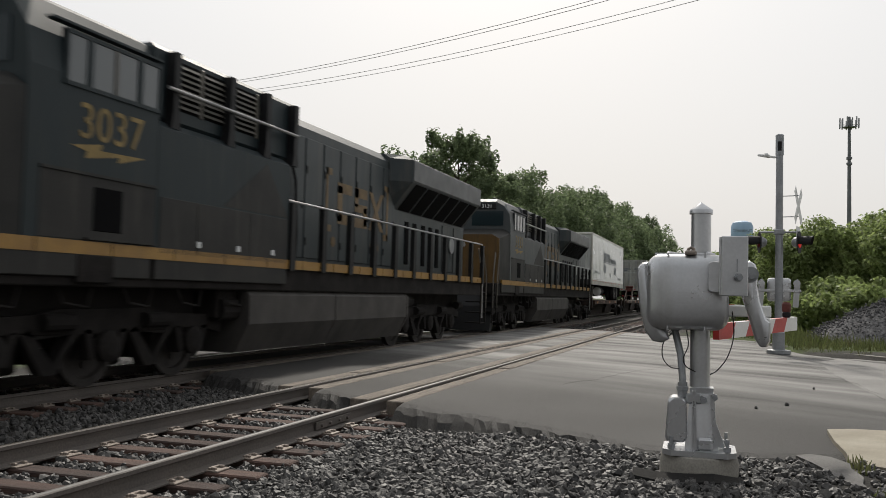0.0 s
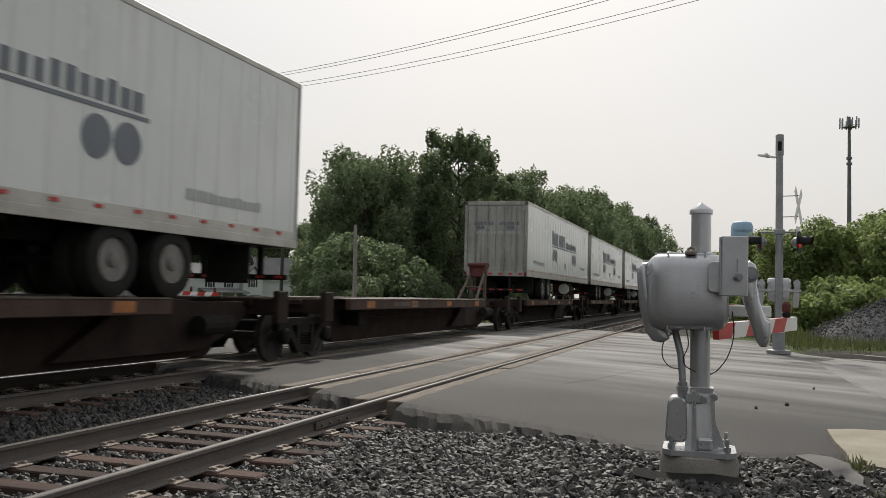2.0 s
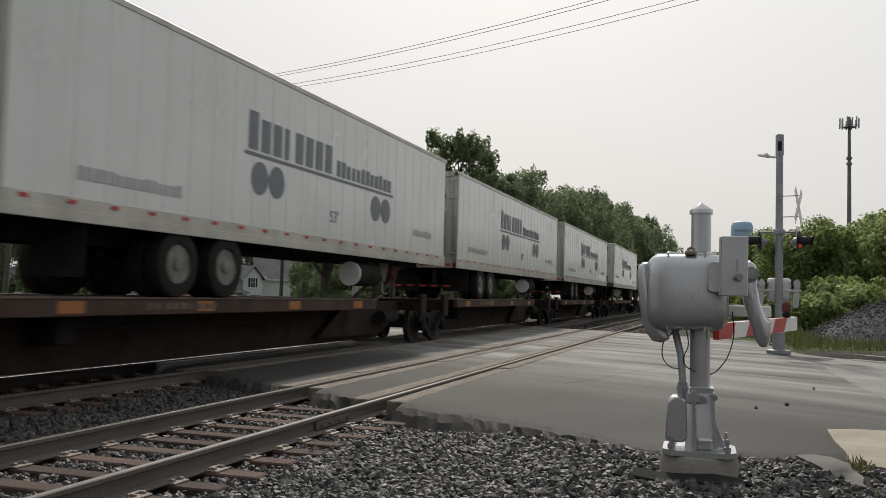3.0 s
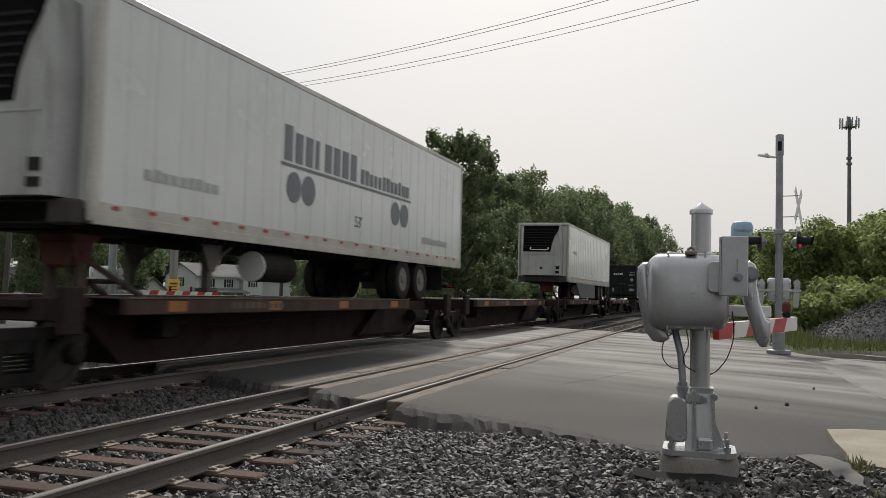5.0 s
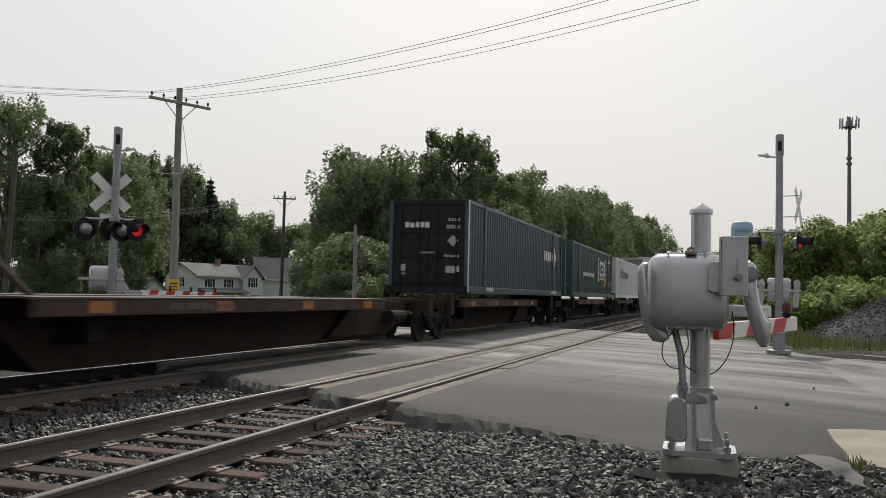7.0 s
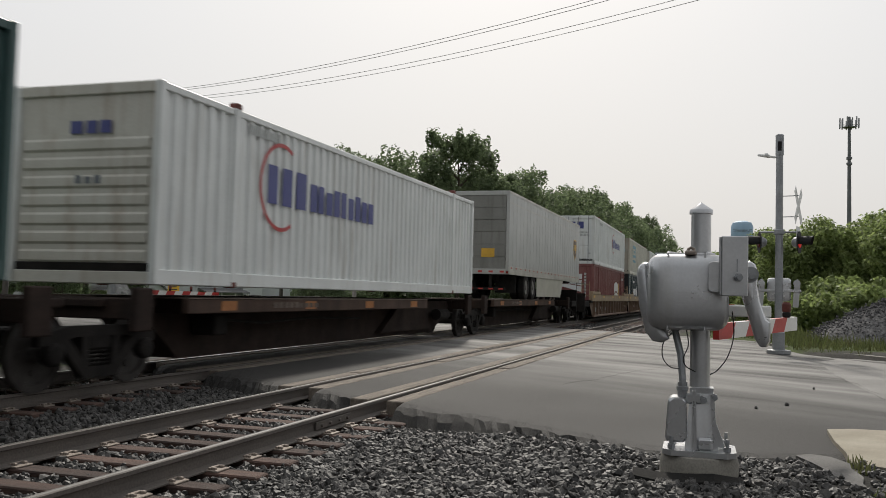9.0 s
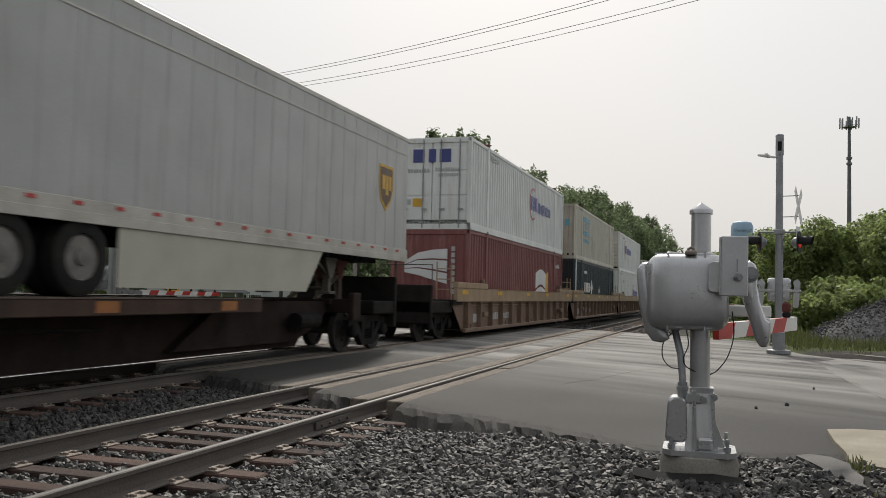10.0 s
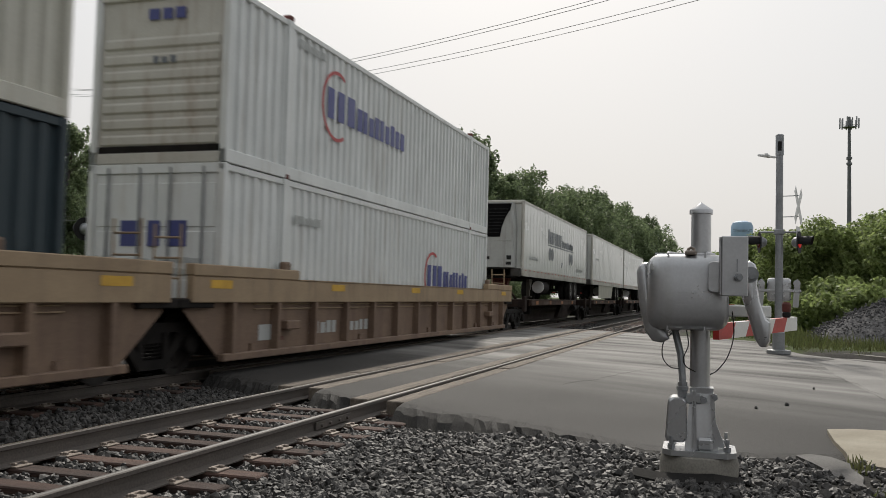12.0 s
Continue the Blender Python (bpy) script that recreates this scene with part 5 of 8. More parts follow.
def eased(pts, n=6):
    """A smooth curve through the points."""
    q = [Vector(p) for p in pts]
    q = [2 * q[0] - q[1]] + q + [2 * q[-1] - q[-2]]
    out = []
    for i in range(1, len(q) - 2):
        for k in range(n):
            t = k / n
            out.append(0.5 * (2 * q[i] + (q[i + 1] - q[i - 1]) * t + (2 * q[i - 1] - 5 * q[i] + 4 * q[i + 1] - q[i + 2]) * t * t + (3 * q[i] - q[i - 1] - 3 * q[i + 1] + q[i + 2]) * t ** 3))
    return out + [q[-2]]


# ---- trailers
TL = 16.15


def tyre(parent, x, y, z=1.665):
    t = part("wheel", Shape().lathe([(0.02, y - 0.03), (0.30, y - 0.03), (0.305, y - 0.13), (0.44, y - 0.14), (0.495, y - 0.11), (0.505, y), (0.495, y + 0.11), (0.44, y + 0.14), (0.305, y + 0.13), (0.30, y + 0.03), (0.02, y + 0.03)], (x, 0, z), "y", 26), RUBBER, parent, "dusty black tyre", True)
    side = -1 if y < 0 else 1
    part("rim", Shape().lathe([(0.30, y + side * 0.10), (0.29, y + side * 0.12), (0.24, y + side * 0.05), (0.12, y + side * 0.06), (0.10, y + side * 0.13), (0.04, y + side * 0.14)], (x, 0, z), "y", 20), RIM, t, "pale steel rim", True)


def trailer(nose_first, body=TRAILER, marks="company", reefer=True, z0=2.09, z1=5.06, skirt=None, tandem=3.5, rails=True):
    """A 53-foot semi-trailer; nose_first: its front is the leading end."""
    kind = "refrigerated trailer" if reefer else "dry van trailer"
    T = thing("semi_trailer", "", "trailer", group="semi-trailers on the train")
    fx = (lambda x: x) if not nose_first else (lambda x: TL - x)    # x from the rear doors
    bx = lambda a, b: (min(fx(a), fx(b)), max(fx(a), fx(b)))
    b = part("body", Shape().box(0.06, TL - 0.06, -1.29, 1.29, z0 + 0.20, z1 - 0.06, 0.035), body, T)
    for y in (-1.302, 1.262):
        part("bottom_rail", Shape().box(0.0, TL, y, y + 0.04, z0, z0 + 0.14, 0.006).box(0.0, TL, y + 0.006, y + 0.034, z0 + 0.135, z0 + 0.30, 0.006), ALLOY, T, "dull aluminium bottom rail")
        part("top_rail", Shape().box(0.0, TL, y, y + 0.04, z1 - 0.10, z1, 0.01), ALLOY, T)
    part("floor", Shape().box(0.02, TL - 0.02, -1.26, 1.26, z0 + 0.05, z0 + 0.2), UNDER, T)
    s = Shape()
    x = 0.6
    while x < TL - 0.3:
        s.box(x, x + 0.018, -1.294, -1.285, z0 + 0.32, z1 - 0.11)
        x += 0.61
    part("panel_seam", s, body, b)
    x = 0.35
    while x < TL - 0.2:
        part("reflective_tape", Shape().box(x, x + 0.15, -1.309, -1.30, z0 + 0.215, z0 + 0.265), RED, T, "small red reflective mark")
        x += 0.79
    # chassis
    s = Shape()
    for y in (-0.5, 0.5):
        s.box(*bx(1.0, 6.2), y - 0.06, y + 0.06, z0 - 0.22, z0 + 0.06)
    for x in (tandem - 0.65, tandem + 0.65):
        s.tube((fx(x), -0.95, 1.665), (fx(x), 0.95, 1.665), 0.075, n=10)
        for y in (-0.5, 0.5):
            s.prism([(fx(x) - 0.35, z0 - 0.2), (fx(x) + 0.35, z0 - 0.2), (fx(x) + 0.08, 1.68), (fx(x) - 0.08, 1.68)], y - 0.05, y + 0.05)
    part("bogie_frame", s, UNDER, T)
    part("coupler_plate", Shape().box(*bx(14.3, 15.8), -0.6, 0.6, z0 - 0.06, z0 + 0.06), UNDER, T)
    s = Shape()
    for k in range(24):
        x = 6.6 + k * 0.3
        s.box(*bx(x, x + 0.06), -1.22, 1.22, z0 - 0.06, z0 + 0.06)
    part("floor_joist", s, UNDER, T)
    for x in (tandem - 0.65, tandem + 0.65):
        for side in (-1, 1):
            tyre(T, fx(x), side * 1.12)
            tyre(T, fx(x), side * 0.80)
    for y in (-0.75, 0.75):
        s = Shape()
        s.box(fx(12.7) - 0.07, fx(12.7) + 0.07, y - 0.07, y + 0.07, 1.30, z0 + 0.05, 0.01)
        s.box(fx(12.7) - 0.14, fx(12.7) + 0.14, y - 0.14, y + 0.14, 1.26, 1.32, 0.01)
        s.prism([(fx(12.7) - 0.06, 1.65), (fx(12.7) + 0.06, 1.65), (fx(11.9) + 0.06, z0), (fx(11.9) - 0.06, z0)], y - 0.03, y + 0.03)
        s.prism([(fx(12.7) - 0.35, z0 + 0.03), (fx(12.7) + 0.35, z0 + 0.03), (fx(12.7) + 0.08, z0 - 0.5), (fx(12.7) - 0.08, z0 - 0.5)], y - 0.10, y - 0.07)
        part("landing_gear", s, LOUVRE, T)
    if reefer:
        d = part("fuel_tank", Shape().tube((fx(11.6), -0.95, 1.72), (fx(10.4), -0.95, 1.72), 0.27, n=20), UNDER, T)
        part("tank_end", Shape().lathe([(0.26, min(fx(11.6), fx(10.4)) - 0.03), (0.27, min(fx(11.6), fx(10.4)))], (0, -0.95, 1.72), "x", 20), WHITE, d, "white round tank end")
    s = Shape()
    gx = fx(0.08)
    s.box(gx - 0.05, gx + 0.05, -1.15, 1.15, 1.50, 1.60, 0.01)
    for y in (-0.6, 0.6):
        s.box(gx - 0.04, gx + 0.04, y - 0.05, y + 0.05, 1.58, z0 + 0.1)
    g = part("underride_guard", s, UNDER, T, "dark underride guard")
    for k in range(6):
        part("guard_tape", Shape().box(gx - 0.056, gx - 0.05, -1.1 + k * 0.38, -0.92 + k * 0.38, 1.53, 1.58), RED, g)
    for k in range(2):
        part("mud_flap", Shape().box(*bx(1.55, 1.57), -1.22 + 1.62 * k, -0.40 + 1.62 * k, 1.42, z0 - 0.02), RUBBER, T, "black rubber mud flap")
    e = fx(0.0)
    out = -1 if not nose_first else 1
    # rear doors
    s = Shape()
    e0, e1 = sorted((e, e + out * -0.12))
    s.box(e0, e1, -1.30, -1.18, z0, z1, 0.012).box(e0, e1, 1.18, 1.30, z0, z1, 0.012).box(e0, e1, -1.3, 1.3, z1 - 0.16, z1, 0.012).box(e0, e1, -1.3, 1.3, z0, z0 + 0.2, 0.012)
    part("door_frame", s, TRAILER_END if body is not TRAILER_GREY else TRAILER_GREY, T)
    if not nose_first:
        if marks == "parcel":
            for k in range(6):
                h = (z1 - z0 - 0.36) / 6
                part("door_panel", Shape().box(0.015, 0.06, -1.17, 1.17, z0 + 0.2 + k * h, z0 + 0.19 + (k + 1) * h, 0.008), DOOR_GREY, T)
            end_bars("yellow_notice", [(-0.75, -0.25, z0 + 0.62, z0 + 0.95)], 0.014, GOLD, T)
            end_bars("grey_notice", [(0.05, 0.3, z0 + 0.62, z0 + 0.85), (0.45, 0.7, z0 + 0.6, z0 + 0.84)], 0.014, INK_GREY, T)
        else:
            for y0, y1 in ((-1.17, -0.01), (0.01, 1.17)):
                d = part("door", Shape().box(0.02, 0.07, y0, y1, z0 + 0.2, z1 - 0.17, 0.008), TRAILER_END, T, "grey-white rear door with brown stains")
                for y in (y0 + 0.33, y1 - 0.33):
                    part("lock_rod", Shape().tube((-0.02, y, z0 + 0.15), (-0.02, y, z1 - 0.12), 0.018, n=8).box(-0.05, 0.02, y - 0.05, y + 0.05, z0 + 0.5, z0 + 0.55), GALV, d)
                    for z in (z0 + 0.3, z0 + 1.0, z0 + 1.8, z1 - 0.35):
                        part("rod_bracket", Shape().box(-0.03, 0.02, y - 0.06, y + 0.06, z, z + 0.09), GALV, d)
                hy = y0 if y0 < -0.5 else y1
                for k in range(5):
                    part("hinge", Shape().box(-0.02, 0.05, hy - 0.10, hy + 0.10, z0 + 0.4 + k * 0.55, z0 + 0.47 + k * 0.55), GALV, d)
            if marks == "company":
                end_bars("word_mark", [(q[0], q[1], q[2], q[3]) for q in word(-0.95, -0.12, z0 + 2.12, 0.13, 8, 2)] + [(q[0], q[1], q[2], q[3]) for q in word(0.12, 0.95, z0 + 2.12, 0.15, 8, 3)], 0.016, INK, T)
                end_bars("word_mark", word(-0.98, 0.85, z0 + 1.76, 0.12, 15, 5), 0.016, INK_GREY, T)
                for y in (-0.68, -0.52, 0.56, 0.72):
                    part("round_mark", Shape().lathe([(0.085, 0.010), (0.085, 0.016)], (0, y, z0 + 1.95), "x", 14), INK, T)
        for k in range(6):
            y = -1.12 + k * 0.41
            part("tail_tape", Shape().box(-0.008, 0.0, y, y + 0.16, z0 + 0.06, z0 + 0.13), RED, T)
        for y in (-1.24, 1.24):
            part("marker_lamp", Shape().box(-0.03, 0.0, y - 0.04, y + 0.04, z0 + 0.03, z0 + 0.13), LENS_DARK, T)
    else:
        # nose with cooling unit, facing the leading end
        s = Shape()
        for y in (-1.30, 1.18):
            s.box(-0.06, 0.16, y, y + 0.12, z0, z1 + 0.02, 0.05)
        s.box(-0.04, 0.14, -1.3, 1.3, z1 - 0.12, z1 + 0.02, 0.03).box(-0.04, 0.12, -1.3, 1.3, z0 + 0.2, z0 + 0.32, 0.02)
        part("front_frame", s, ALLOY, T, "rounded aluminium front corners")
        if reefer:
            white = [(-1.0, 0.32), (-1.02, 1.9), (-0.92, 2.86), (0.92, 2.86), (1.02, 1.9), (1.0, 0.32)]
            u = part("cooling_unit", Shape().loft([[(-0.52, y * 0.93, z0 + z) for y, z in white], [(-0.40, y, z0 + z) for y, z in white], [(0.07, y, z0 + z) for y, z in white]]), COOLER, T, "white cooling unit, greyed for shade, with black top grille")
            mouth = [(-0.46, 1.50), (-0.52, 1.85), (-0.66, 2.25), (-0.86, 2.58), (-0.90, 2.80), (0.90, 2.80), (0.92, 1.50)]
            part("grille", Shape().loft([[(x, y, z0 + z) for y, z in mouth] for x in (-0.545, -0.50)]), VENT, u, "black cooling grille")
            for k in range(8):
                part("grille_bar", Shape().box(-0.56, -0.54, -0.42 - 0.05 * k, 0.88, z0 + 1.66 + k * 0.13, z0 + 1.69 + k * 0.13), BLACK, u)
            if marks == "plain":
                part("grab_bar", Shape().path(eased([(-0.55, -0.34, z0 + 1.72), (-0.60, -0.34, z0 + 1.60), (-0.60, 0.0, z0 + 1.585), (-0.60, 0.52, z0 + 1.60), (-0.55, 0.52, z0 + 1.72)], 3), 0.022, 6), WHITE, u)
            part("front_skirt", Shape().box(-0.30, -0.05, -1.22, 1.22, z0 - 0.02, z0 + 0.30, 0.03), TANK, T, "grimy dark lower front panel")
            for q in ((-0.92, -0.74, 0.62, 0.78), (-0.92, -0.72, 0.42, 0.54), (-0.06, 0.06, 0.62, 0.74)):
                part("gauge_panel", Shape().box(-0.545, -0.51, q[0], q[1], z0 + q[2], z0 + q[3]), BLACK, u)
            part("unit_seam", Shape().box(-0.535, -0.50, -0.93, 0.93, z0 + 1.36, z0 + 1.385).box(-0.535, -0.5, -0.74, -0.72, z0 + 0.35, z0 + 1.37), INK_GREY, u)
            part("unit_bracket", Shape().box(-0.3, 0.0, -0.9, 0.9, z0 - 0.05, z0 + 0.3, 0.04), UNDER, u)
    # side markings, as plain shapes
    y = -1.296
    if marks == "company":
        o = 4.85 if nose_first else 5.2
        base = z0 + 1.48
        lt = []
        for k in range(8):
            x0 = o + 0.12 + k * 0.42
            lt.append((x0, x0 + 0.30 if k not in (3,) else x0 + 0.16, base + 0.10, base + (0.66 if k else 0.75)))
        bars("word_mark", lt, y, INK, T)
        bars("word_mark", word(o + 3.62, o + 6.7, base + 0.26, 0.32, 12, 7), y, INK, T)
        bars("underline", [(o, o + 6.8, base, base + 0.055)], y, INK, T)
        discs("round_mark", [(o + 0.52, base - 0.36), (o + 1.12, base - 0.36), (o + 5.75, base - 0.36), (o + 6.36, base - 0.36)], 0.285, y, INK, T)
        letters("53'", 0.34, near_wall(o + 3.55, y, z0 + 0.72), "length_mark", INK, T)
        bars("web_mark", word(12.6 if nose_first else 1.3, 14.8 if nose_first else 3.5, z0 + 0.62, 0.17, 15, 9), y, INK_GREY, T)
        bars("unit_mark", word(1.0 if nose_first else 13.5, 2.9 if nose_first else 15.0, z0 + 0.78, 0.17, 9, 11), y, INK_GREY, T)
    elif marks == "parcel":
        s = Shape()
        shield = [(-0.42, 0.42), (0.42, 0.42), (0.42, -0.1), (0.30, -0.38), (0.0, -0.60), (-0.30, -0.38), (-0.42, -0.1)]
        s.prism([(14.6 + u * 1.05, z0 + 1.75 + w * 1.05) for u, w in shield], y - 0.006, y)
        part("shield_mark", s, GOLD, T, "yellow and brown shield emblem")
        part("shield_field", Shape().prism([(14.6 + u * 0.9, z0 + 1.75 + w * 0.9) for u, w in shield], y - 0.010, y - 0.006), BROWN, T)
        bars("shield_letters", [(14.34, 14.52, z0 + 1.62, z0 + 1.95), (14.56, 14.72, z0 + 1.5, z0 + 1.95), (14.76, 14.9, z0 + 1.62, z0 + 1.95)], y - 0.010, GOLD, T, 0.004)
        bars("top_band", [(0.1, TL - 0.1, z1 - 0.45, z1 - 0.42)], y, ALLOY, T)
    elif marks == "plain":
        bars("unit_mark", word(1.5, 2.6, z0 + 1.55, 0.16, 8, 13), y, INK_GREY, T)
        bars("unit_mark", [(8.3, 8.55, z0 + 0.45, z0 + 0.6), (8.65, 8.9, z0 + 0.45, z0 + 0.6)], y, INK_GREY, T)
    if skirt:
        m_, x0, x1 = skirt
        s = Shape().prism([(x0, z0 + 0.02), (x1, z0 + 0.02), (x1, 1.28), (x0 + 1.5, 1.28)] if m_ is TARP else [(x0, z0 + 0.02), (x1, z0 + 0.02), (x1 - 0.7, 1.30), (x0, 1.30)], -1.27, -1.24)
        part("side_skirt", s, m_, T, "dark side skirt" if m_ is TARP else "beige side skirt")
    label = {"company": "white %s with dark lettering and round marks" % kind, "plain": "plain white %s with a cooling unit" % kind, "parcel": "grey parcel trailer with shield emblem and beige skirt"}[marks]
    return tagged(T, label + " on the train")


for start, args in ((52.45, dict(nose_first=True, z1=5.16, tandem=4.4)), (88.35, dict(nose_first=False, z1=5.10, tandem=4.2)), (105.65, dict(nose_first=False, z1=4.96, tandem=3.6)), (123.6, dict(nose_first=False, z1=4.98, tandem=3.6)),
                    (143.75, dict(nose_first=True, z1=5.17, tandem=4.1)), (178.75, dict(nose_first=True, marks="plain", z0=2.06, z1=5.02, skirt=(TARP, 2.6, 9.6), tandem=4.0)),
                    (273.6, dict(nose_first=False, body=TRAILER_GREY, marks="parcel", reefer=False, z1=5.16, skirt=(SKIRT, 5.2, 11.4), tandem=3.9)),
                    (356.75, dict(nose_first=True, tandem=4.1)), (375.3, dict(nose_first=True, marks="plain", tandem=3.6, skirt=(SKIRT, 3.0, 10.0))), (392.0, dict(nose_first=True, marks="plain", tandem=3.6))):
    MOVERS.append((trailer(**args), start))


# ---- containers
def container(body, end=None, door_end=True, h=2.9, upright_ribs=False):
    """A 53-foot container: corrugated sides, posts at the lifting points, rails and end doors."""
    C = thing("shipping_container", "", "container", group="shipping containers on the train")
    end = end or body
    n = 52
    for side in (-1, 1):
        out = []
        x0, x1 = 0.10, TL - 0.10
        p = (x1 - x0) / n
        for k in range(n):
            a = x0 + k * p
            out += [(a, 1.262), (a + p * 0.30, 1.262), (a + p * 0.42, 1.212), (a + p * 0.88, 1.212)]
        out.append((x1, 1.262))
        outline = [(x, side * w) for x, w in out] + [(x, side * 1.19) for x, _ in reversed(out)]
        part("side_panel", Shape().prism(outline, 0.21, h - 0.10, "z"), body, C, "corrugated side wall")
    s = Shape()
    for y0, y1 in ((-1.30, -1.18), (1.18, 1.30)):
        s.box(0, TL, y0, y1, 0.0, 0.22, 0.012)
        s.box(0, TL, y0 + 0.02, y1 - 0.02, h - 0.12, h - 0.01, 0.012)
        for x in (0.0, TL - 0.12):
            s.box(x, x + 0.12, y0, y1, 0, h, 0.012)
        for x in (1.98, TL - 2.17):
            s.box(x, x + 0.19, y0 - (0.006 if y0 < 0 else 0), y1 + (0.006 if y0 > 0 else 0), 0, h, 0.012)
    part("frame", s, body, C)
    part("roof", Shape().box(0.05, TL - 0.05, -1.2, 1.2, h - 0.07, h - 0.02), body, C)
    part("floor", Shape().box(0.05, TL - 0.05, -1.2, 1.2, 0.05, 0.3), UNDER, C)
    for x in (2.0, TL - 2.15):
        for y in (-1.31, 1.15):
            for z in (-0.02, h - 0.02):
                part("corner_casting", Shape().box(x, x + 0.17, y, y + 0.16, z, z + 0.11, 0.02), HITCH if body is not BOX_BLACK else BLACK, C)
    part("end_sill", Shape().box(0.02, 0.14, -1.2, 1.2, 0.0, 0.18, 0.01), end, C)
    part("end_header", Shape().box(0.02, 0.14, -1.2, 1.2, h - 0.16, h, 0.01), end, C)
    part("rear_wall", Shape().box(TL - 0.1, TL - 0.02, -1.2, 1.2, 0, h), end, C)
    if door_end:
        for y0, y1 in ((-1.19, -0.01), (0.01, 1.19)):
            s = Shape().box(0.05, 0.10, y0, y1, 0.18, h - 0.16, 0.008)
            for k in range(3):
                z = 0.30 + k * (h - 0.55) / 3
                s.box(0.035, 0.06, y0 + 0.06, y1 - 0.06, z, z + (h - 0.75) / 3, 0.012)
            d = part("door", s, end, C)
            for y in (y0 + 0.28, y1 - 0.28):
                part("lock_rod", Shape().tube((0.01, y, 0.06), (0.01, y, h - 0.06), 0.02, n=8).box(-0.02, 0.04, y - 0.14, y + 0.03, 0.62, 0.66), GALV if end is not BOX_BLACK else BLACK, d)
    else:
        wall = part("end_wall", Shape().box(0.06, 0.10, -1.2, 1.2, 0.1, h - 0.1), end, C, "ribbed end wall")
        for k in range(8 if upright_ribs else 7):
            if upright_ribs:
                y = -1.13 + k * 0.285
                rib = Shape().prism([(0.07, y), (0.032, y + 0.05), (0.032, y + 0.19), (0.07, y + 0.24)], 0.19, h - 0.17, "z")
            else:
                z = 0.28 + k * 0.27
                rib = Shape().prism([(0.07, z), (0.03, z + 0.05), (0.03, z + 0.17), (0.07, z + 0.22)], -1.1, 1.1)
            part("end_rib", rib, end, wall)
    return C


def logistics_marks(C, x, z, size, end_z, door):
    """Ring and blue bars of a logistics firm on the side, and blue bars on the end."""
    ring("ring_mark", x, z, 0.72 * size, 0.07, -1.268, INK_RED, C, 60, 300)
    bars("word_mark", word(x - 0.45 * size, x + 1.0 * size, z + 0.02, 0.62 * size, 3, 1), -1.268, INK_BLUE, C)
    bars("word_mark", word(x + 1.05 * size, x + 4.0 * size, z - 0.05, 0.48 * size, 9, 2), -1.268, INK_BLUE, C)
    if door:
        end_bars("word_mark", [(-0.62, -0.24, end_z, end_z + 0.42), (-0.12, 0.12, end_z, end_z + 0.42), (0.26, 0.64, end_z, end_z + 0.42)], 0.03, INK_BLUE, C)
        end_bars("small_mark", word(-0.9, -0.1, end_z - 0.22, 0.1, 10, 3) + word(0.1, 1.0, end_z - 0.26, 0.12, 10, 4) + word(-0.95, -0.2, end_z - 0.4, 0.1, 9, 6), 0.03, INK_GREY, C)
        end_bars("yellow_notice", [(0.28, 0.62, 0.72, 0.98)], 0.03, GOLD, C)
        end_bars("dark_notice", [(0.68, 1.05, 0.78, 0.95)], 0.03, INK_GREY, C)
    else:
        end_bars("word_mark", word(-0.45, 0.3, end_z, 0.22, 3, 5), 0.028, INK_BLUE, C)
        end_bars("small_mark", word(-0.3, 0.2, end_z - 0.78, 0.12, 3, 8), 0.028, INK, C)
    bars("unit_mark", word(2.5, 3.6, z + 0.85, 0.16, 8, 4), -1.268, INK_GREY, C)


c = container(BOX_BLUE, BOX_BLACK)
bars("word_mark", word(12.0, 13.6, 1.75, 0.42, 4, 1), -1.268, INK_WHITE, c)
part("diamond_mark", Shape().prism([(13.8, 1.75), (14.3, 2.25), (14.8, 1.75), (14.3, 1.25)], -1.274, -1.268), INK_WHITE, c)
end_bars("word_mark", word(0.15, 0.82, 2.12, 0.17, 4, 2) + [(-0.02, 0.12, 2.03, 0.0 + 2.2)], 0.03, INK_WHITE, c)
end_bars("small_mark", word(-1.02, -0.6, 2.28, 0.10, 4, 3) + word(-1.02, -0.55, 2.06, 0.12, 6, 3) + word(-1.0, -0.5, 1.15, 0.08, 7, 7) + word(-0.2, 0.3, 1.25, 0.05, 7, 9), 0.03, INK_GREY, c)
end_bars("notice", [(-1.02, -0.58, 0.62, 0.84), (0.75, 0.92, 0.55, 0.88)], 0.03, INK_GREY, c)
part("diamond_mark", Shape().prism([(-0.98, 1.62), (-0.8, 1.80), (-0.62, 1.62), (-0.8, 1.44)], 0.022, 0.03, "x"), INK_GREY, c)
bars("white_post", [(0.0, 0.11, 0.05, 2.88)], -1.302, BOX_WHITE, c)
bars("unit_mark", word(2.3, 3.2, 0.16, 0.14, 7, 2) + word(13.6, 14.8, 0.16, 0.14, 7, 5), -1.302, INK_WHITE, c)
tagged(c, "black and dark blue corrugated container with white marks on its doors")
MOVERS.append((c, 214.45, 1.35))

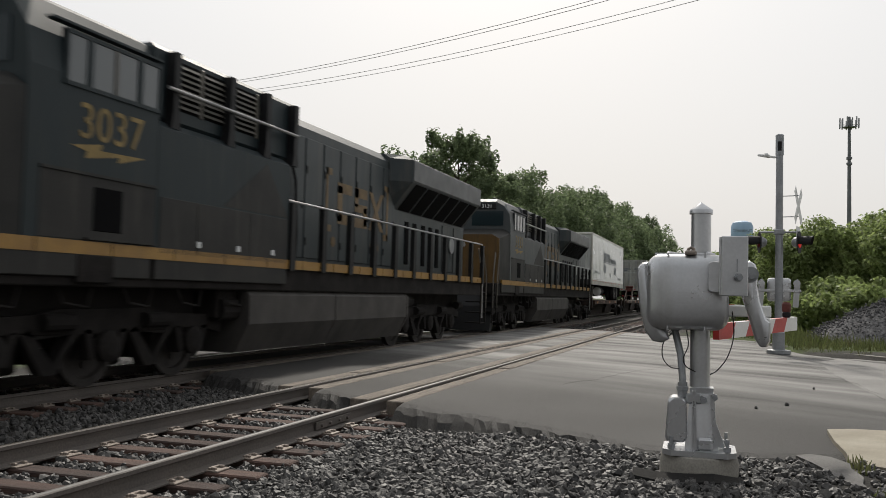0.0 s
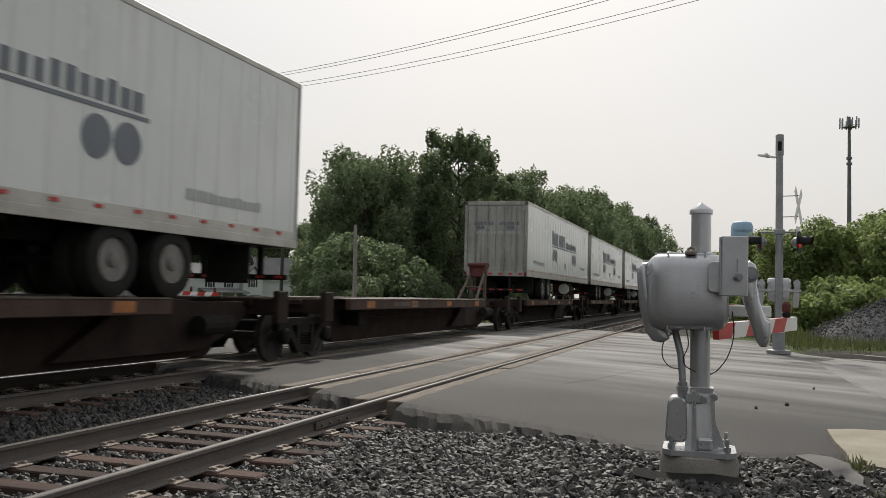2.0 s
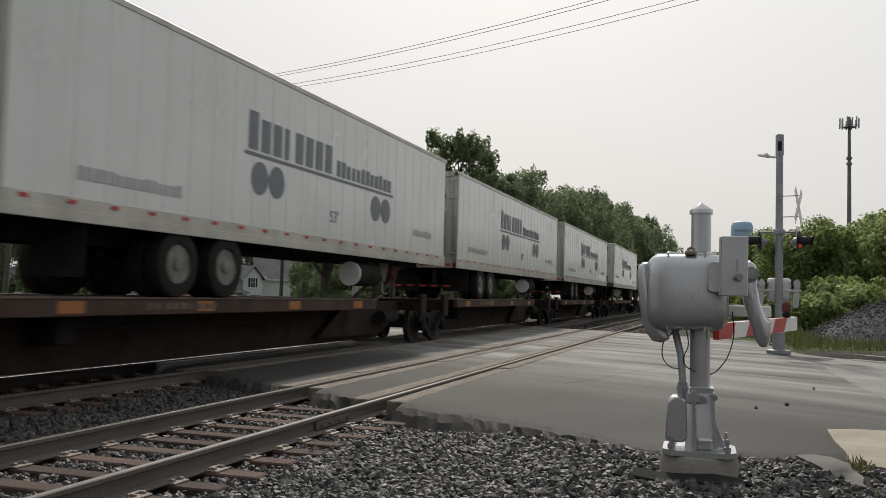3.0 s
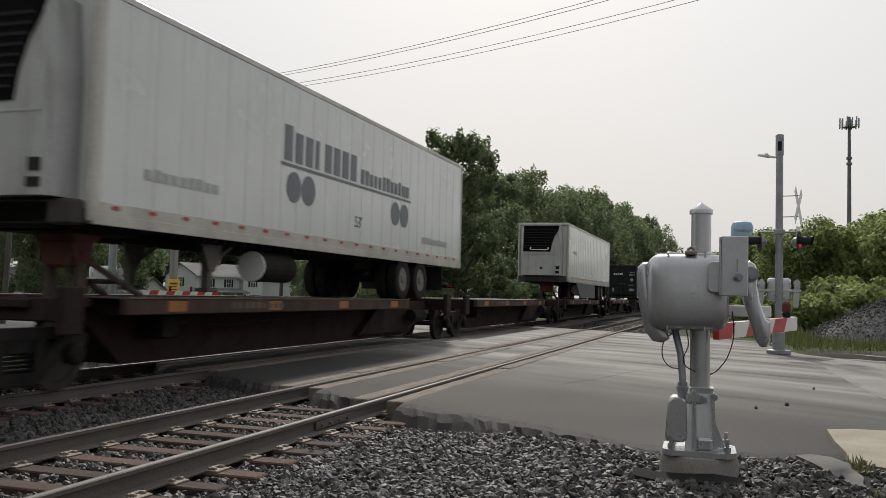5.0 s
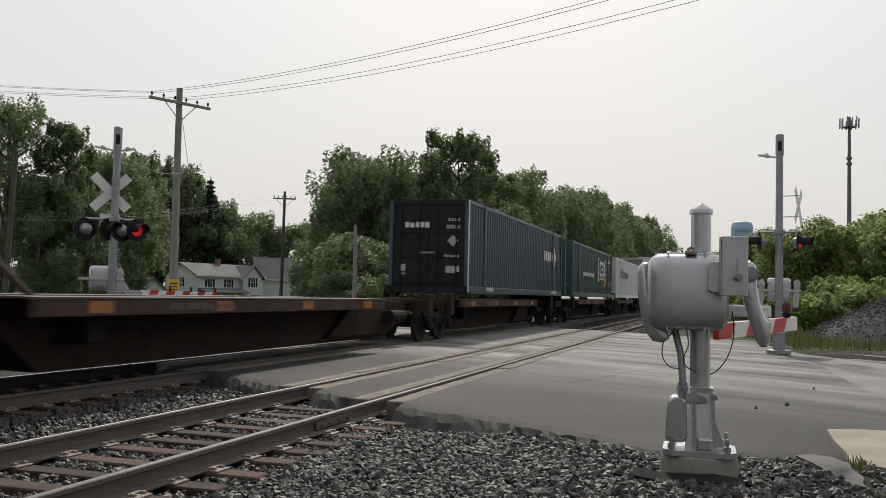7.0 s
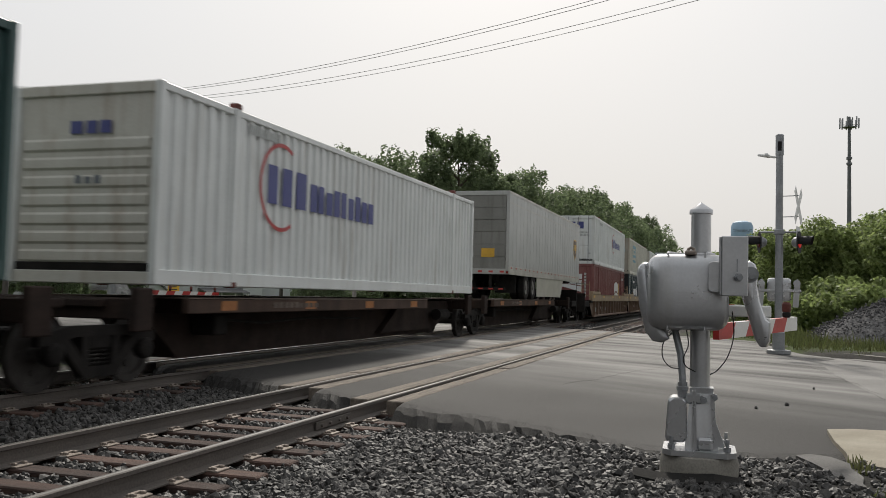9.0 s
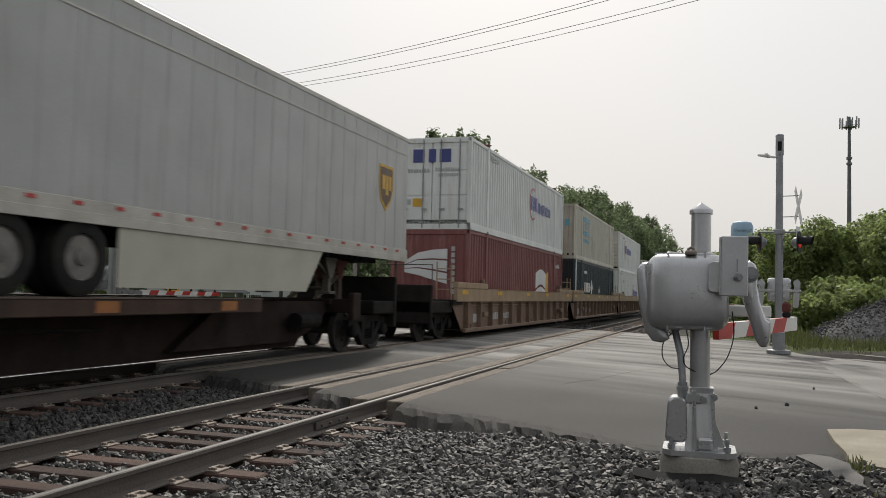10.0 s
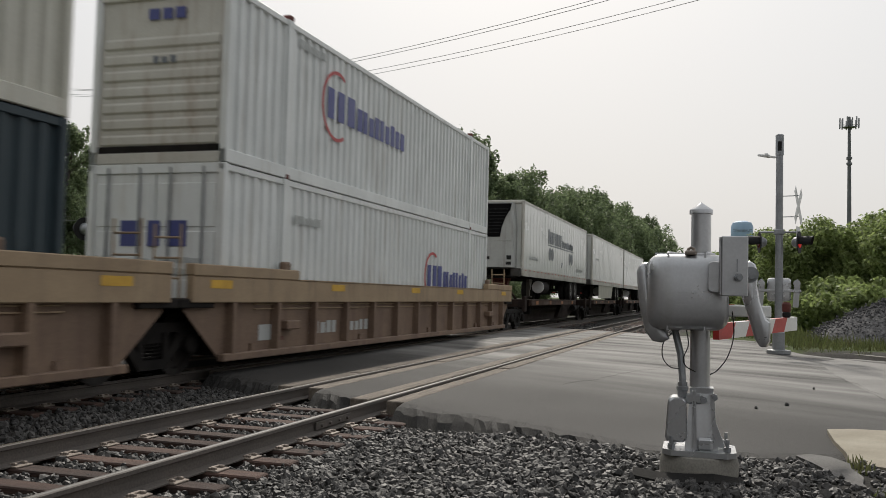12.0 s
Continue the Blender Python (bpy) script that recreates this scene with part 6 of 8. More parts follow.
c = container(BOX_GREEN, BOX_GREEN)
g = [(9.6, 9.8, 0.95, 2.45), (9.6, 10.0, 2.3, 2.45), (9.6, 10.0, 0.95, 1.1), (10.3, 10.5, 1.35, 2.2), (10.3, 10.9, 2.0, 2.25), (10.3, 10.9, 1.3, 1.5), (11.1, 11.7, 2.0, 2.25), (11.1, 11.7, 1.68, 1.86), (11.1, 11.7, 1.3, 1.5), (13.1, 13.28, 0.95, 2.45), (12.88, 13.28, 2.3, 2.45), (12.88, 13.28, 0.95, 1.1)]
bars("emblem", g, -1.268, INK_WHITE, c)
s = Shape()
for a, b in (((11.95, 1.3), (12.7, 2.25)), ((11.95, 2.25), (12.7, 1.3))):
    s.prism([(a[0] - 0.13, a[1]), (a[0] + 0.13, a[1]), (b[0] + 0.13, b[1]), (b[0] - 0.13, b[1])], -1.274 - 0.001 * (a[1] > 2), -1.268)
part("emblem_cross", s, INK_WHITE, c)
discs("emblem_dot", [(12.35, 0.82), (12.75, 0.82)], 0.17, -1.268, GOLD, c)
bars("emblem_bar", [(10.2, 12.6, 1.08, 1.22)], -1.268, GOLD, c)
bars("word_mark", word(3.6, 7.8, 1.3, 0.22, 12, 3), -1.268, INK_WHITE, c)
bars("unit_mark", word(14.3, 15.1, 2.35, 0.17, 5, 3), -1.268, INK_WHITE, c)
bars("notice", [(14.55, 14.75, 0.75, 0.98), (15.55, 15.75, 0.68, 0.9)], -1.268, INK_GREY, c)
tagged(c, "dark green corrugated container with a large white and yellow emblem")
MOVERS.append((c, 233.85, 1.35))

c = container(BOX_WHITE, END_WHITE, door_end=False)
logistics_marks(c, 3.65, 1.8, 1.1, 2.28, False)
tagged(c, "white corrugated container with a red ring and blue lettering")
MOVERS.append((c, 252.65, 1.35))

c = container(BOX_RED, BOX_RED, door_end=False, upright_ribs=True)
def wave_band(x0, x1, low, high, rise, n=14):
    """The outline of a wavy flag band."""
    xs = [x0 + (x1 - x0) * i / n for i in range(n + 1)]
    bend = lambda x: rise * math.sin((x - x0) / (x1 - x0) * 4.2 - 0.6)
    return [(x, low + bend(x)) for x in xs] + [(x, high + bend(x)) for x in reversed(xs)]


for low, high in ((1.28, 1.92), (0.55, 1.18)):
    part("flag_field", Shape().prism(wave_band(10.1, 12.2, low, high, 0.12), -1.275, -1.268), INK_WHITE, c, "white field of a flag emblem")
part("flag_edge", Shape().prism([(12.2, 0.45), (12.75, 0.45), (12.75, 1.98), (12.2, 1.86)], -1.275, -1.268), GOLD, c)
# the same emblem on the end wall: a flag between two bowed edges, in three bands
for a, b in ((0.0, 0.30), (0.35, 0.66), (0.71, 1.0)):
    low_ = [(0.84, 1.55), (0.4, 1.47), (-0.1, 1.33), (-0.57, 1.2)]
    high_ = [(0.84, 1.9), (0.4, 2.17), (-0.1, 2.27), (-0.57, 2.3)]
    band = [(p[0], p[1] + (q[1] - p[1]) * a) for p, q in zip(low_, high_)] + [(p[0], p[1] + (q[1] - p[1]) * b) for p, q in reversed(list(zip(low_, high_)))]
    part("flag_field", Shape().prism(band, 0.018, 0.028, "x"), INK_WHITE, c)
end_bars("flag_edge", [(-0.1, 0.25, 0.95, 1.15)], 0.028, GOLD, c)
end_bars("vertical_mark", [(-0.82, -0.70, 0.9 + k * 0.19, 1.04 + k * 0.19) for k in range(8)], 0.028, INK_GREY, c)
bars("unit_mark", word(14.5, 15.5, 2.3, 0.17, 7, 3), -1.268, INK_GREY, c)
tagged(c, "maroon corrugated container with a white and yellow flag emblem")
MOVERS.append((c, 295.33, 0.43))
c = container(BOX_WHITE, BOX_WHITE)
logistics_marks(c, 9.35, 1.75, 0.92, 2.12, True)
tagged(c, "white corrugated container with blue lettering stacked on a maroon one")
MOVERS.append((c, 295.33, 3.335))

c = container(BOX_TEAL, BOX_BLACK, door_end=False, upright_ribs=True)
bars("word_mark", word(3.3, 5.4, 1.45, 0.55, 4, 1), -1.268, INK_WHITE, c)
part("diamond_mark", Shape().prism([(5.55, 1.45), (6.0, 1.95), (6.45, 1.45), (6.0, 0.95)], -1.274, -1.268), INK_WHITE, c)
part("diamond_mark", Shape().prism([(9.0, 1.3), (9.22, 1.6), (9.44, 1.3), (9.22, 1.0)], -1.274, -1.268), INK_WHITE, c)
bars("white_post", [(0.0, 0.28, 0.05, 2.88)], -1.302, BOX_WHITE, c)
end_bars("vertical_mark", [(0.55, 0.75, 0.5 + k * 0.3, 0.68 + k * 0.3) for k in range(6)], 0.028, INK_GREY, c)
bars("unit_mark", word(3.2, 4.2, 2.3, 0.16, 8, 4), -1.268, INK_WHITE, c)
tagged(c, "dark blue corrugated container with white lettering under another")
MOVERS.append((c, 315.4, 0.43))
c = container(BOX_CREAM, BOX_END, door_end=False, upright_ribs=True)
bars("emblem", [(2.5, 2.72, 1.5, 2.4), (2.5, 3.25, 2.2, 2.45), (2.5, 3.25, 1.45, 1.68), (3.4, 4.15, 2.2, 2.45), (3.4, 4.15, 1.86, 2.05), (3.4, 4.15, 1.45, 1.68), (4.3, 5.0, 2.2, 2.45), (4.55, 4.8, 1.7, 2.2), (4.3, 5.0, 1.45, 1.68)], -1.268, INK_CYAN, c)
bars("word_mark", word(2.6, 5.0, 1.15, 0.22, 9, 2), -1.268, INK_CYAN, c)
end_bars("word_mark", word(-0.9, -0.1, 1.95, 0.4, 3, 5), 0.028, INK_CYAN, c)
tagged(c, "cream corrugated container with teal lettering and rust streaks on a stack")
MOVERS.append((c, 315.4, 3.335))

c = container(BOX_WHITE, BOX_WHITE)
logistics_marks(c, 10.6, 1.35, 0.92, 1.55, True)
tagged(c, "white corrugated container with blue lettering under another")
MOVERS.append((c, 335.05, 0.43))
c = container(BOX_WHITE, END_WHITE, door_end=False)
logistics_marks(c, 4.2, 1.75, 1.0, 2.5, False)
tagged(c, "white corrugated container with a rust-stained ribbed end on a stack")
MOVERS.append((c, 335.05, 3.335))


def well_car(n, lead, trail):
    """A double-stack well: deep ribbed sides with a top chord, raised ends, floor beams and trucks."""
    W = thing("well_car", "tan double-stack well car with ribbed sides and yellow reflectors", "rail car", group="well cars of the train")
    for side in (-1, 1):
        y0, y1 = sorted((side * 1.31, side * 1.29))
        s = Shape().prism([(0.1, 1.12), (0.1, 0.97), (1.05, 0.24), (n - 1.05, 0.24), (n - 0.1, 0.97), (n - 0.1, 1.12)], y0, y1)
        part("side_sheet", s, WELL, W)
        y0, y1 = sorted((side * 1.46, side * 1.33))
        part("top_chord", Shape().box(0.1, n - 0.1, y0, y1, 1.10, 1.50, 0.015), WELL_TOP, W, "tan top chord")
        part("bottom_chord", Shape().box(1.0, n - 1.0, y0, y1, 0.18, 0.30, 0.015), WELL, W)
        y2, y3 = sorted((side * 1.475, side * 1.30))
        s = Shape().box(0.1, 3.45, y2, y3, 1.50, 1.68, 0.015).box(n - 3.45, n - 0.1, y2, y3, 1.50, 1.68, 0.015)
        s.box(3.45, n - 3.45, y2, y3, 1.498, 1.515)
        # Far-side cap gets the darker tan, standing in for shade on its inner face.
        part("chord_cap", s, WELL_TOP if side < 0 else WELL, W)
        if side < 0:
            for x in (0.55, n * 0.24, n * 0.47, n * 0.66, n - 1.6):
                part("reflector", Shape().box(x, x + 0.62, -1.466, -1.458, 1.32, 1.45), GOLD, W, "yellow reflector panel")
            part("car_mark", bars_well(n), INK_GREY, W)
        for k in range(13):
            x = 1.25 + k * (n - 2.6) / 12
            part("rib", Shape().prism([(x, 0.28), (x + 0.10, 0.28), (x + 0.10, 1.12), (x, 1.12)], *sorted((side * 1.31, side * 1.455))), WELL, W)
        for x in (3.0, n - 3.3):
            part("side_bracket", Shape().box(x, x + 0.5, *sorted((side * 1.31, side * 1.50)), 0.62, 0.78, 0.02), WELL, W)
            part("guide_post", Shape().box(x - 0.1, x + 0.14, *sorted((side * 1.33, side * 1.46)), 1.5, 1.82, 0.03), WELL, W)
        for z in (0.98, 1.06):
            part("side_rail", Shape().box(2.1, n - 2.1, *sorted((side * 1.31, side * 1.35)), z, z + 0.022, 0.005), WELL_TOP, W)
    s = Shape()
    for k in range(8):
        x = 2.0 + k * (n - 4.2) / 7
        s.box(x, x + 0.25, -1.35, 1.35, 0.2, 0.42)
    part("floor_beam", s, WELL, W)
    for x0, x1 in ((-0.15, 0.75), (n - 0.75, n + 0.15)):
        # End platforms coloured near black so the gap between cars reads as shaded.
        e = part("end_platform", Shape().box(x0, x1, -1.42, 1.42, 1.02, 1.16, 0.015).box(x0 + 0.3, x1 - 0.3, -0.5, 0.5, 0.7, 1.05, 0.02), UNDER, W)
        s = Shape()
        for y in (-1.30, -0.85):
            s.tube((x0 + 0.12, y, 1.15), (x0 + 0.12, y, 2.25), 0.02, n=6)
        for z in (1.45, 1.75, 2.05):
            s.tube((x0 + 0.12, -1.30, z), (x0 + 0.12, -0.85, z), 0.016, n=6)
        part("ladder", s, WELL_TOP, e)
    for x in (1.12, n - 1.2):
        part("end_sheet", Shape().prism([(x - 0.35, 1.04), (x - 0.31, 1.04), (x + 0.04, 0.26), (x, 0.26)], -1.28, 1.28), UNDER, W)
    if lead < -0.4:
        part("bulkhead", Shape().box(-1.9, 0.1, -1.30, 1.30, 0.78, 1.12, 0.03).box(-1.9, -1.75, -1.32, 1.32, 0.5, 1.55, 0.02), UNDER, W)
        part("hand_rail", Shape().path([(-1.8, -1.3, 0.6), (-1.8, -1.3, 2.1), (-1.8, 0.2, 2.1), (-1.8, 0.2, 1.1)], 0.02, 6).path([(-1.8, -1.3, 1.5), (-1.8, 0.2, 1.5)], 0.02, 6), LOUVRE, W)
    freight_truck(W, lead)
    if trail:
        freight_truck(W, n + 0.6)
        part("coupler", Shape().box(n, n + 2.0, -0.15, 0.15, 0.75, 1.0, 0.04), UNDER, W)
    return W


def bars_well(n):
    s = Shape()
    for q in word(4.2, 5.5, 0.62, 0.24, 5, 2) + word(5.9, 7.4, 0.62, 0.22, 6, 3) + [(2.3, 2.9, 0.45, 0.72)]:
        s.box(q[0], q[1], -1.3165, -1.3095, q[2], q[3])
    return s


for start, n_, lead, trail in ((293.55, 19.95, -0.45, False), (313.85, 19.8, -0.25, False), (333.97, 20.3, -0.25, True)):
    MOVERS.append((well_car(n_, lead, trail), start))
# ---------------------------------------------------------------- crossing signals
def rounded(x0, x1, z0, z1, r, y, n=5):
    """A rounded rectangle at depth y, as points."""
    pts = []
    for cx, cz, a0 in ((x1 - r, z1 - r, 0), (x0 + r, z1 - r, 90), (x0 + r, z0 + r, 180), (x1 - r, z0 + r, 270)):
        for k in range(n + 1):
            a = radians(a0 + 90 * k / n)
            pts.append((cx + r * math.cos(a), y, cz + r * math.sin(a)))
    return pts


def striped_arm(thing_, p0, p1, h0, h1, thick=0.05, stripes=6, lamps=(), first_red=True, slant=0.10):
    """A gate arm with slanted red and white bands, each a piece, and small red lamps on top."""
    p0, p1 = Vector(p0), Vector(p1)
    d = (p1 - p0)
    side = Vector((-d.y, d.x, 0)).normalized() * thick / 2
    for k in range(stripes):
        a, b = k / stripes, (k + 1) / stripes
        s = Shape()
        v = []
        for u in (a, b):
            for top in (0, 1):
                w = u if 0 < u < 1 else u
                shift = (slant if top else -slant) * 0.5 * (0 < u < 1)
                c = p0 + d * w + d.normalized() * shift
                h = h0 + (h1 - h0) * u
                for sgn in (-1, 1):
                    v.append(tuple(c + side * sgn + Vector((0, 0, h * (0.5 if top else -0.5)))))
        s.add(v, [(0, 1, 3, 2), (4, 6, 7, 5), (0, 4, 5, 1), (2, 3, 7, 6), (0, 2, 6, 4), (1, 5, 7, 3)])
        part("arm_band", s, RED if (k % 2 == 0) == first_red else WHITE, thing_)
    for u in lamps:
        c = p0 + d * u + Vector((0, 0, (h0 + (h1 - h0) * u) / 2))
        l = part("arm_lamp", Shape().box(c.x - 0.035, c.x + 0.035, c.y - 0.04, c.y + 0.04, c.z, c.z + 0.05, 0.01), BLACK, thing_)
        part("lamp_lens", Shape().lathe([(0.035, 0.0), (0.04, 0.02), (0.04, 0.07), (0.028, 0.09)], (c.x, c.y, c.z + 0.05), "z", 12), HITCH, l, "red lamp lens")


def flasher(mast, x, z, way, lit, name="flasher", r=0.29, turn=0):
    """One crossing light: round black background, hooded red lens, silver back; way: +1 looks away along y, -1 towards the viewer's side."""
    m = pose(x, 0.0, z, 0, 0, turn)
    f = part(name, Shape().lathe([(r, 0.0), (r, 0.012)], (0, 0, 0), "y", 28).moved(m), BLACK, mast, "round black signal background")
    part("lens", Shape().lathe([(0.04, -0.035 * 1), (0.10, -0.03), (0.148, -0.012), (0.15, 0.0)], (0, 0, 0), "y", 24).moved(m), LENS_LIT if lit else LENS_DARK, f, "red signal lens", True)
    hood = Shape()
    v, fc, n = [], [], 14
    for i in range(n + 1):
        a = radians(-20 + 220 * i / n)
        for d, rr in ((0.0, 0.165), (-0.30 - 0.05 * math.sin(a), 0.165), (-0.30 - 0.05 * math.sin(a), 0.157), (0.0, 0.157)):
            v.append((rr * math.cos(a), d, rr * math.sin(a)))
    for i in range(n):
        k = 4 * i
        fc += [(k + j, k + (j + 1) % 4, k + 4 + (j + 1) % 4, k + 4 + j) for j in range(4)]
    part("hood", hood.add(v, fc).moved(m), BLACK, f)
    part("lamp_housing", Shape().lathe([(0.155, 0.012), (0.15, 0.06), (0.12, 0.14), (0.07, 0.19), (0.02, 0.2)], (0, 0, 0), "y", 22).moved(m), GALV, f, "grey lamp housing", True)
    return f


def gate_case(parent, x0, x1, y0, y1, z0, z1, r=0.07):
    depth = y1 - y0
    secs = []
    for t in (0, 0.02, 0.05, 0.10, 0.17, 0.26, 0.74, 0.83, 0.90, 0.95, 0.98, 1):
        u = max(0.0, 1 - min(t, 1 - t) / 0.26)
        q = 0.10 * (1 - math.sqrt(max(0.0, 1 - u ** 2.6)))
        secs.append(rounded(x0 + q, x1 - q, z0 + q, z1 - q, r + 0.035, y0 + depth * t))
    return part("mechanism_case", Shape().loft(secs), SILVER, parent, "silver-painted cast mechanism case", True)


def shrunk(outline, d, y):
    """An (x, z) outline drawn in by d on all sides, at depth y."""
    n, out = len(outline), []
    area = sum(outline[i][0] * outline[(i + 1) % n][1] - outline[(i + 1) % n][0] * outline[i][1] for i in range(n))
    for i in range(n):
        t = (Vector(outline[(i + 1) % n]) - Vector(outline[i - 1])).normalized()
        side = Vector((-t.y, t.x)) * (d if area > 0 else -d)
        out.append((outline[i][0] + side.x, y, outline[i][1] + side.y))
    return out


def near_gate():
    G = thing("crossing_gate", "silver crossing gate mechanism with lowered red and white striped arm", "crossing gate", pose(7.1, 0.20, 0.0, 0, 0, -88.4), group="crossing gates")
    post = part("post", Shape().lathe([(0.074, 0.20), (0.074, 1.985), (0.088, 1.985), (0.088, 2.015), (0.085, 2.02), (0.0, 2.078)], (0.0, 0.02, 0), "z", 28), SILVER, G, "silver steel post with a pointed cap", True)
    case = gate_case(G, -0.395, 0.205, -0.28, 0.22, 1.095, 1.665)
    s = Shape()
    for x in (-0.235, 0.03):
        s.loft([rounded(x - 0.006 + q, x + 0.006 + q, 1.09, 1.67, 0.005, -0.25) for q in (0,)] + [rounded(x - 0.006, x + 0.006, 1.09, 1.67, 0.005, 0.20)])
    part("case_rib", s, SILVER, case)
    s = Shape().box(-0.34, 0.10, -0.14, -0.10, 1.66, 1.675, 0.004)
    s.path([(-0.24, -0.2, 1.66), (-0.24, -0.05, 1.685), (-0.18, 0.1, 1.68)], 0.01, 6).path([(0.03, -0.2, 1.66), (0.05, -0.05, 1.685), (0.1, 0.1, 1.68)], 0.01, 6)
    part("cover_seam", s, SILVER, case)
    latch = Shape().box(-0.115, -0.03, -0.26, -0.16, 1.655, 1.69, 0.01).path([(-0.09, -0.22, 1.68), (-0.09, -0.22, 1.70), (-0.07, -0.22, 1.712), (-0.05, -0.22, 1.70), (-0.05, -0.22, 1.68)], 0.012, 8)
    part("latch", latch, PLATE, case, "worn brassy padlock latch")
    s = Shape()
    for k in range(5):
        s.box(-0.18, -0.03 - 0.02 * (k % 2), -0.2825, -0.279, 1.37 - k * 0.022, 1.378 - k * 0.022)
    part("cast_lettering", s, SILVER, case)
    box = part("shaft_box", Shape().loft([rounded(0.055, 0.20, 1.385, 1.60, 0.03, -0.36), rounded(0.05, 0.205, 1.38, 1.605, 0.03, -0.34), rounded(0.05, 0.205, 1.38, 1.605, 0.03, -0.28)]), SILVER, case, "", True)
    plate = part("counterweight_plate", Shape().box(0.0, 0.185, -0.02, 0.02, -0.215, 0.215, 0.006).box(-0.012, 0.0, -0.012, 0.02, -0.21, 0.21, 0.004).moved(pose(0.140, -0.42, 1.57, 0, 0, 8)), SILVER, G, "flat silver counterweight plate")
    bolt = Shape().lathe([(0.032, -0.035), (0.032, -0.02)], (0.115, 0, -0.08), "y", 6).lathe([(0.02, -0.09), (0.02, -0.02)], (0.115, 0, -0.08), "y", 12).lathe([(0.028, -0.072), (0.028, -0.05)], (0.115, 0, -0.08), "y", 6).box(0.104, 0.112, -0.024, -0.018, -0.04, 0.05)
    part("bolt", bolt.moved(pose(0.140, -0.42, 1.57, 0, 0, 8)), GALV, plate)
    right = [(0.285, 1.55), (0.31, 1.605), (0.35, 1.625), (0.39, 1.60), (0.41, 1.54), (0.405, 1.44), (0.425, 1.32), (0.47, 1.19), (0.50, 1.165), (0.50, 1.03), (0.475, 0.985), (0.43, 0.985), (0.395, 1.04), (0.36, 1.16), (0.32, 1.29), (0.285, 1.40)]
    a = part("arm_support", Shape().loft([shrunk(right, 0.030, -0.125), shrunk(right, 0.012, -0.118), shrunk(right, 0.0, -0.10), shrunk(right, 0.0, 0.0), shrunk(right, 0.02, 0.02)]), SILVER, G, "curved silver arm support", True)
    part("pivot", Shape().lathe([(0.06, -0.13), (0.06, -0.09)], (0.355, 0, 1.52), "y", 20).lathe([(0.03, -0.17), (0.03, -0.12)], (0.365, 0, 1.515), "y", 6), GALV, a)
    left = [(-0.475, 1.52), (-0.46, 1.575), (-0.43, 1.60), (-0.385, 1.60), (-0.37, 1.4), (-0.345, 1.16), (-0.24, 1.07), (-0.225, 1.02), (-0.28, 0.99), (-0.35, 1.0), (-0.41, 1.08), (-0.455, 1.28)]
    part("arm_support", Shape().loft([shrunk(left, 0.030, -0.125), shrunk(left, 0.012, -0.118), shrunk(left, 0.0, -0.10), shrunk(left, 0.0, 0.0), shrunk(left, 0.02, 0.02)]), SILVER, G, "curved silver arm support", True)
    part("arm_bracket", Shape().box(0.19, 0.52, 0.10, 0.16, 1.20, 1.29, 0.01).box(0.40, 0.50, -0.02, 0.14, 1.06, 1.2, 0.01), WHITE, G, "pale arm bracket")
    striped_arm(G, (0.12, 0.30, 1.075), (0.845, 1.80, 1.125), 0.128, 0.125, 0.05, 6, (0.88,), True, 0.08)
    # base
    s = Shape().loft([[(x * w + 0.01, y * w, z) for x, y in ((-0.115, -0.13), (0.13, -0.13), (0.13, 0.13), (-0.115, 0.13))] for z, w in ((0.205, 1.0), (0.30, 0.93), (0.62, 0.68), (0.66, 0.70))])
    casting = part("base_casting", s, SILVER, G, "flared cast base clamped with bolts")
    s = Shape()
    s.prism([(-0.052, 0.22), (-0.040, 0.22), (-0.044, 0.64), (-0.056, 0.64)], -0.165, -0.08)
    s.prism([(-0.030, 0.22), (-0.016, 0.22), (-0.026, 0.64), (-0.038, 0.64)], -0.165, -0.08)
    s.prism([(0.10, 0.22), (0.135, 0.22), (0.10, 0.62), (0.075, 0.62)], -0.15, -0.07)
    s.box(-0.02, 0.10, -0.175, -0.12, 0.20, 0.30, 0.02)
    s.box(-0.10, 0.02, -0.13, -0.08, 0.54, 0.62, 0.015)
    s.prism([(0.085, 0.22), (0.19, 0.22), (0.12, 0.40), (0.105, 0.62), (0.075, 0.62)], -0.06, 0.06)
    part("base_web", s, SILVER, casting)
    for x, z in ((0.03, 0.575), (0.105, 0.60)):
        part("clamp_bolt", Shape().tube((x, -0.16, z), (x, -0.02, z), 0.017, n=8).tube((x, -0.15, z), (x, -0.12, z), 0.028, n=6), GALV, casting)
    for x, y in ((-0.20, -0.18), (0.20, -0.18), (0.20, 0.18), (-0.20, 0.18)):
        part("anchor_bolt", Shape().tube((x, y, 0.2), (x, y, 0.30), 0.014, n=8).tube((x, y, 0.21), (x, y, 0.245), 0.028, n=6), GALV, casting)
    part("base_plate", Shape().loft([[(x * 0.265, y * 0.24, z) for x, y in ((-1, -0.7), (-0.75, -1), (0.75, -1), (1, -0.7), (1, 0.7), (0.75, 1), (-0.75, 1), (-1, 0.7))] for z in (0.165, 0.205)]), SILVER, G)
    def taper(pts):
        return [(x + (0.59 - z) * 0.06 * (-1 if x < -0.165 else 0.3), y, z) for x, y, z in pts]
    jb = part("junction_box", Shape().loft([taper(rounded(-0.215, -0.10, 0.27, 0.575, 0.04, -0.18)), taper(rounded(-0.228, -0.095, 0.255, 0.588, 0.04, -0.165)), taper(rounded(-0.228, -0.095, 0.255, 0.588, 0.04, 0.05))]), SILVER, G, "silver junction box", True)
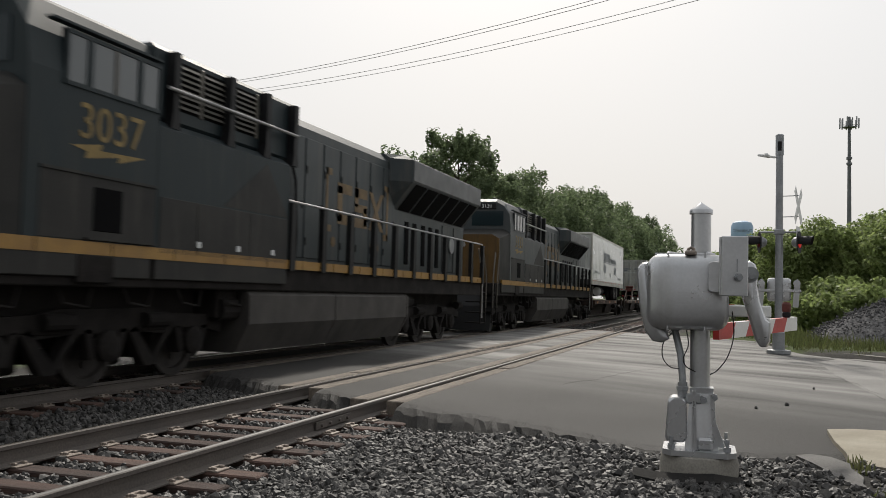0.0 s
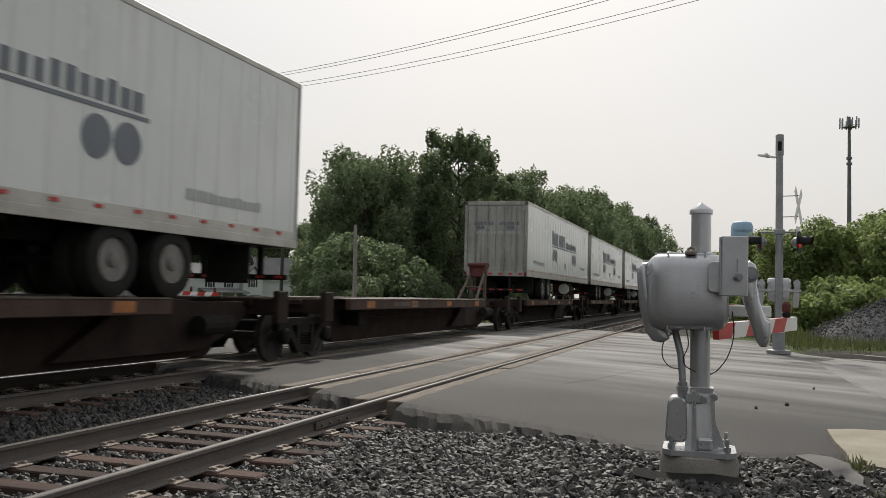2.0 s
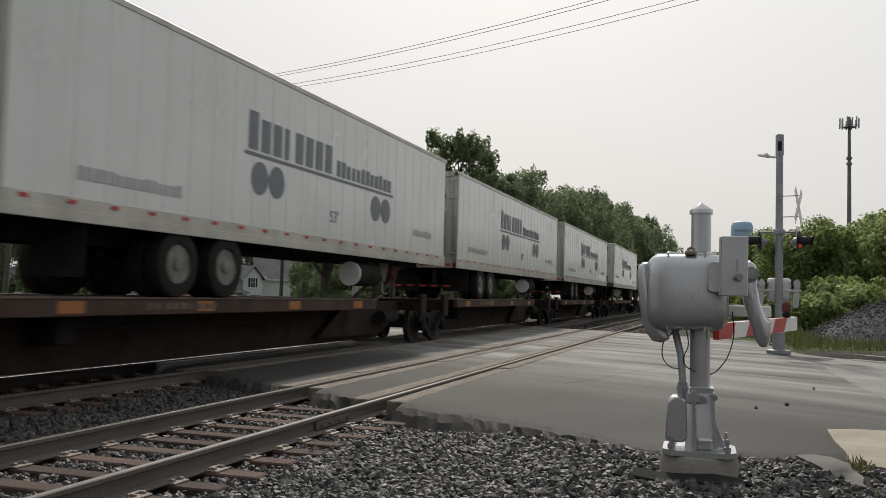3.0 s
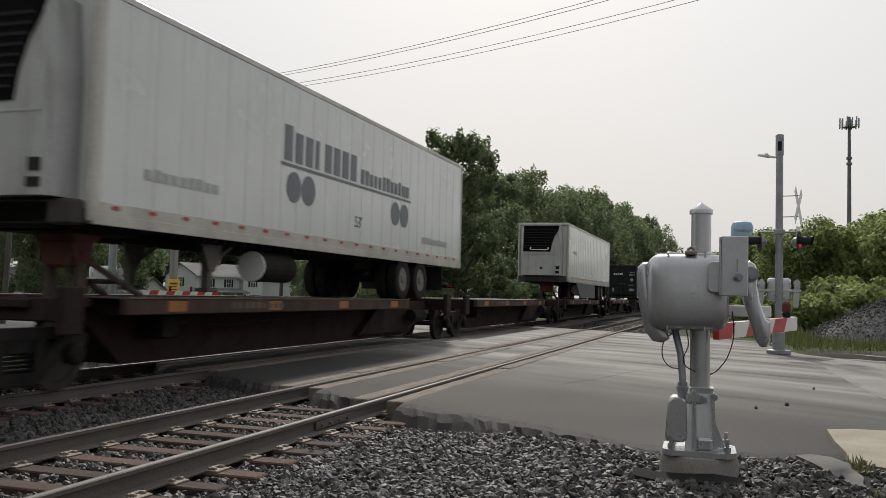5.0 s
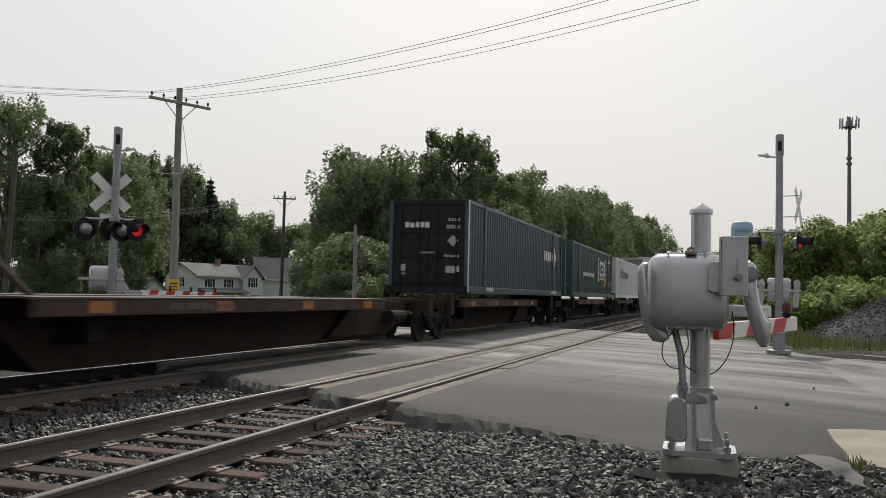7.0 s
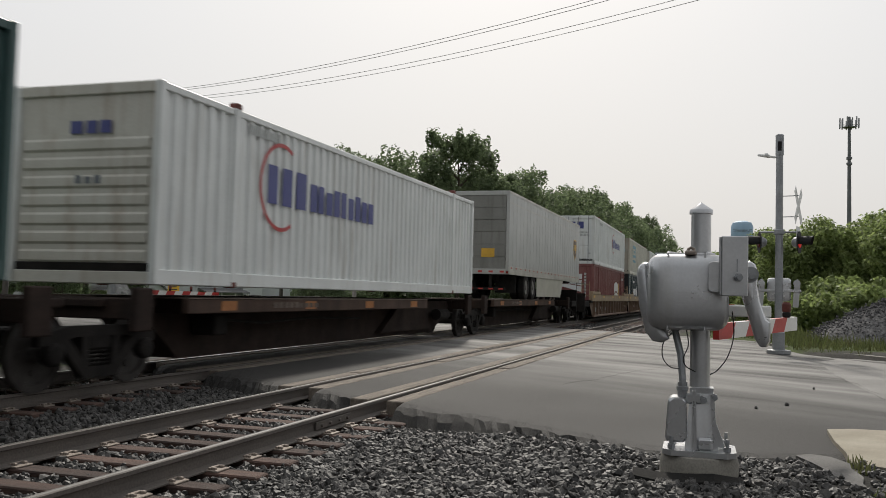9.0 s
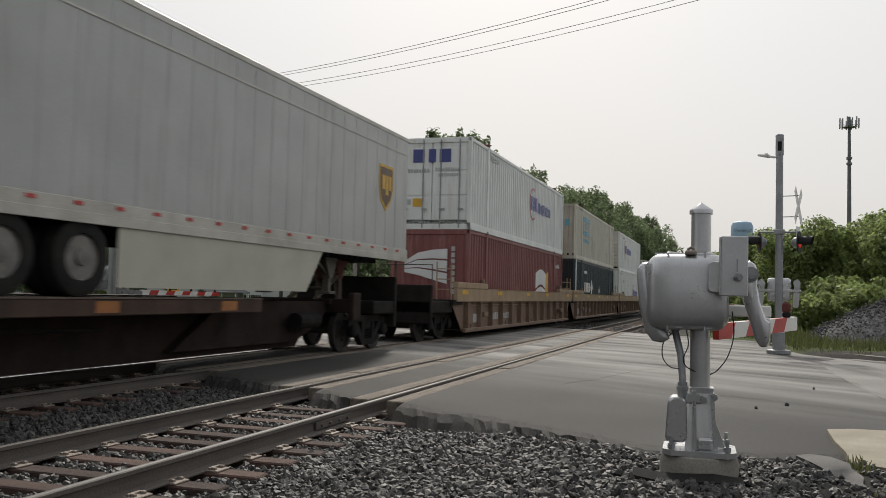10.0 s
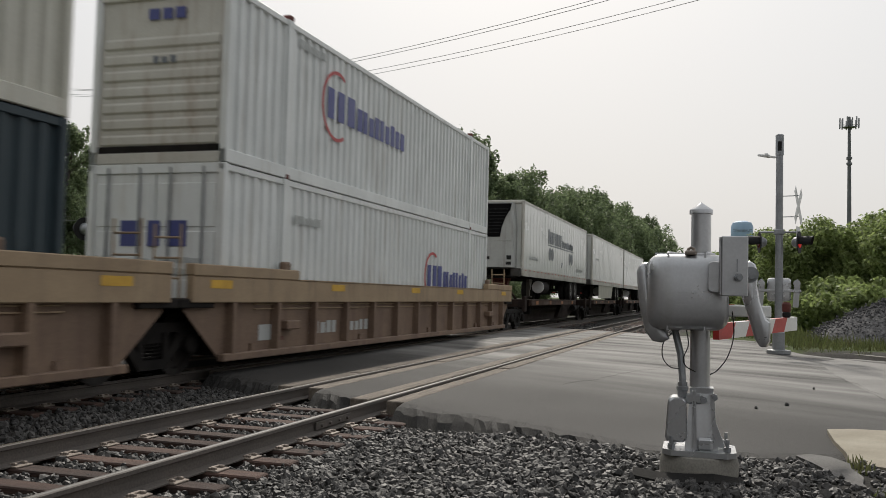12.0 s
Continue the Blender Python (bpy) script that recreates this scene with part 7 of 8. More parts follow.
    part("conduit", Shape().path([(-0.125, -0.08, 0.58), (-0.125, -0.08, 0.72), (-0.14, -0.05, 0.9), (-0.19, 0.0, 1.1)], 0.027, 10).lathe([(0.036, 0.585), (0.036, 0.63), (0.044, 0.64), (0.044, 0.665), (0.036, 0.67), (0.036, 0.70)], (-0.125, -0.08, 0), "z", 8), GALV, G)
    for line in (((-0.21, -0.02, 1.06), (-0.27, -0.04, 0.99), (-0.275, -0.06, 0.88), (-0.22, -0.09, 0.81), (-0.15, -0.1, 0.80)),
                 ((-0.10, -0.05, 1.09), (-0.085, -0.08, 0.98), (-0.12, -0.11, 0.88), (-0.10, -0.12, 0.82), (-0.03, -0.10, 0.78)),
                 ((0.235, 0.05, 1.24), (0.245, 0.0, 1.06), (0.20, -0.05, 0.90), (0.13, -0.06, 0.80), (0.075, -0.05, 0.76))):
        part("cable", Shape().path(eased(line), 0.0045, 6), BLACK, G, "thin hanging black cable")
    return G


near_gate()
pier = Shape().lathe([(0.285, -0.25), (0.29, 0.10), (0.275, 0.155), (0.26, 0.163), (0.0, 0.165)], (0, 0, 0), "z", 36)
solid("foundation", pier, CONCRETE, "round weathered concrete pier under the gate post", "foundation", smooth=True, m=pose(7.1, 0.20, 0.0))
board = Shape().loft([[(x, y, z + 0.02 * math.sin(x * 7)) for y, z in ((-0.05, -0.02), (-0.05, 0.03), (0.06, 0.07), (0.06, 0.0))] for x in (-0.42, -0.25, -0.05, 0.15, 0.36)])
solid("timber_piece", board, RUBBER, "charred black piece of timber lying on the ballast", "timber", m=pose(6.74, 0.24, -0.012, 0, 4, -84))


def mast_signal(m, crossbuck_turn, lamps, case_side, height, label, arms=2):
    """A crossing signal mast: post, crossbuck, flashing lights on an arm, gate mechanism with counterweights."""
    S = thing("crossing_signal", label, "crossing signal", m, group="crossing signals")
    post = part("mast", Shape().lathe([(0.155, 0.0), (0.155, 0.5), (0.105, 0.55), (0.10, 2.0), (0.088, height - 0.55), (0.105, height - 0.55), (0.105, height - 0.02), (0.09, height)], (0, 0, 0), "z", 20), GALV, S, "grey steel mast", True)
    part("bell", Shape().box(-0.05, 0.05, -0.112, -0.1, height - 0.45, height - 0.2, 0.01), BLACK, post)
    s = Shape()
    for a in ((-0.55, 0.12), (0.42, 0.16))[:arms]:
        s.tube((0, 0, height - 0.62), (a[0] * 0.5, 0.0, height - 0.6 + a[1] * 0.2), 0.03, n=8)
        s.lathe([(0.02, 0), (0.07, 0.02), (0.08, 0.06), (0.05, 0.10)], (a[0] * 0.62, 0, height - 0.62 + a[1] * 0.2), "z", 12)
        s.tube((a[0] * 0.45, 0, height - 0.58), (a[0], 0.0, height - 0.58 + a[1] * 0.4), 0.05, 0.03, n=10)
    part("mast_light", s, WHITE, S, "pale lamp heads on short arms")
    part("base_flange", Shape().lathe([(0.30, -0.05), (0.30, 0.04), (0.17, 0.06)], (0, 0, 0), "z", 16), GALV, S)
    cx, cz, turn = crossbuck_turn
    for k, a in enumerate((45, -45)):
        blade = Shape().box(-0.60, 0.60, -0.004, 0.004, -0.115, 0.115).moved(pose(cx, 0.13 + 0.012 * k, cz, 0, 0, turn) @ pose(0, 0, 0, 0, a, 0))
        part("crossbuck_blade", blade, WHITE, S, "white crossbuck blade")
    part("track_count_sign", Shape().box(-0.24, 0.24, -0.004, 0.004, -0.90, -0.55).moved(pose(cx, 0.13, cz, 0, 0, turn)), WHITE, S)
    part("sign_bracket", Shape().tube((cx, -0.1, cz + 0.25), (0, 0, cz + 0.25), 0.012, n=6).tube((cx, -0.1, cz - 0.3), (0, 0, cz - 0.3), 0.012, n=6).tube((cx, -0.1, cz - 0.7), (0, 0, cz - 0.7), 0.012, n=6), GALV, S)
    zl = lamps[0][1]
    part("lamp_arm", Shape().tube((min(l[0] for l in lamps), 0.05, zl + 0.27), (max(l[0] for l in lamps), 0.05, zl + 0.27), 0.03, n=8).box(-0.13, 0.13, -0.13, 0.13, zl + 0.2, zl + 0.34, 0.02), GALV, S)
    for x, z, turn_, lit in lamps:
        flasher(S, x, z, -1, lit, turn=turn_)
    zc = case_side[1]
    c = gate_case(S, case_side[0] - 0.30, case_side[0] + 0.30, 0.08, 0.46, zc - 0.30, zc + 0.32, 0.05)
    for side in case_side[2]:
        x = case_side[0] + side * 0.44
        part("counterweight", Shape().prism([(x - 0.06, zc + 0.25), (x + 0.02, zc + 0.30), (x + 0.09, zc + 0.2), (x + 0.04, zc - 0.45), (x - 0.10, zc - 0.45)], 0.1, 0.2), SILVER, S)
        part("shaft_end", Shape().lathe([(0.09, 0.02), (0.09, 0.10)], (x, 0, zc + 0.18), "y", 14), SILVER, S)
    part("shaft", Shape().box(case_side[0] - 0.55, case_side[0] + 0.55, 0.04, 0.1, zc - 0.05, zc + 0.02, 0.01), SILVER, S)
    return S


right = mast_signal(pose(25.0, -1.28, 0.02, 0, 0, -92.9), (0.47, 3.85, 78), [(-0.50, 2.88, 282, False), (0.50, 2.88, 76, True)], (0.0, 1.62, (-1, 1)), 5.75, "grey crossing signal mast with crossbuck and hooded red lights", 1)
striped_arm(right, (-0.55, 0.55, 1.12), (-1.35, 0.9, 1.15), 0.13, 0.12, 0.05, 3, (), True, 0.08)
left = mast_signal(pose(18.85, 14.85, -0.05, 0, 0, -52.2), (-0.12, 3.75, 0), [(-0.69, 2.78, 210, False), (-0.10, 2.80, 32, False), (0.17, 2.78, 210, False), (0.55, 2.80, 32, True)], (-0.25, 1.55, (1,)), 5.42, "grey crossing signal mast with crossbuck, red lights and lowered gate")
part("arm_support", Shape().prism([(0.0, 1.75), (0.16, 1.7), (0.45, 1.28), (0.75, 1.26), (0.75, 1.12), (0.35, 1.14), (0.0, 1.45)], 0.2, 0.26), SILVER, left)
striped_arm(left, (0.7, 0.4, 1.22), (2.95, 3.1, 1.20), 0.13, 0.10, 0.05, 10, (0.35, 0.62, 0.95), False, 0.08)
# ---------------------------------------------------------------- poles and wires
def power_pole(x, y, base, top, arm, turn, material, label, lean=(0, 0), r=0.16, sign=False):
    P = thing("utility_pole", label, "utility pole", pose(x, y, base), group="utility poles")
    h = top - base
    part("pole", Shape().tube((0, 0, -0.5), (lean[0], lean[1], h), r, r * 0.68, n=14), material, P, smooth=True)
    c, s_ = math.cos(radians(turn)), math.sin(radians(turn))
    tips = []
    if arm:
        z = h - 0.72
        bar = Shape().box(-arm / 2, arm / 2, -0.16, -0.06, z, z + 0.12, 0.01).moved(pose(lean[0], lean[1], 0, 0, 0, turn))
        part("crossarm", bar, material, P)
        b = Shape()
        for k in (-1, 1):
            b.path([(k * 0.75, -0.12, z), (0, -0.12, z - 0.75)], 0.02, 5)
        part("brace", b.moved(pose(lean[0], lean[1], 0, 0, 0, turn)), material, P)
        for k in range(6):
            u = (-0.46 + 0.184 * k) * arm
            ins = Shape().lathe([(0.02, 0.0), (0.02, 0.06), (0.05, 0.07), (0.05, 0.12), (0.03, 0.15), (0.045, 0.16), (0.03, 0.20)], (u, -0.11, z + 0.12), "z", 10).moved(pose(lean[0], lean[1], 0, 0, 0, turn))
            part("insulator", ins, BLACK, P)
            tips.append((x + u * c + 0.11 * s_, y + u * s_ - 0.11 * c, base + z + 0.32))
    if sign:
        sb = part("sign", Shape().box(-0.24, 0.24, -0.20, -0.18, 1.42, 2.02, 0.004).moved(pose(0, 0, 0, 0, 0, -55)), YELLOW, P, "yellow notice plate")
        part("sign_print", Shape().box(-0.16, 0.16, -0.205, -0.2, 1.79, 1.87).box(-0.14, 0.14, -0.205, -0.2, 1.67, 1.72).box(-0.16, 0.16, -0.205, -0.2, 1.55, 1.60).moved(pose(0, 0, 0, 0, 0, -55)), POLE_DARK, sb)
    return tips


TIPS = power_pole(32.93, 22.76, -0.35, 9.98, 3.0, -23.5, POLE_WOOD, "weathered grey wooden utility pole with crossarm and yellow notice", (-0.05, 0.05), 0.19, True)
FAR_TIPS = power_pole(70.6, 37.7, -0.6, 10.1, 2.0, -62, POLE_DARK, "dark wooden utility pole with a short crossarm", (0.1, 0), 0.17)
power_pole(24.4, 23.65, -0.4, 5.9, 0, 0, POLE_DARK, "leaning dark wooden pole beside the trees", (0.16, -0.12), 0.11)
power_pole(41.3, 17.9, -0.4, 4.7, 0, 0, POLE_WOOD, "short weathered wooden post beside the bushes", (-0.05, 0.05), 0.12)
BACK_TIPS = power_pole(14.8, -18.9, -0.3, 11.9, 3.0, -23.5, POLE_WOOD, "weathered grey wooden utility pole by the roadside")
SIDE_TIPS = power_pole(29.5, 37.0, -0.6, 10.6, 3.0, 4, POLE_WOOD, "weathered grey wooden utility pole among the trees")


def span(a, b, sag, r=0.011):
    pts = []
    for i in range(25):
        t = i / 24
        p = Vector(a).lerp(Vector(b), t)
        pts.append((p.x, p.y, p.z - sag * 4 * t * (1 - t)))
    solid("overhead_wire", Shape().path(pts, r, 5), WIRE, "thin dark overhead wire between the poles", "wire", group="overhead wires")


for u in (0.0, 0.10, 0.52, 0.68):
    a_, b_, c_ = (Vector(q[0]).lerp(Vector(q[5]), u) for q in (TIPS, BACK_TIPS, SIDE_TIPS))
    span(a_, b_, 1.37, 0.009)
    span(a_, c_, 0.12, 0.008)
for k in (0, 3, 5):
    span(FAR_TIPS[k], (SIDE_TIPS[k][0], SIDE_TIPS[k][1], SIDE_TIPS[k][2] - 6.0), 0.9, 0.006)
span((18.9, 14.9, 4.75), (33.0, 22.6, 6.3), 0.25, 0.007)
span((32.9, 22.7, 9.0), (37.0, 24.5, 4.5), 0.02, 0.01)


# ---------------------------------------------------------------- trees and growth
def quad_mesh(name, centres, normals, size, rng, material, aspect=1.5):
    """Many small leaf-shaped quads in one mesh."""
    n = len(centres)
    ref = rng.normal(size=(n, 3))
    u = np.cross(normals, ref)
    u /= np.linalg.norm(u, axis=1)[:, None] + 1e-9
    w = np.cross(normals, u)
    s = np.asarray(size).reshape(-1, 1)
    fold = normals * s * 0.18
    v = np.stack([centres - u * s * aspect, centres - w * s * 0.75 + fold, centres + u * s * aspect, centres + w * s * 0.75 + fold], 1)
    me = bpy.data.meshes.new(name)
    me.vertices.add(4 * n)
    me.vertices.foreach_set("co", v.ravel())
    me.loops.add(4 * n)
    me.loops.foreach_set("vertex_index", np.arange(4 * n, dtype=np.int32))
    me.polygons.add(n)
    me.polygons.foreach_set("loop_start", np.arange(0, 4 * n, 4, dtype=np.int32))
    me.update(calc_edges=True)
    me.materials.append(material)
    return me


def crown_points(rng, blobs, count, shell=0.55):
    """Leaf places in lumpy clusters over a set of (x, y, z, rx, rz) blobs, thinner inside."""
    vol = np.array([b[3] ** 2 * b[4] for b in blobs]) ** 0.7
    pick = rng.choice(len(blobs), count, p=vol / vol.sum())
    b = np.array(blobs)[pick]
    d = rng.normal(size=(count, 3))
    d /= np.linalg.norm(d, axis=1)[:, None]
    r = shell + (1 - shell) * rng.random(count) ** 0.6
    tw = 1 + 0.22 * np.sin(d[:, 0] * 7 + b[:, 0] * 3) * np.sin(d[:, 2] * 8 + b[:, 1]) * np.cos(d[:, 1] * 6)
    p = b[:, :3] + d * (r * tw)[:, None] * np.stack([b[:, 3], b[:, 3], b[:, 4]], 1)
    nrm = d * 0.7 + rng.normal(size=(count, 3)) * 0.6 + np.array([0, 0, 0.5])
    nrm /= np.linalg.norm(nrm, axis=1)[:, None]
    return p, nrm


def tree(seed, height, spread, low=0.18, count=9000, leaf=0.17, material=None, label="", lean=0.0):
    """A broad-leaved tree: tapered trunk, forking limbs, crown of many leaves round the limb ends."""
    rnd, rng = random.Random(seed), np.random.default_rng(seed)
    T = thing("tree", label, "tree", group="trees")
    s = Shape()
    r0 = height * 0.022
    trunk = [Vector((0, 0, -0.4)), Vector((0.1 * rnd.uniform(-1, 1), 0.1, height * 0.22)), Vector((0.25 * rnd.uniform(-1, 1), 0.2 * rnd.uniform(-1, 1), height * 0.5)), Vector((0.4 * rnd.uniform(-1, 1) + lean, 0.3 * rnd.uniform(-1, 1), height * 0.85))]
    for k in range(3):
        s.tube(trunk[k], trunk[k + 1], r0 * (1 - 0.3 * k), r0 * (0.7 - 0.3 * k) + 0.02, n=9, caps=False)
    blobs = []
    limbs = 20
    for k in range(limbs):
        t = low + 0.1 + (0.95 - low - 0.1) * k / (limbs - 1)
        z = height * t
        a = k * 2.4 + rnd.uniform(-0.5, 0.5)
        # widest a third of the way up the crown
        q = (t - low) / (1 - low)
        reach = spread * (0.45 + 0.75 * math.sin(math.pi * min(1, 0.25 + q * 0.8))) * rnd.uniform(0.55, 0.95)
        tip = Vector((math.cos(a) * reach, math.sin(a) * reach, z + reach * 0.28))
        root = Vector((0, 0, max(height * 0.15, z - reach * 0.5)))
        mid = root.lerp(tip, 0.5) + Vector((0, 0, reach * 0.08))
        s.tube(root, mid, r0 * 0.36, r0 * 0.22, n=6, caps=False).tube(mid, tip, r0 * 0.22, 0.02, n=5, caps=False)
        rr = spread * rnd.uniform(0.24, 0.40)
        blobs.append((tip.x * 0.86, tip.y * 0.86, min(tip.z, height - rr * 0.7), rr, rr * rnd.uniform(0.65, 0.95)))
        if k % 2 == 0:
            blobs.append((tip.x * 0.4, tip.y * 0.4, min(tip.z + 0.1 * height, height - rr), rr * 0.9, rr * 0.8))
        for j in range(9):
            aa, rs = a + rnd.uniform(-1.5, 1.5), rr * rnd.uniform(0.12, 0.42)
            d = rr * rnd.uniform(0.7, 1.15)
            blobs.append((tip.x + math.cos(aa) * d, tip.y + math.sin(aa) * d, min(tip.z + rnd.uniform(-0.7, 1.15) * rr, height - rs * 1.0), rs, rs * 2.0))
    blobs.append((lean, 0, height * 0.93, spread * 0.2, height * 0.07))
    part("trunk", s, BARK, T, "", True)
    p, nrm = crown_points(rng, blobs, count)
    part("crown", quad_mesh("crown", p, nrm, rng.uniform(0.65, 1.25, count) * leaf, rng, material or LEAF), None, T, "dense leafy crown")
    return T


def conifer(seed, height, spread, label):
    rng = np.random.default_rng(seed)
    T = thing("tree", label, "tree", group="trees")
    s = Shape().tube((0, 0, -0.3), (0, 0, height), height * 0.018, 0.02, n=8)
    pts, nr = [], []
    levels = 26
    for k in range(levels):
        z = height * (0.10 + 0.89 * k / levels)
        reach = (spread * (1 - k / levels) ** 0.9 + 0.10) * (0.78 + 0.42 * rng.random())
        for j in range(7):
            a = j * 0.7 + k * 1.1 + rng.uniform(-0.2, 0.2)
            ln = reach * rng.uniform(0.7, 1.1)
            s.tube((0, 0, z), (math.cos(a) * ln, math.sin(a) * ln, z - ln * 0.18), 0.03, 0.01, n=4, caps=False)
            m = int(14 + 16 * reach)
            u = rng.random(m) ** 0.7 * ln
            off = rng.normal(size=(m, 3)) * (0.05 + 0.05 * reach)
            pts.append(np.stack([math.cos(a) * u, math.sin(a) * u, z - u * 0.18 - 0.08], 1) + off)
            nr.append(rng.normal(size=(m, 3)) * 0.6 + np.array([0, 0, 1.0]))
    p, n_ = np.concatenate(pts), np.concatenate(nr)
    n_ /= np.linalg.norm(n_, axis=1)[:, None]
    part("trunk", s, BARK, T)
    part("crown", quad_mesh("crown", p, n_, rng.uniform(0.1, 0.2, len(p)), rng, NEEDLE, 2.0), None, T, "dark drooping needles")
    return T


def bush(seed, height, spread, count, leaf, material, label):
    rnd, rng = random.Random(seed), np.random.default_rng(seed)
    T = thing("bush", label, "bush", group="bushes")
    s, blobs = Shape(), []
    for k in range(9):
        a, d = rnd.uniform(0, 6.28), spread * rnd.uniform(0.0, 0.62)
        r = spread * rnd.uniform(0.28, 0.48)
        tip = (math.cos(a) * d, math.sin(a) * d, height * rnd.uniform(0.3, 0.85))
        s.tube((tip[0] * 0.2, tip[1] * 0.2, -0.2), tip, 0.04, 0.015, n=5, caps=False)
        blobs.append((tip[0], tip[1], min(tip[2], height - r * 0.6), r, max(0.25 * height, r * 0.7)))
        for j in range(3):
            aa, rs = rnd.uniform(0, 6.28), r * rnd.uniform(0.25, 0.5)
            blobs.append((tip[0] + math.cos(aa) * r, tip[1] + math.sin(aa) * r, min(tip[2] + rnd.uniform(0, 0.9) * r, height - rs * 0.5), rs, rs))
    p, nrm = crown_points(rng, blobs, count)
    keep = p[:, 2] > -0.1
    p, nrm = p[keep], nrm[keep]
    part("stem", s, BARK, T)
    part("foliage", quad_mesh("foliage", p, nrm, rng.uniform(0.65, 1.3, len(p)) * leaf, rng, material), None, T)
    return T


def spread_out(ob, places):
    """The built thing goes to the first place (x, y, z, size, turn), copies to the others."""
    for k, (x, y, z, size, turn) in enumerate(places):
        m = pose(x, y, z, 0, 0, turn) @ Matrix.Diagonal((size, size, size, 1))
        if k:
            copy_thing(ob, m)
        first = m if not k else first
    ob.matrix_basis = first


MAPLE = "broad green maple tree in full summer leaf"
spread_out(tree(1, 13.4, 4.6, 0.04, 22000, 0.115, None, MAPLE), [(62.8, 26.2, -0.5, 0.92, 0), (59.4, 25.2, -0.5, 0.80, 70), (66.0, 23.5, -0.5, 0.86, 140), (92.0, 22.5, -0.6, 1.13, 200), (107, 21.5, -0.6, 1.10, 20), (117, 19.5, -0.6, 1.18, 300)])
spread_out(tree(2, 14.0, 3.6, 0.05, 20000, 0.115, None, "tall slender broad-leaved tree above its neighbours"), [(67.2, 20.4, -0.4, 1.03, 30), (138, 21.0, -0.6, 1.3, 0), (83.0, 22.0, -0.5, 0.96, 210), (180, 17.5, -0.6, 1.32, 60)])
spread_out(tree(3, 12.5, 4.2, 0.15, 12000, 0.115, None, "open-crowned tree with visible limbs and thin foliage"), [(86.0, 68.0, -1.2, 1.35, 100), (121.5, 86.5, -1.5, 1.75, 220), (127, 20.0, -0.6, 1.28, 80), (152, 19.5, -0.6, 1.4, 180)])
spread_out(tree(4, 11.5, 4.6, 0.03, 16000, 0.13, None, "rounded dark green tree behind the houses"), [(132, 78.5, -1.5, 1.35, 0), (140, 74, -1.5, 1.2, 90), (127, 83, -1.5, 1.5, 30), (90, 72, -1.2, 1.2, 250), (100, 46, -1.3, 0.9, 150), (160, 16.5, -0.6, 1.3, 40), (170, 20, -0.6, 1.35, 190), (198, 18, -0.6, 1.5, 270), (77, 68, -1.2, 1.1, 130), (72, 27.5, -0.5, 0.9, 50), (78, 24.5, -0.5, 0.92, 310), (152, 73, -1.5, 1.3, 10), (118, 92, -1.5, 1.6, 99), (150, 66, -1.5, 1.2, 200)])
spread_out(tree(13, 13.9, 3.1, 0.30, 15000, 0.085, None, "tall open-crowned tree with limbs showing through thin foliage"), [(43.6, 42.4, -0.9, 0.97, 0)])
spread_out(tree(12, 12.6, 1.9, 0.06, 16000, 0.082, None, "narrow upright broad-leaved tree"), [(45.6, 39.7, -0.8, 0.98, 40)])
spread_out(tree(14, 12.0, 3.0, 0.03, 24000, 0.085, None, "dense rounded broad-leaved tree beyond the crossing"), [(78.6, 63.2, -1.3, 1.40, 0), (117.5, 87.5, -1.5, 1.93, 130), (121.5, 83.0, -1.5, 1.70, 230), (42.9, 39.2, -0.8, 0.72, 300), (46.9, 38.9, -0.8, 0.62, 60), (48.5, 42.0, -0.9, 0.74, 190)])
spread_out(conifer(5, 14.5, 3.0, "dark spruce with drooping branches"), [(122.0, 78.3, -1.5, 1.42, 0), (127.0, 79.0, -1.5, 1.14, 40), (131, 80, -1.5, 1.08, 80)])
spread_out(bush(6, 3.4, 3.2, 13000, 0.08, LEAF, "fresh green bush beside the railway"), [(50.3, 22.0, -0.5, 1.45, 0), (68.5, 16.9, -0.4, 0.9, 70), (71.5, 21.8, -0.5, 0.9, 160), (59.0, 20.5, -0.5, 1.0, 200), (78, 17.0, -0.4, 0.9, 250), (46.0, 20.4, -0.5, 0.8, 90), (54, 20.6, -0.5, 1.0, 310)])
spread_out(bush(7, 6.4, 3.6, 24000, 0.078, LEAF_LIGHT, "large dense green shrub thicket beyond the road"), [(48.5, -3.8, 0.0, 0.90, 0), (46.0, -6.6, 0.0, 0.92, 80), (45.0, -9.8, 0.0, 0.95, 200), (52, -8.5, 0.0, 1.0, 300), (58, -2.2, 0.0, 0.95, 150), (66, -0.4, 0.0, 0.86, 20), (70.0, -3.2, 0.0, 1.05, 45), (80, 1.0, 0.0, 0.80, 220), (43.5, -13.0, 0.0, 0.95, 20)])
spread_out(bush(8, 1.9, 1.8, 5200, 0.085, LEAF_LIGHT, "low bright green weeds and brambles"), [(36.5, -3.9, 0.05, 0.85, 0), (37.8, -5.6, 0.05, 1.0, 100), (37.5, -7.6, 0.05, 1.1, 200), (39.5, -2.6, 0.05, 0.8, 300), (36.0, -9.6, 0.05, 1.0, 20), (41, -5, 0.05, 1.2, 60), (43, -1.5, 0, 0.9, 110), (48, 0.5, 0, 0.9, 210), (33.0, 15.5, -0.4, 0.45, 10), (37.0, 15.6, -0.4, 0.55, 90), (41.5, 15.8, -0.4, 0.6, 170), (46, 15.4, -0.4, 0.55, 250), (29.5, 15.4, -0.4, 0.4, 340)])


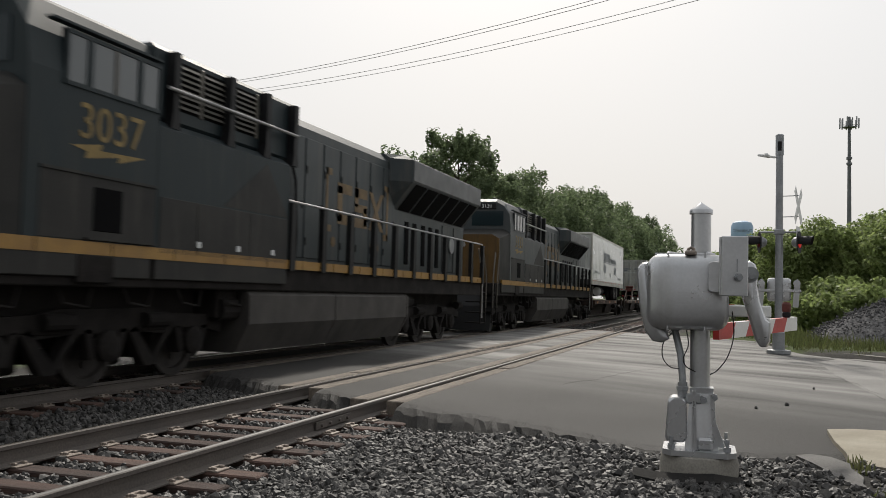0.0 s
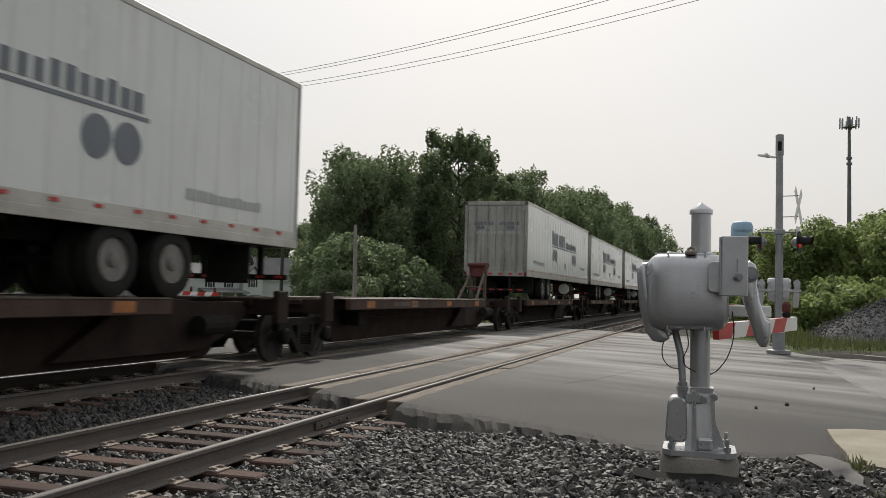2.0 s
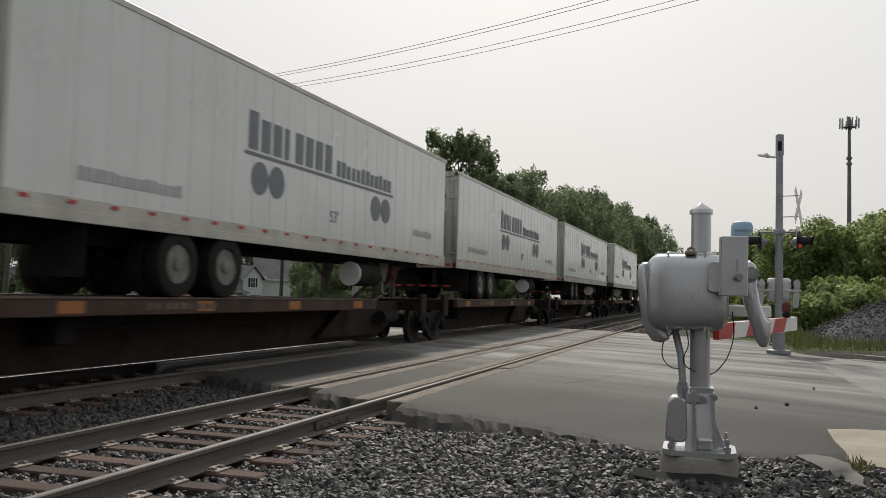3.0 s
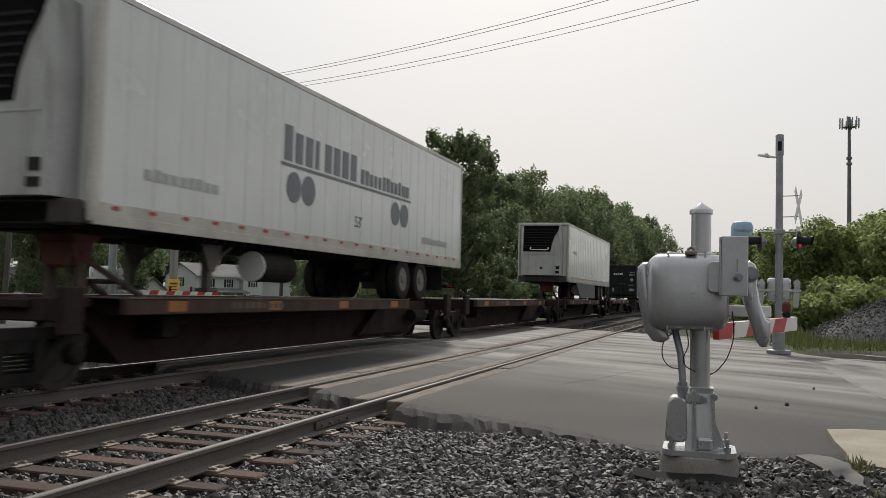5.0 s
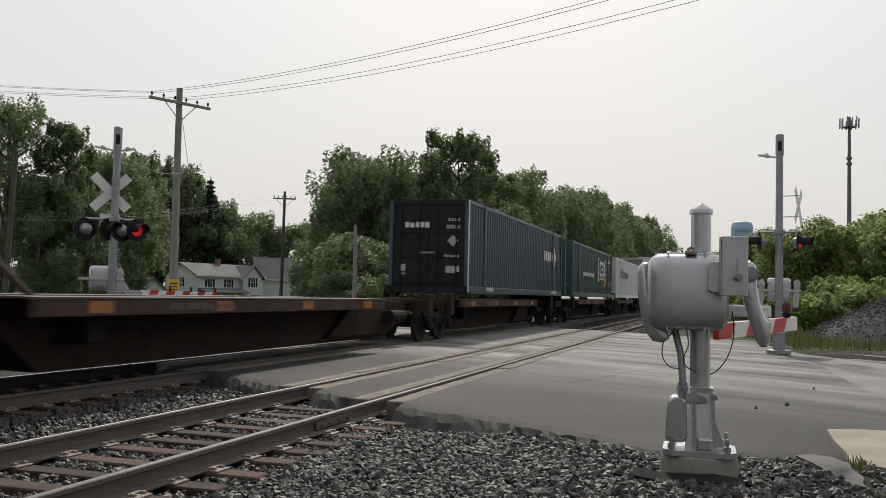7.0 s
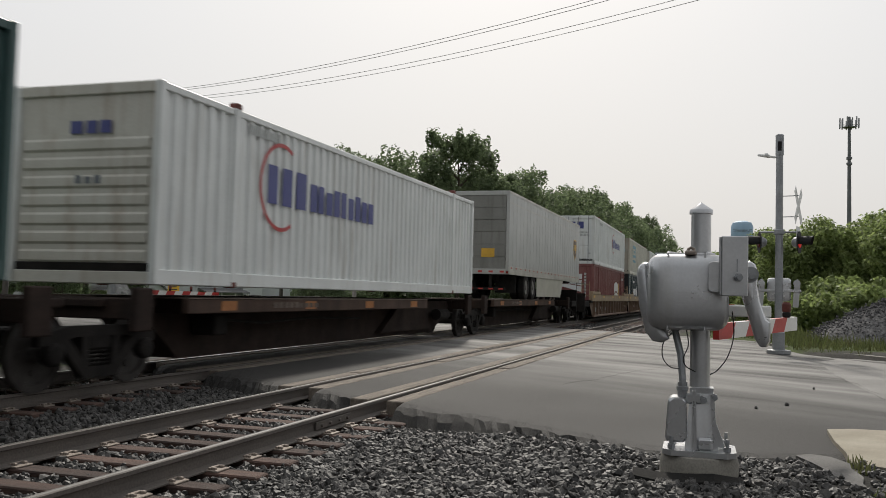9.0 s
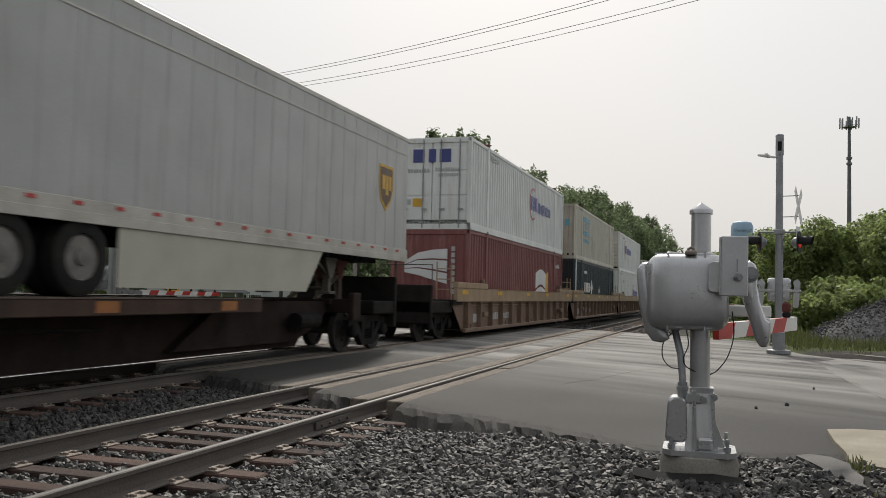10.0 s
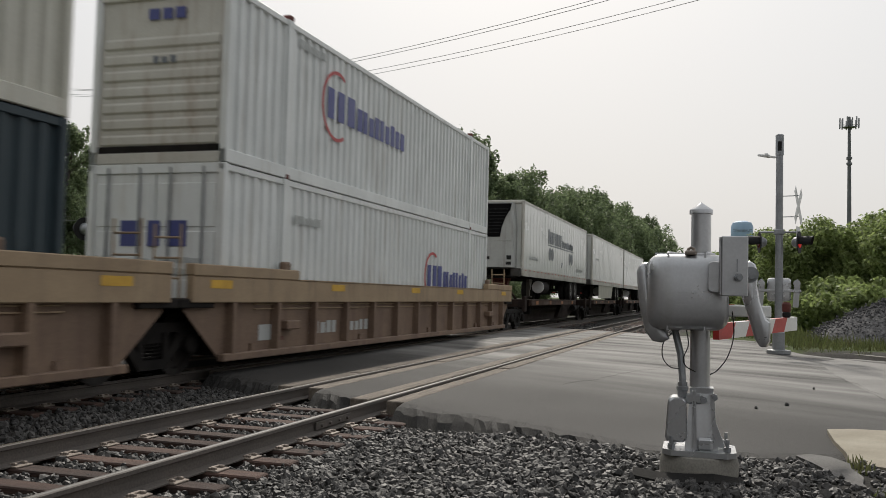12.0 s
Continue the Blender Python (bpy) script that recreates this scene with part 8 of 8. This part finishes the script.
def grass_tufts():
    """Blades of grass along the far edge of the road and at the pavement, as one growth."""
    rng = np.random.default_rng(12)
    pts = []
    for x0, x1, y0, y1, n, h in ((26.4, 33.0, -9.0, -0.9, 5200, 0.16), (30.0, 40.0, -3.0, 1.2, 2600, 0.2), (7.6, 8.2, -1.1, -0.95, 60, 0.05), (24.3, 26.3, -3.6, -1.0, 260, 0.08), (20, 60, 13.6, 17.0, 5000, 0.3), (6.2, 7.0, -1.15, -0.95, 40, 0.04)):
        x, y = rng.uniform(x0, x1, n), rng.uniform(y0, y1, n)
        for a, b in zip(x, y):
            if a > road_right(b) + 0.5 or a < 9 or y0 > 10:
                pts.append((a, b, ground_z(a, b), h * rng.uniform(0.5, 1.5)))
    p = np.array(pts)
    n = len(p)
    a = rng.uniform(0, 2 * np.pi, n)
    w = np.stack([np.cos(a), np.sin(a), np.zeros(n)], 1) * (0.008 + 0.05 * p[:, 3:4])
    tip = p[:, :3] + rng.normal(size=(n, 3)) * p[:, 3:4] * 0.35 + np.stack([np.zeros(n), np.zeros(n), p[:, 3]], 1)
    v = np.stack([p[:, :3] - w, p[:, :3] + w, tip + w * 0.2, tip - w * 0.2], 1)
    me = bpy.data.meshes.new("grass")
    me.vertices.add(4 * n)
    me.vertices.foreach_set("co", v.ravel())
    me.loops.add(4 * n)
    me.loops.foreach_set("vertex_index", np.arange(4 * n, dtype=np.int32))
    me.polygons.add(n)
    me.polygons.foreach_set("loop_start", np.arange(0, 4 * n, 4, dtype=np.int32))
    me.update(calc_edges=True)
    me.materials.append(GRASS)
    tagged(new("grass", me), "tufts of green and dry grass at the verge", "grass", kind="stuff")


grass_tufts()


def gravel_pile():
    v, f = [], []
    n, k = 26, 40
    for i in range(n + 1):
        r = i / n
        for j in range(k):
            a = 2 * math.pi * j / k
            rad = r * (2.5 + 0.35 * math.sin(3 * a))
            z = 1.5 * max(0, 1 - r) ** 0.85 + 0.10 * noise.noise((math.cos(a) * rad * 1.5, math.sin(a) * rad * 1.5, 2)) + 0.05 * noise.noise((math.cos(a) * rad * 6, math.sin(a) * rad * 6, 5))
            v.append((math.cos(a) * rad * 1.05, math.sin(a) * rad * 1.25, z - 0.08))
    for i in range(n):
        f += [(i * k + j, i * k + (j + 1) % k, (i + 1) * k + (j + 1) % k, (i + 1) * k + j) for j in range(k)]
    solid("heap", Shape().add(v, f), PILE, "heap of dark grey gravel on the verge", "gravel heap", m=pose(33.2, -5.2, 0.06))
    rng = np.random.default_rng(21)
    pts = []
    for _ in range(6000):
        p = v[rng.integers(0, len(v))]
        pts.append((33.2 + p[0] + rng.normal() * 0.12, -5.2 + p[1] + rng.normal() * 0.12, 0.06 + p[2] + rng.normal() * 0.02, rng.uniform(0.014, 0.034)))
    tagged(new("loose_gravel", stone_mesh("loose_gravel", pts, rng, PILE)), "dark grey stones on the gravel heap", "gravel", kind="stuff")


gravel_pile()


# ---------------------------------------------------------------- houses and far things
def house(name, m, w, d, h, roof_h, label, openings=(), wing=None, chimney=None):
    """A timber house: sided walls, gabled roof with overhang, windows with shutters. x along the ridge, the gable ends at x = 0 and w."""
    H = thing(name, label, "house", m, group="houses beyond the tracks")
    body = Shape().box(0, w, 0, d, -1.0, h)
    body.prism([(0, h), (d, h), (d / 2, h + roof_h)], 0.0, w, "x")
    wall = part("wall", body, SIDING, H, "pale sided wall")
    s = Shape()
    z = -0.8
    while z < h - 0.1:
        s.box(-0.015, w + 0.015, -0.015, d + 0.015, z, z + 0.02)
        z += 0.22
    part("clapboard", s, SIDING, wall)
    o = 0.35
    sl = roof_h / (d / 2)
    for sgn in (0, 1):
        y0, y1 = (-o, d / 2) if not sgn else (d + o, d / 2)
        za, zb = h - o * sl, h + roof_h
        s = Shape().add([(-o, y0, za), (w + o, y0, za), (w + o, y1, zb), (-o, y1, zb), (-o, y0, za + 0.16), (w + o, y0, za + 0.16), (w + o, y1, zb + 0.16), (-o, y1, zb + 0.16)],
                        [(0, 3, 2, 1), (4, 5, 6, 7), (0, 1, 5, 4), (3, 7, 6, 2), (0, 4, 7, 3), (1, 2, 6, 5)])
        part("roof", s, ROOF, H, "grey shingle roof slope")
        part("gutter", Shape().box(-o, w + o, min(y0, y0 + (0.08 if sgn else -0.08)), max(y0, y0 + (0.08 if sgn else -0.08)), za - 0.02, za + 0.14), WHITE, H)
    for face, x, z, ww, hh in openings:
        wn_ = Shape()
        fr, sh, pa = Shape(), Shape(), Shape()
        def put(shape, a0, a1, out0, out1, z0, z1):
            if face == "front":
                shape.box(x + a0, x + a1, -out1, -out0, z0, z1)
            else:
                shape.box(-out1, -out0, x + a0, x + a1, z0, z1)
        put(pa, -ww / 2, ww / 2, 0.0, 0.03, z, z + hh)
        for q in ((-ww / 2 - 0.07, -ww / 2), (ww / 2, ww / 2 + 0.07), (-0.02, 0.02)):
            put(fr, q[0], q[1], 0.0, 0.06, z - 0.05, z + hh + 0.05)
        put(fr, -ww / 2, ww / 2, 0.0, 0.06, z + hh / 2 - 0.02, z + hh / 2 + 0.02)
        for q in ((-ww / 2 - 0.42, -ww / 2 - 0.08), (ww / 2 + 0.08, ww / 2 + 0.42)):
            put(sh, q[0], q[1], 0.0, 0.05, z, z + hh)
        win_ = part("window", fr, WHITE, H)
        part("pane", pa, PANE, win_)
        part("shutter", sh, BLACK, win_)
    if chimney:
        part("chimney", Shape().box(chimney[0], chimney[0] + 0.6, chimney[1], chimney[1] + 0.6, h, h + roof_h + 0.9), BRICK_RED, H)
    return H


# big white house: long range with its gable end in view, a gabled wing towards the railway, and a taller part behind
T_H = -18.0
main = house("house", pose(104.1, 68.4, -1.4, 0, 0, T_H), 12.0, 6.6, 4.5, 1.55, "long white sided house with grey shingle roof and dark shutters",
             [("front", 2.3, 2.9, 0.75, 1.1), ("front", 5.6, 2.9, 0.75, 1.1), ("side", 3.4, 2.9, 0.8, 1.2)], chimney=(6.0, 3.0))
part("porch_roof", Shape().prism([(-1.9, 2.25), (0.0, 2.75), (0.0, 2.60), (-1.9, 2.1)], 0.3, 7.9, "x"), ROOF, main, "grey porch roof")
for x in (0.5, 2.9, 5.3, 7.6):
    part("porch_post", Shape().box(x, x + 0.14, -1.8, -1.66, -0.5, 2.2), WHITE, main)
house("house", pose(114.41, 64.21, -1.4, 0, 0, T_H + 90), 5.0, 3.5, 4.4, 1.55, "white sided gable-fronted wing of the house with shuttered window",
      [("side", 1.75, 3.0, 0.8, 1.3), ("side", 0.9, 0.8, 0.7, 1.1), ("side", 2.5, 0.8, 0.7, 1.1)])
house("house", pose(116.48, 65.93, -1.4, 0, 0, -48), 7.0, 6.5, 4.42, 3.0, "pale house with a steep grey roof", ())
house("garage", pose(85.79, 60.32, -1.3, 0, 0, 62), 5.0, 3.2, 2.26, 1.3, "small grey garage with a low gable roof", ())
house("house", pose(63.5, 66.0, -1.2, 0, 0, T_H + 6), 7.0, 6.0, 2.6, 1.4, "low cream house half hidden by trees", [("front", 3.0, 0.9, 1.0, 1.1)])
house("shed", pose(69.0, 29.0, -0.6, 0, 0, -68), 3.6, 3.0, 2.0, 0.7, "small white shed beside the railway", ())
cab_ = Shape().box(-0.5, 0.5, -0.4, 0.4, -0.4, 1.5, 0.03).box(-0.55, 0.55, -0.45, 0.45, 1.48, 1.56, 0.02).tube((0.7, 0, -0.3), (0.7, 0, 2.3), 0.05)
solid("signal_cabinet", cab_, SILVER, "silver trackside signal cabinet", "cabinet", m=pose(56.4, 20.5, -0.45, 0, 0, 20))


def water_tower():
    W = thing("water_tower", "pale blue water tower with dark lettering far behind the trees", "water tower", pose(700, -9.7, -5))
    part("tank", Shape().lathe([(2.0, 0.0), (2.0, 44.0), (7.4, 50.0), (8.0, 52.5), (8.0, 62.0), (6.8, 65.0), (3.5, 66.2), (0.0, 66.6)], (0, 0, 0), "z", 40), TOWER_BLUE, W, "pale blue steel tank", True)
    letters("CONNEAUT", 2.6, front_wall(-8.05, 0.0, 58.5), "lettering", INK, W, 0.05, 0.95)


water_tower()


def cell_tower():
    C = thing("cell_tower", "tall thin dark mast with a ring of antennas at the top", "antenna mast", pose(258.2, -30.7, -2))
    part("mast", Shape().tube((0, 0, 0), (0, 0, 53.5), 0.75, 0.36, n=12), TOWER_STEEL, C)
    s = Shape().lathe([(1.6, 50.6), (1.75, 50.6), (1.75, 50.75), (1.6, 50.75)], (0, 0, 0), "z", 12)
    for k in range(3):
        a = k * 2.094
        s.tube((0, 0, 51.2), (math.cos(a) * 2.2, math.sin(a) * 2.2, 51.2), 0.08, n=6)
    part("platform", s, TOWER_STEEL, C)
    for k in range(12):
        a = k * 0.5236 + 0.2
        x, y = math.cos(a) * 2.4, math.sin(a) * 2.4
        part("antenna", Shape().box(x - 0.16, x + 0.16, y - 0.16, y + 0.16, 50.4, 52.9 + 0.3 * (k % 2), 0.03), GALV, C)
    for z in (40.5, 42.0):
        part("collar", Shape().lathe([(0.6, z), (0.75, z), (0.75, z + 0.6), (0.6, z + 0.6)], (0, 0, 0), "z", 10), TOWER_STEEL, C)


cell_tower()


# ---------------------------------------------------------------- what moves
def motions():
    """The whole train rolls past at an even speed."""
    for mover in MOVERS:
        ob, place = mover[0], mover[1]
        z = mover[2] if len(mover) > 2 else 0.0
        walk(ob, [(t, pose(place - SPEED * t, TRACK_FAR, z)) for t in (0.0, 3.0, 6.0, 9.0, 12.0)])
    # wheels roll with the train
    for k, w in enumerate(WHEELSETS):
        at = w.matrix_basis.translation.copy()
        walk(w, [(i / FPS, pose(at.x, at.y, at.z, 0, -85.0 * i, 0)) for i in range(frame(12.0))])


motions()
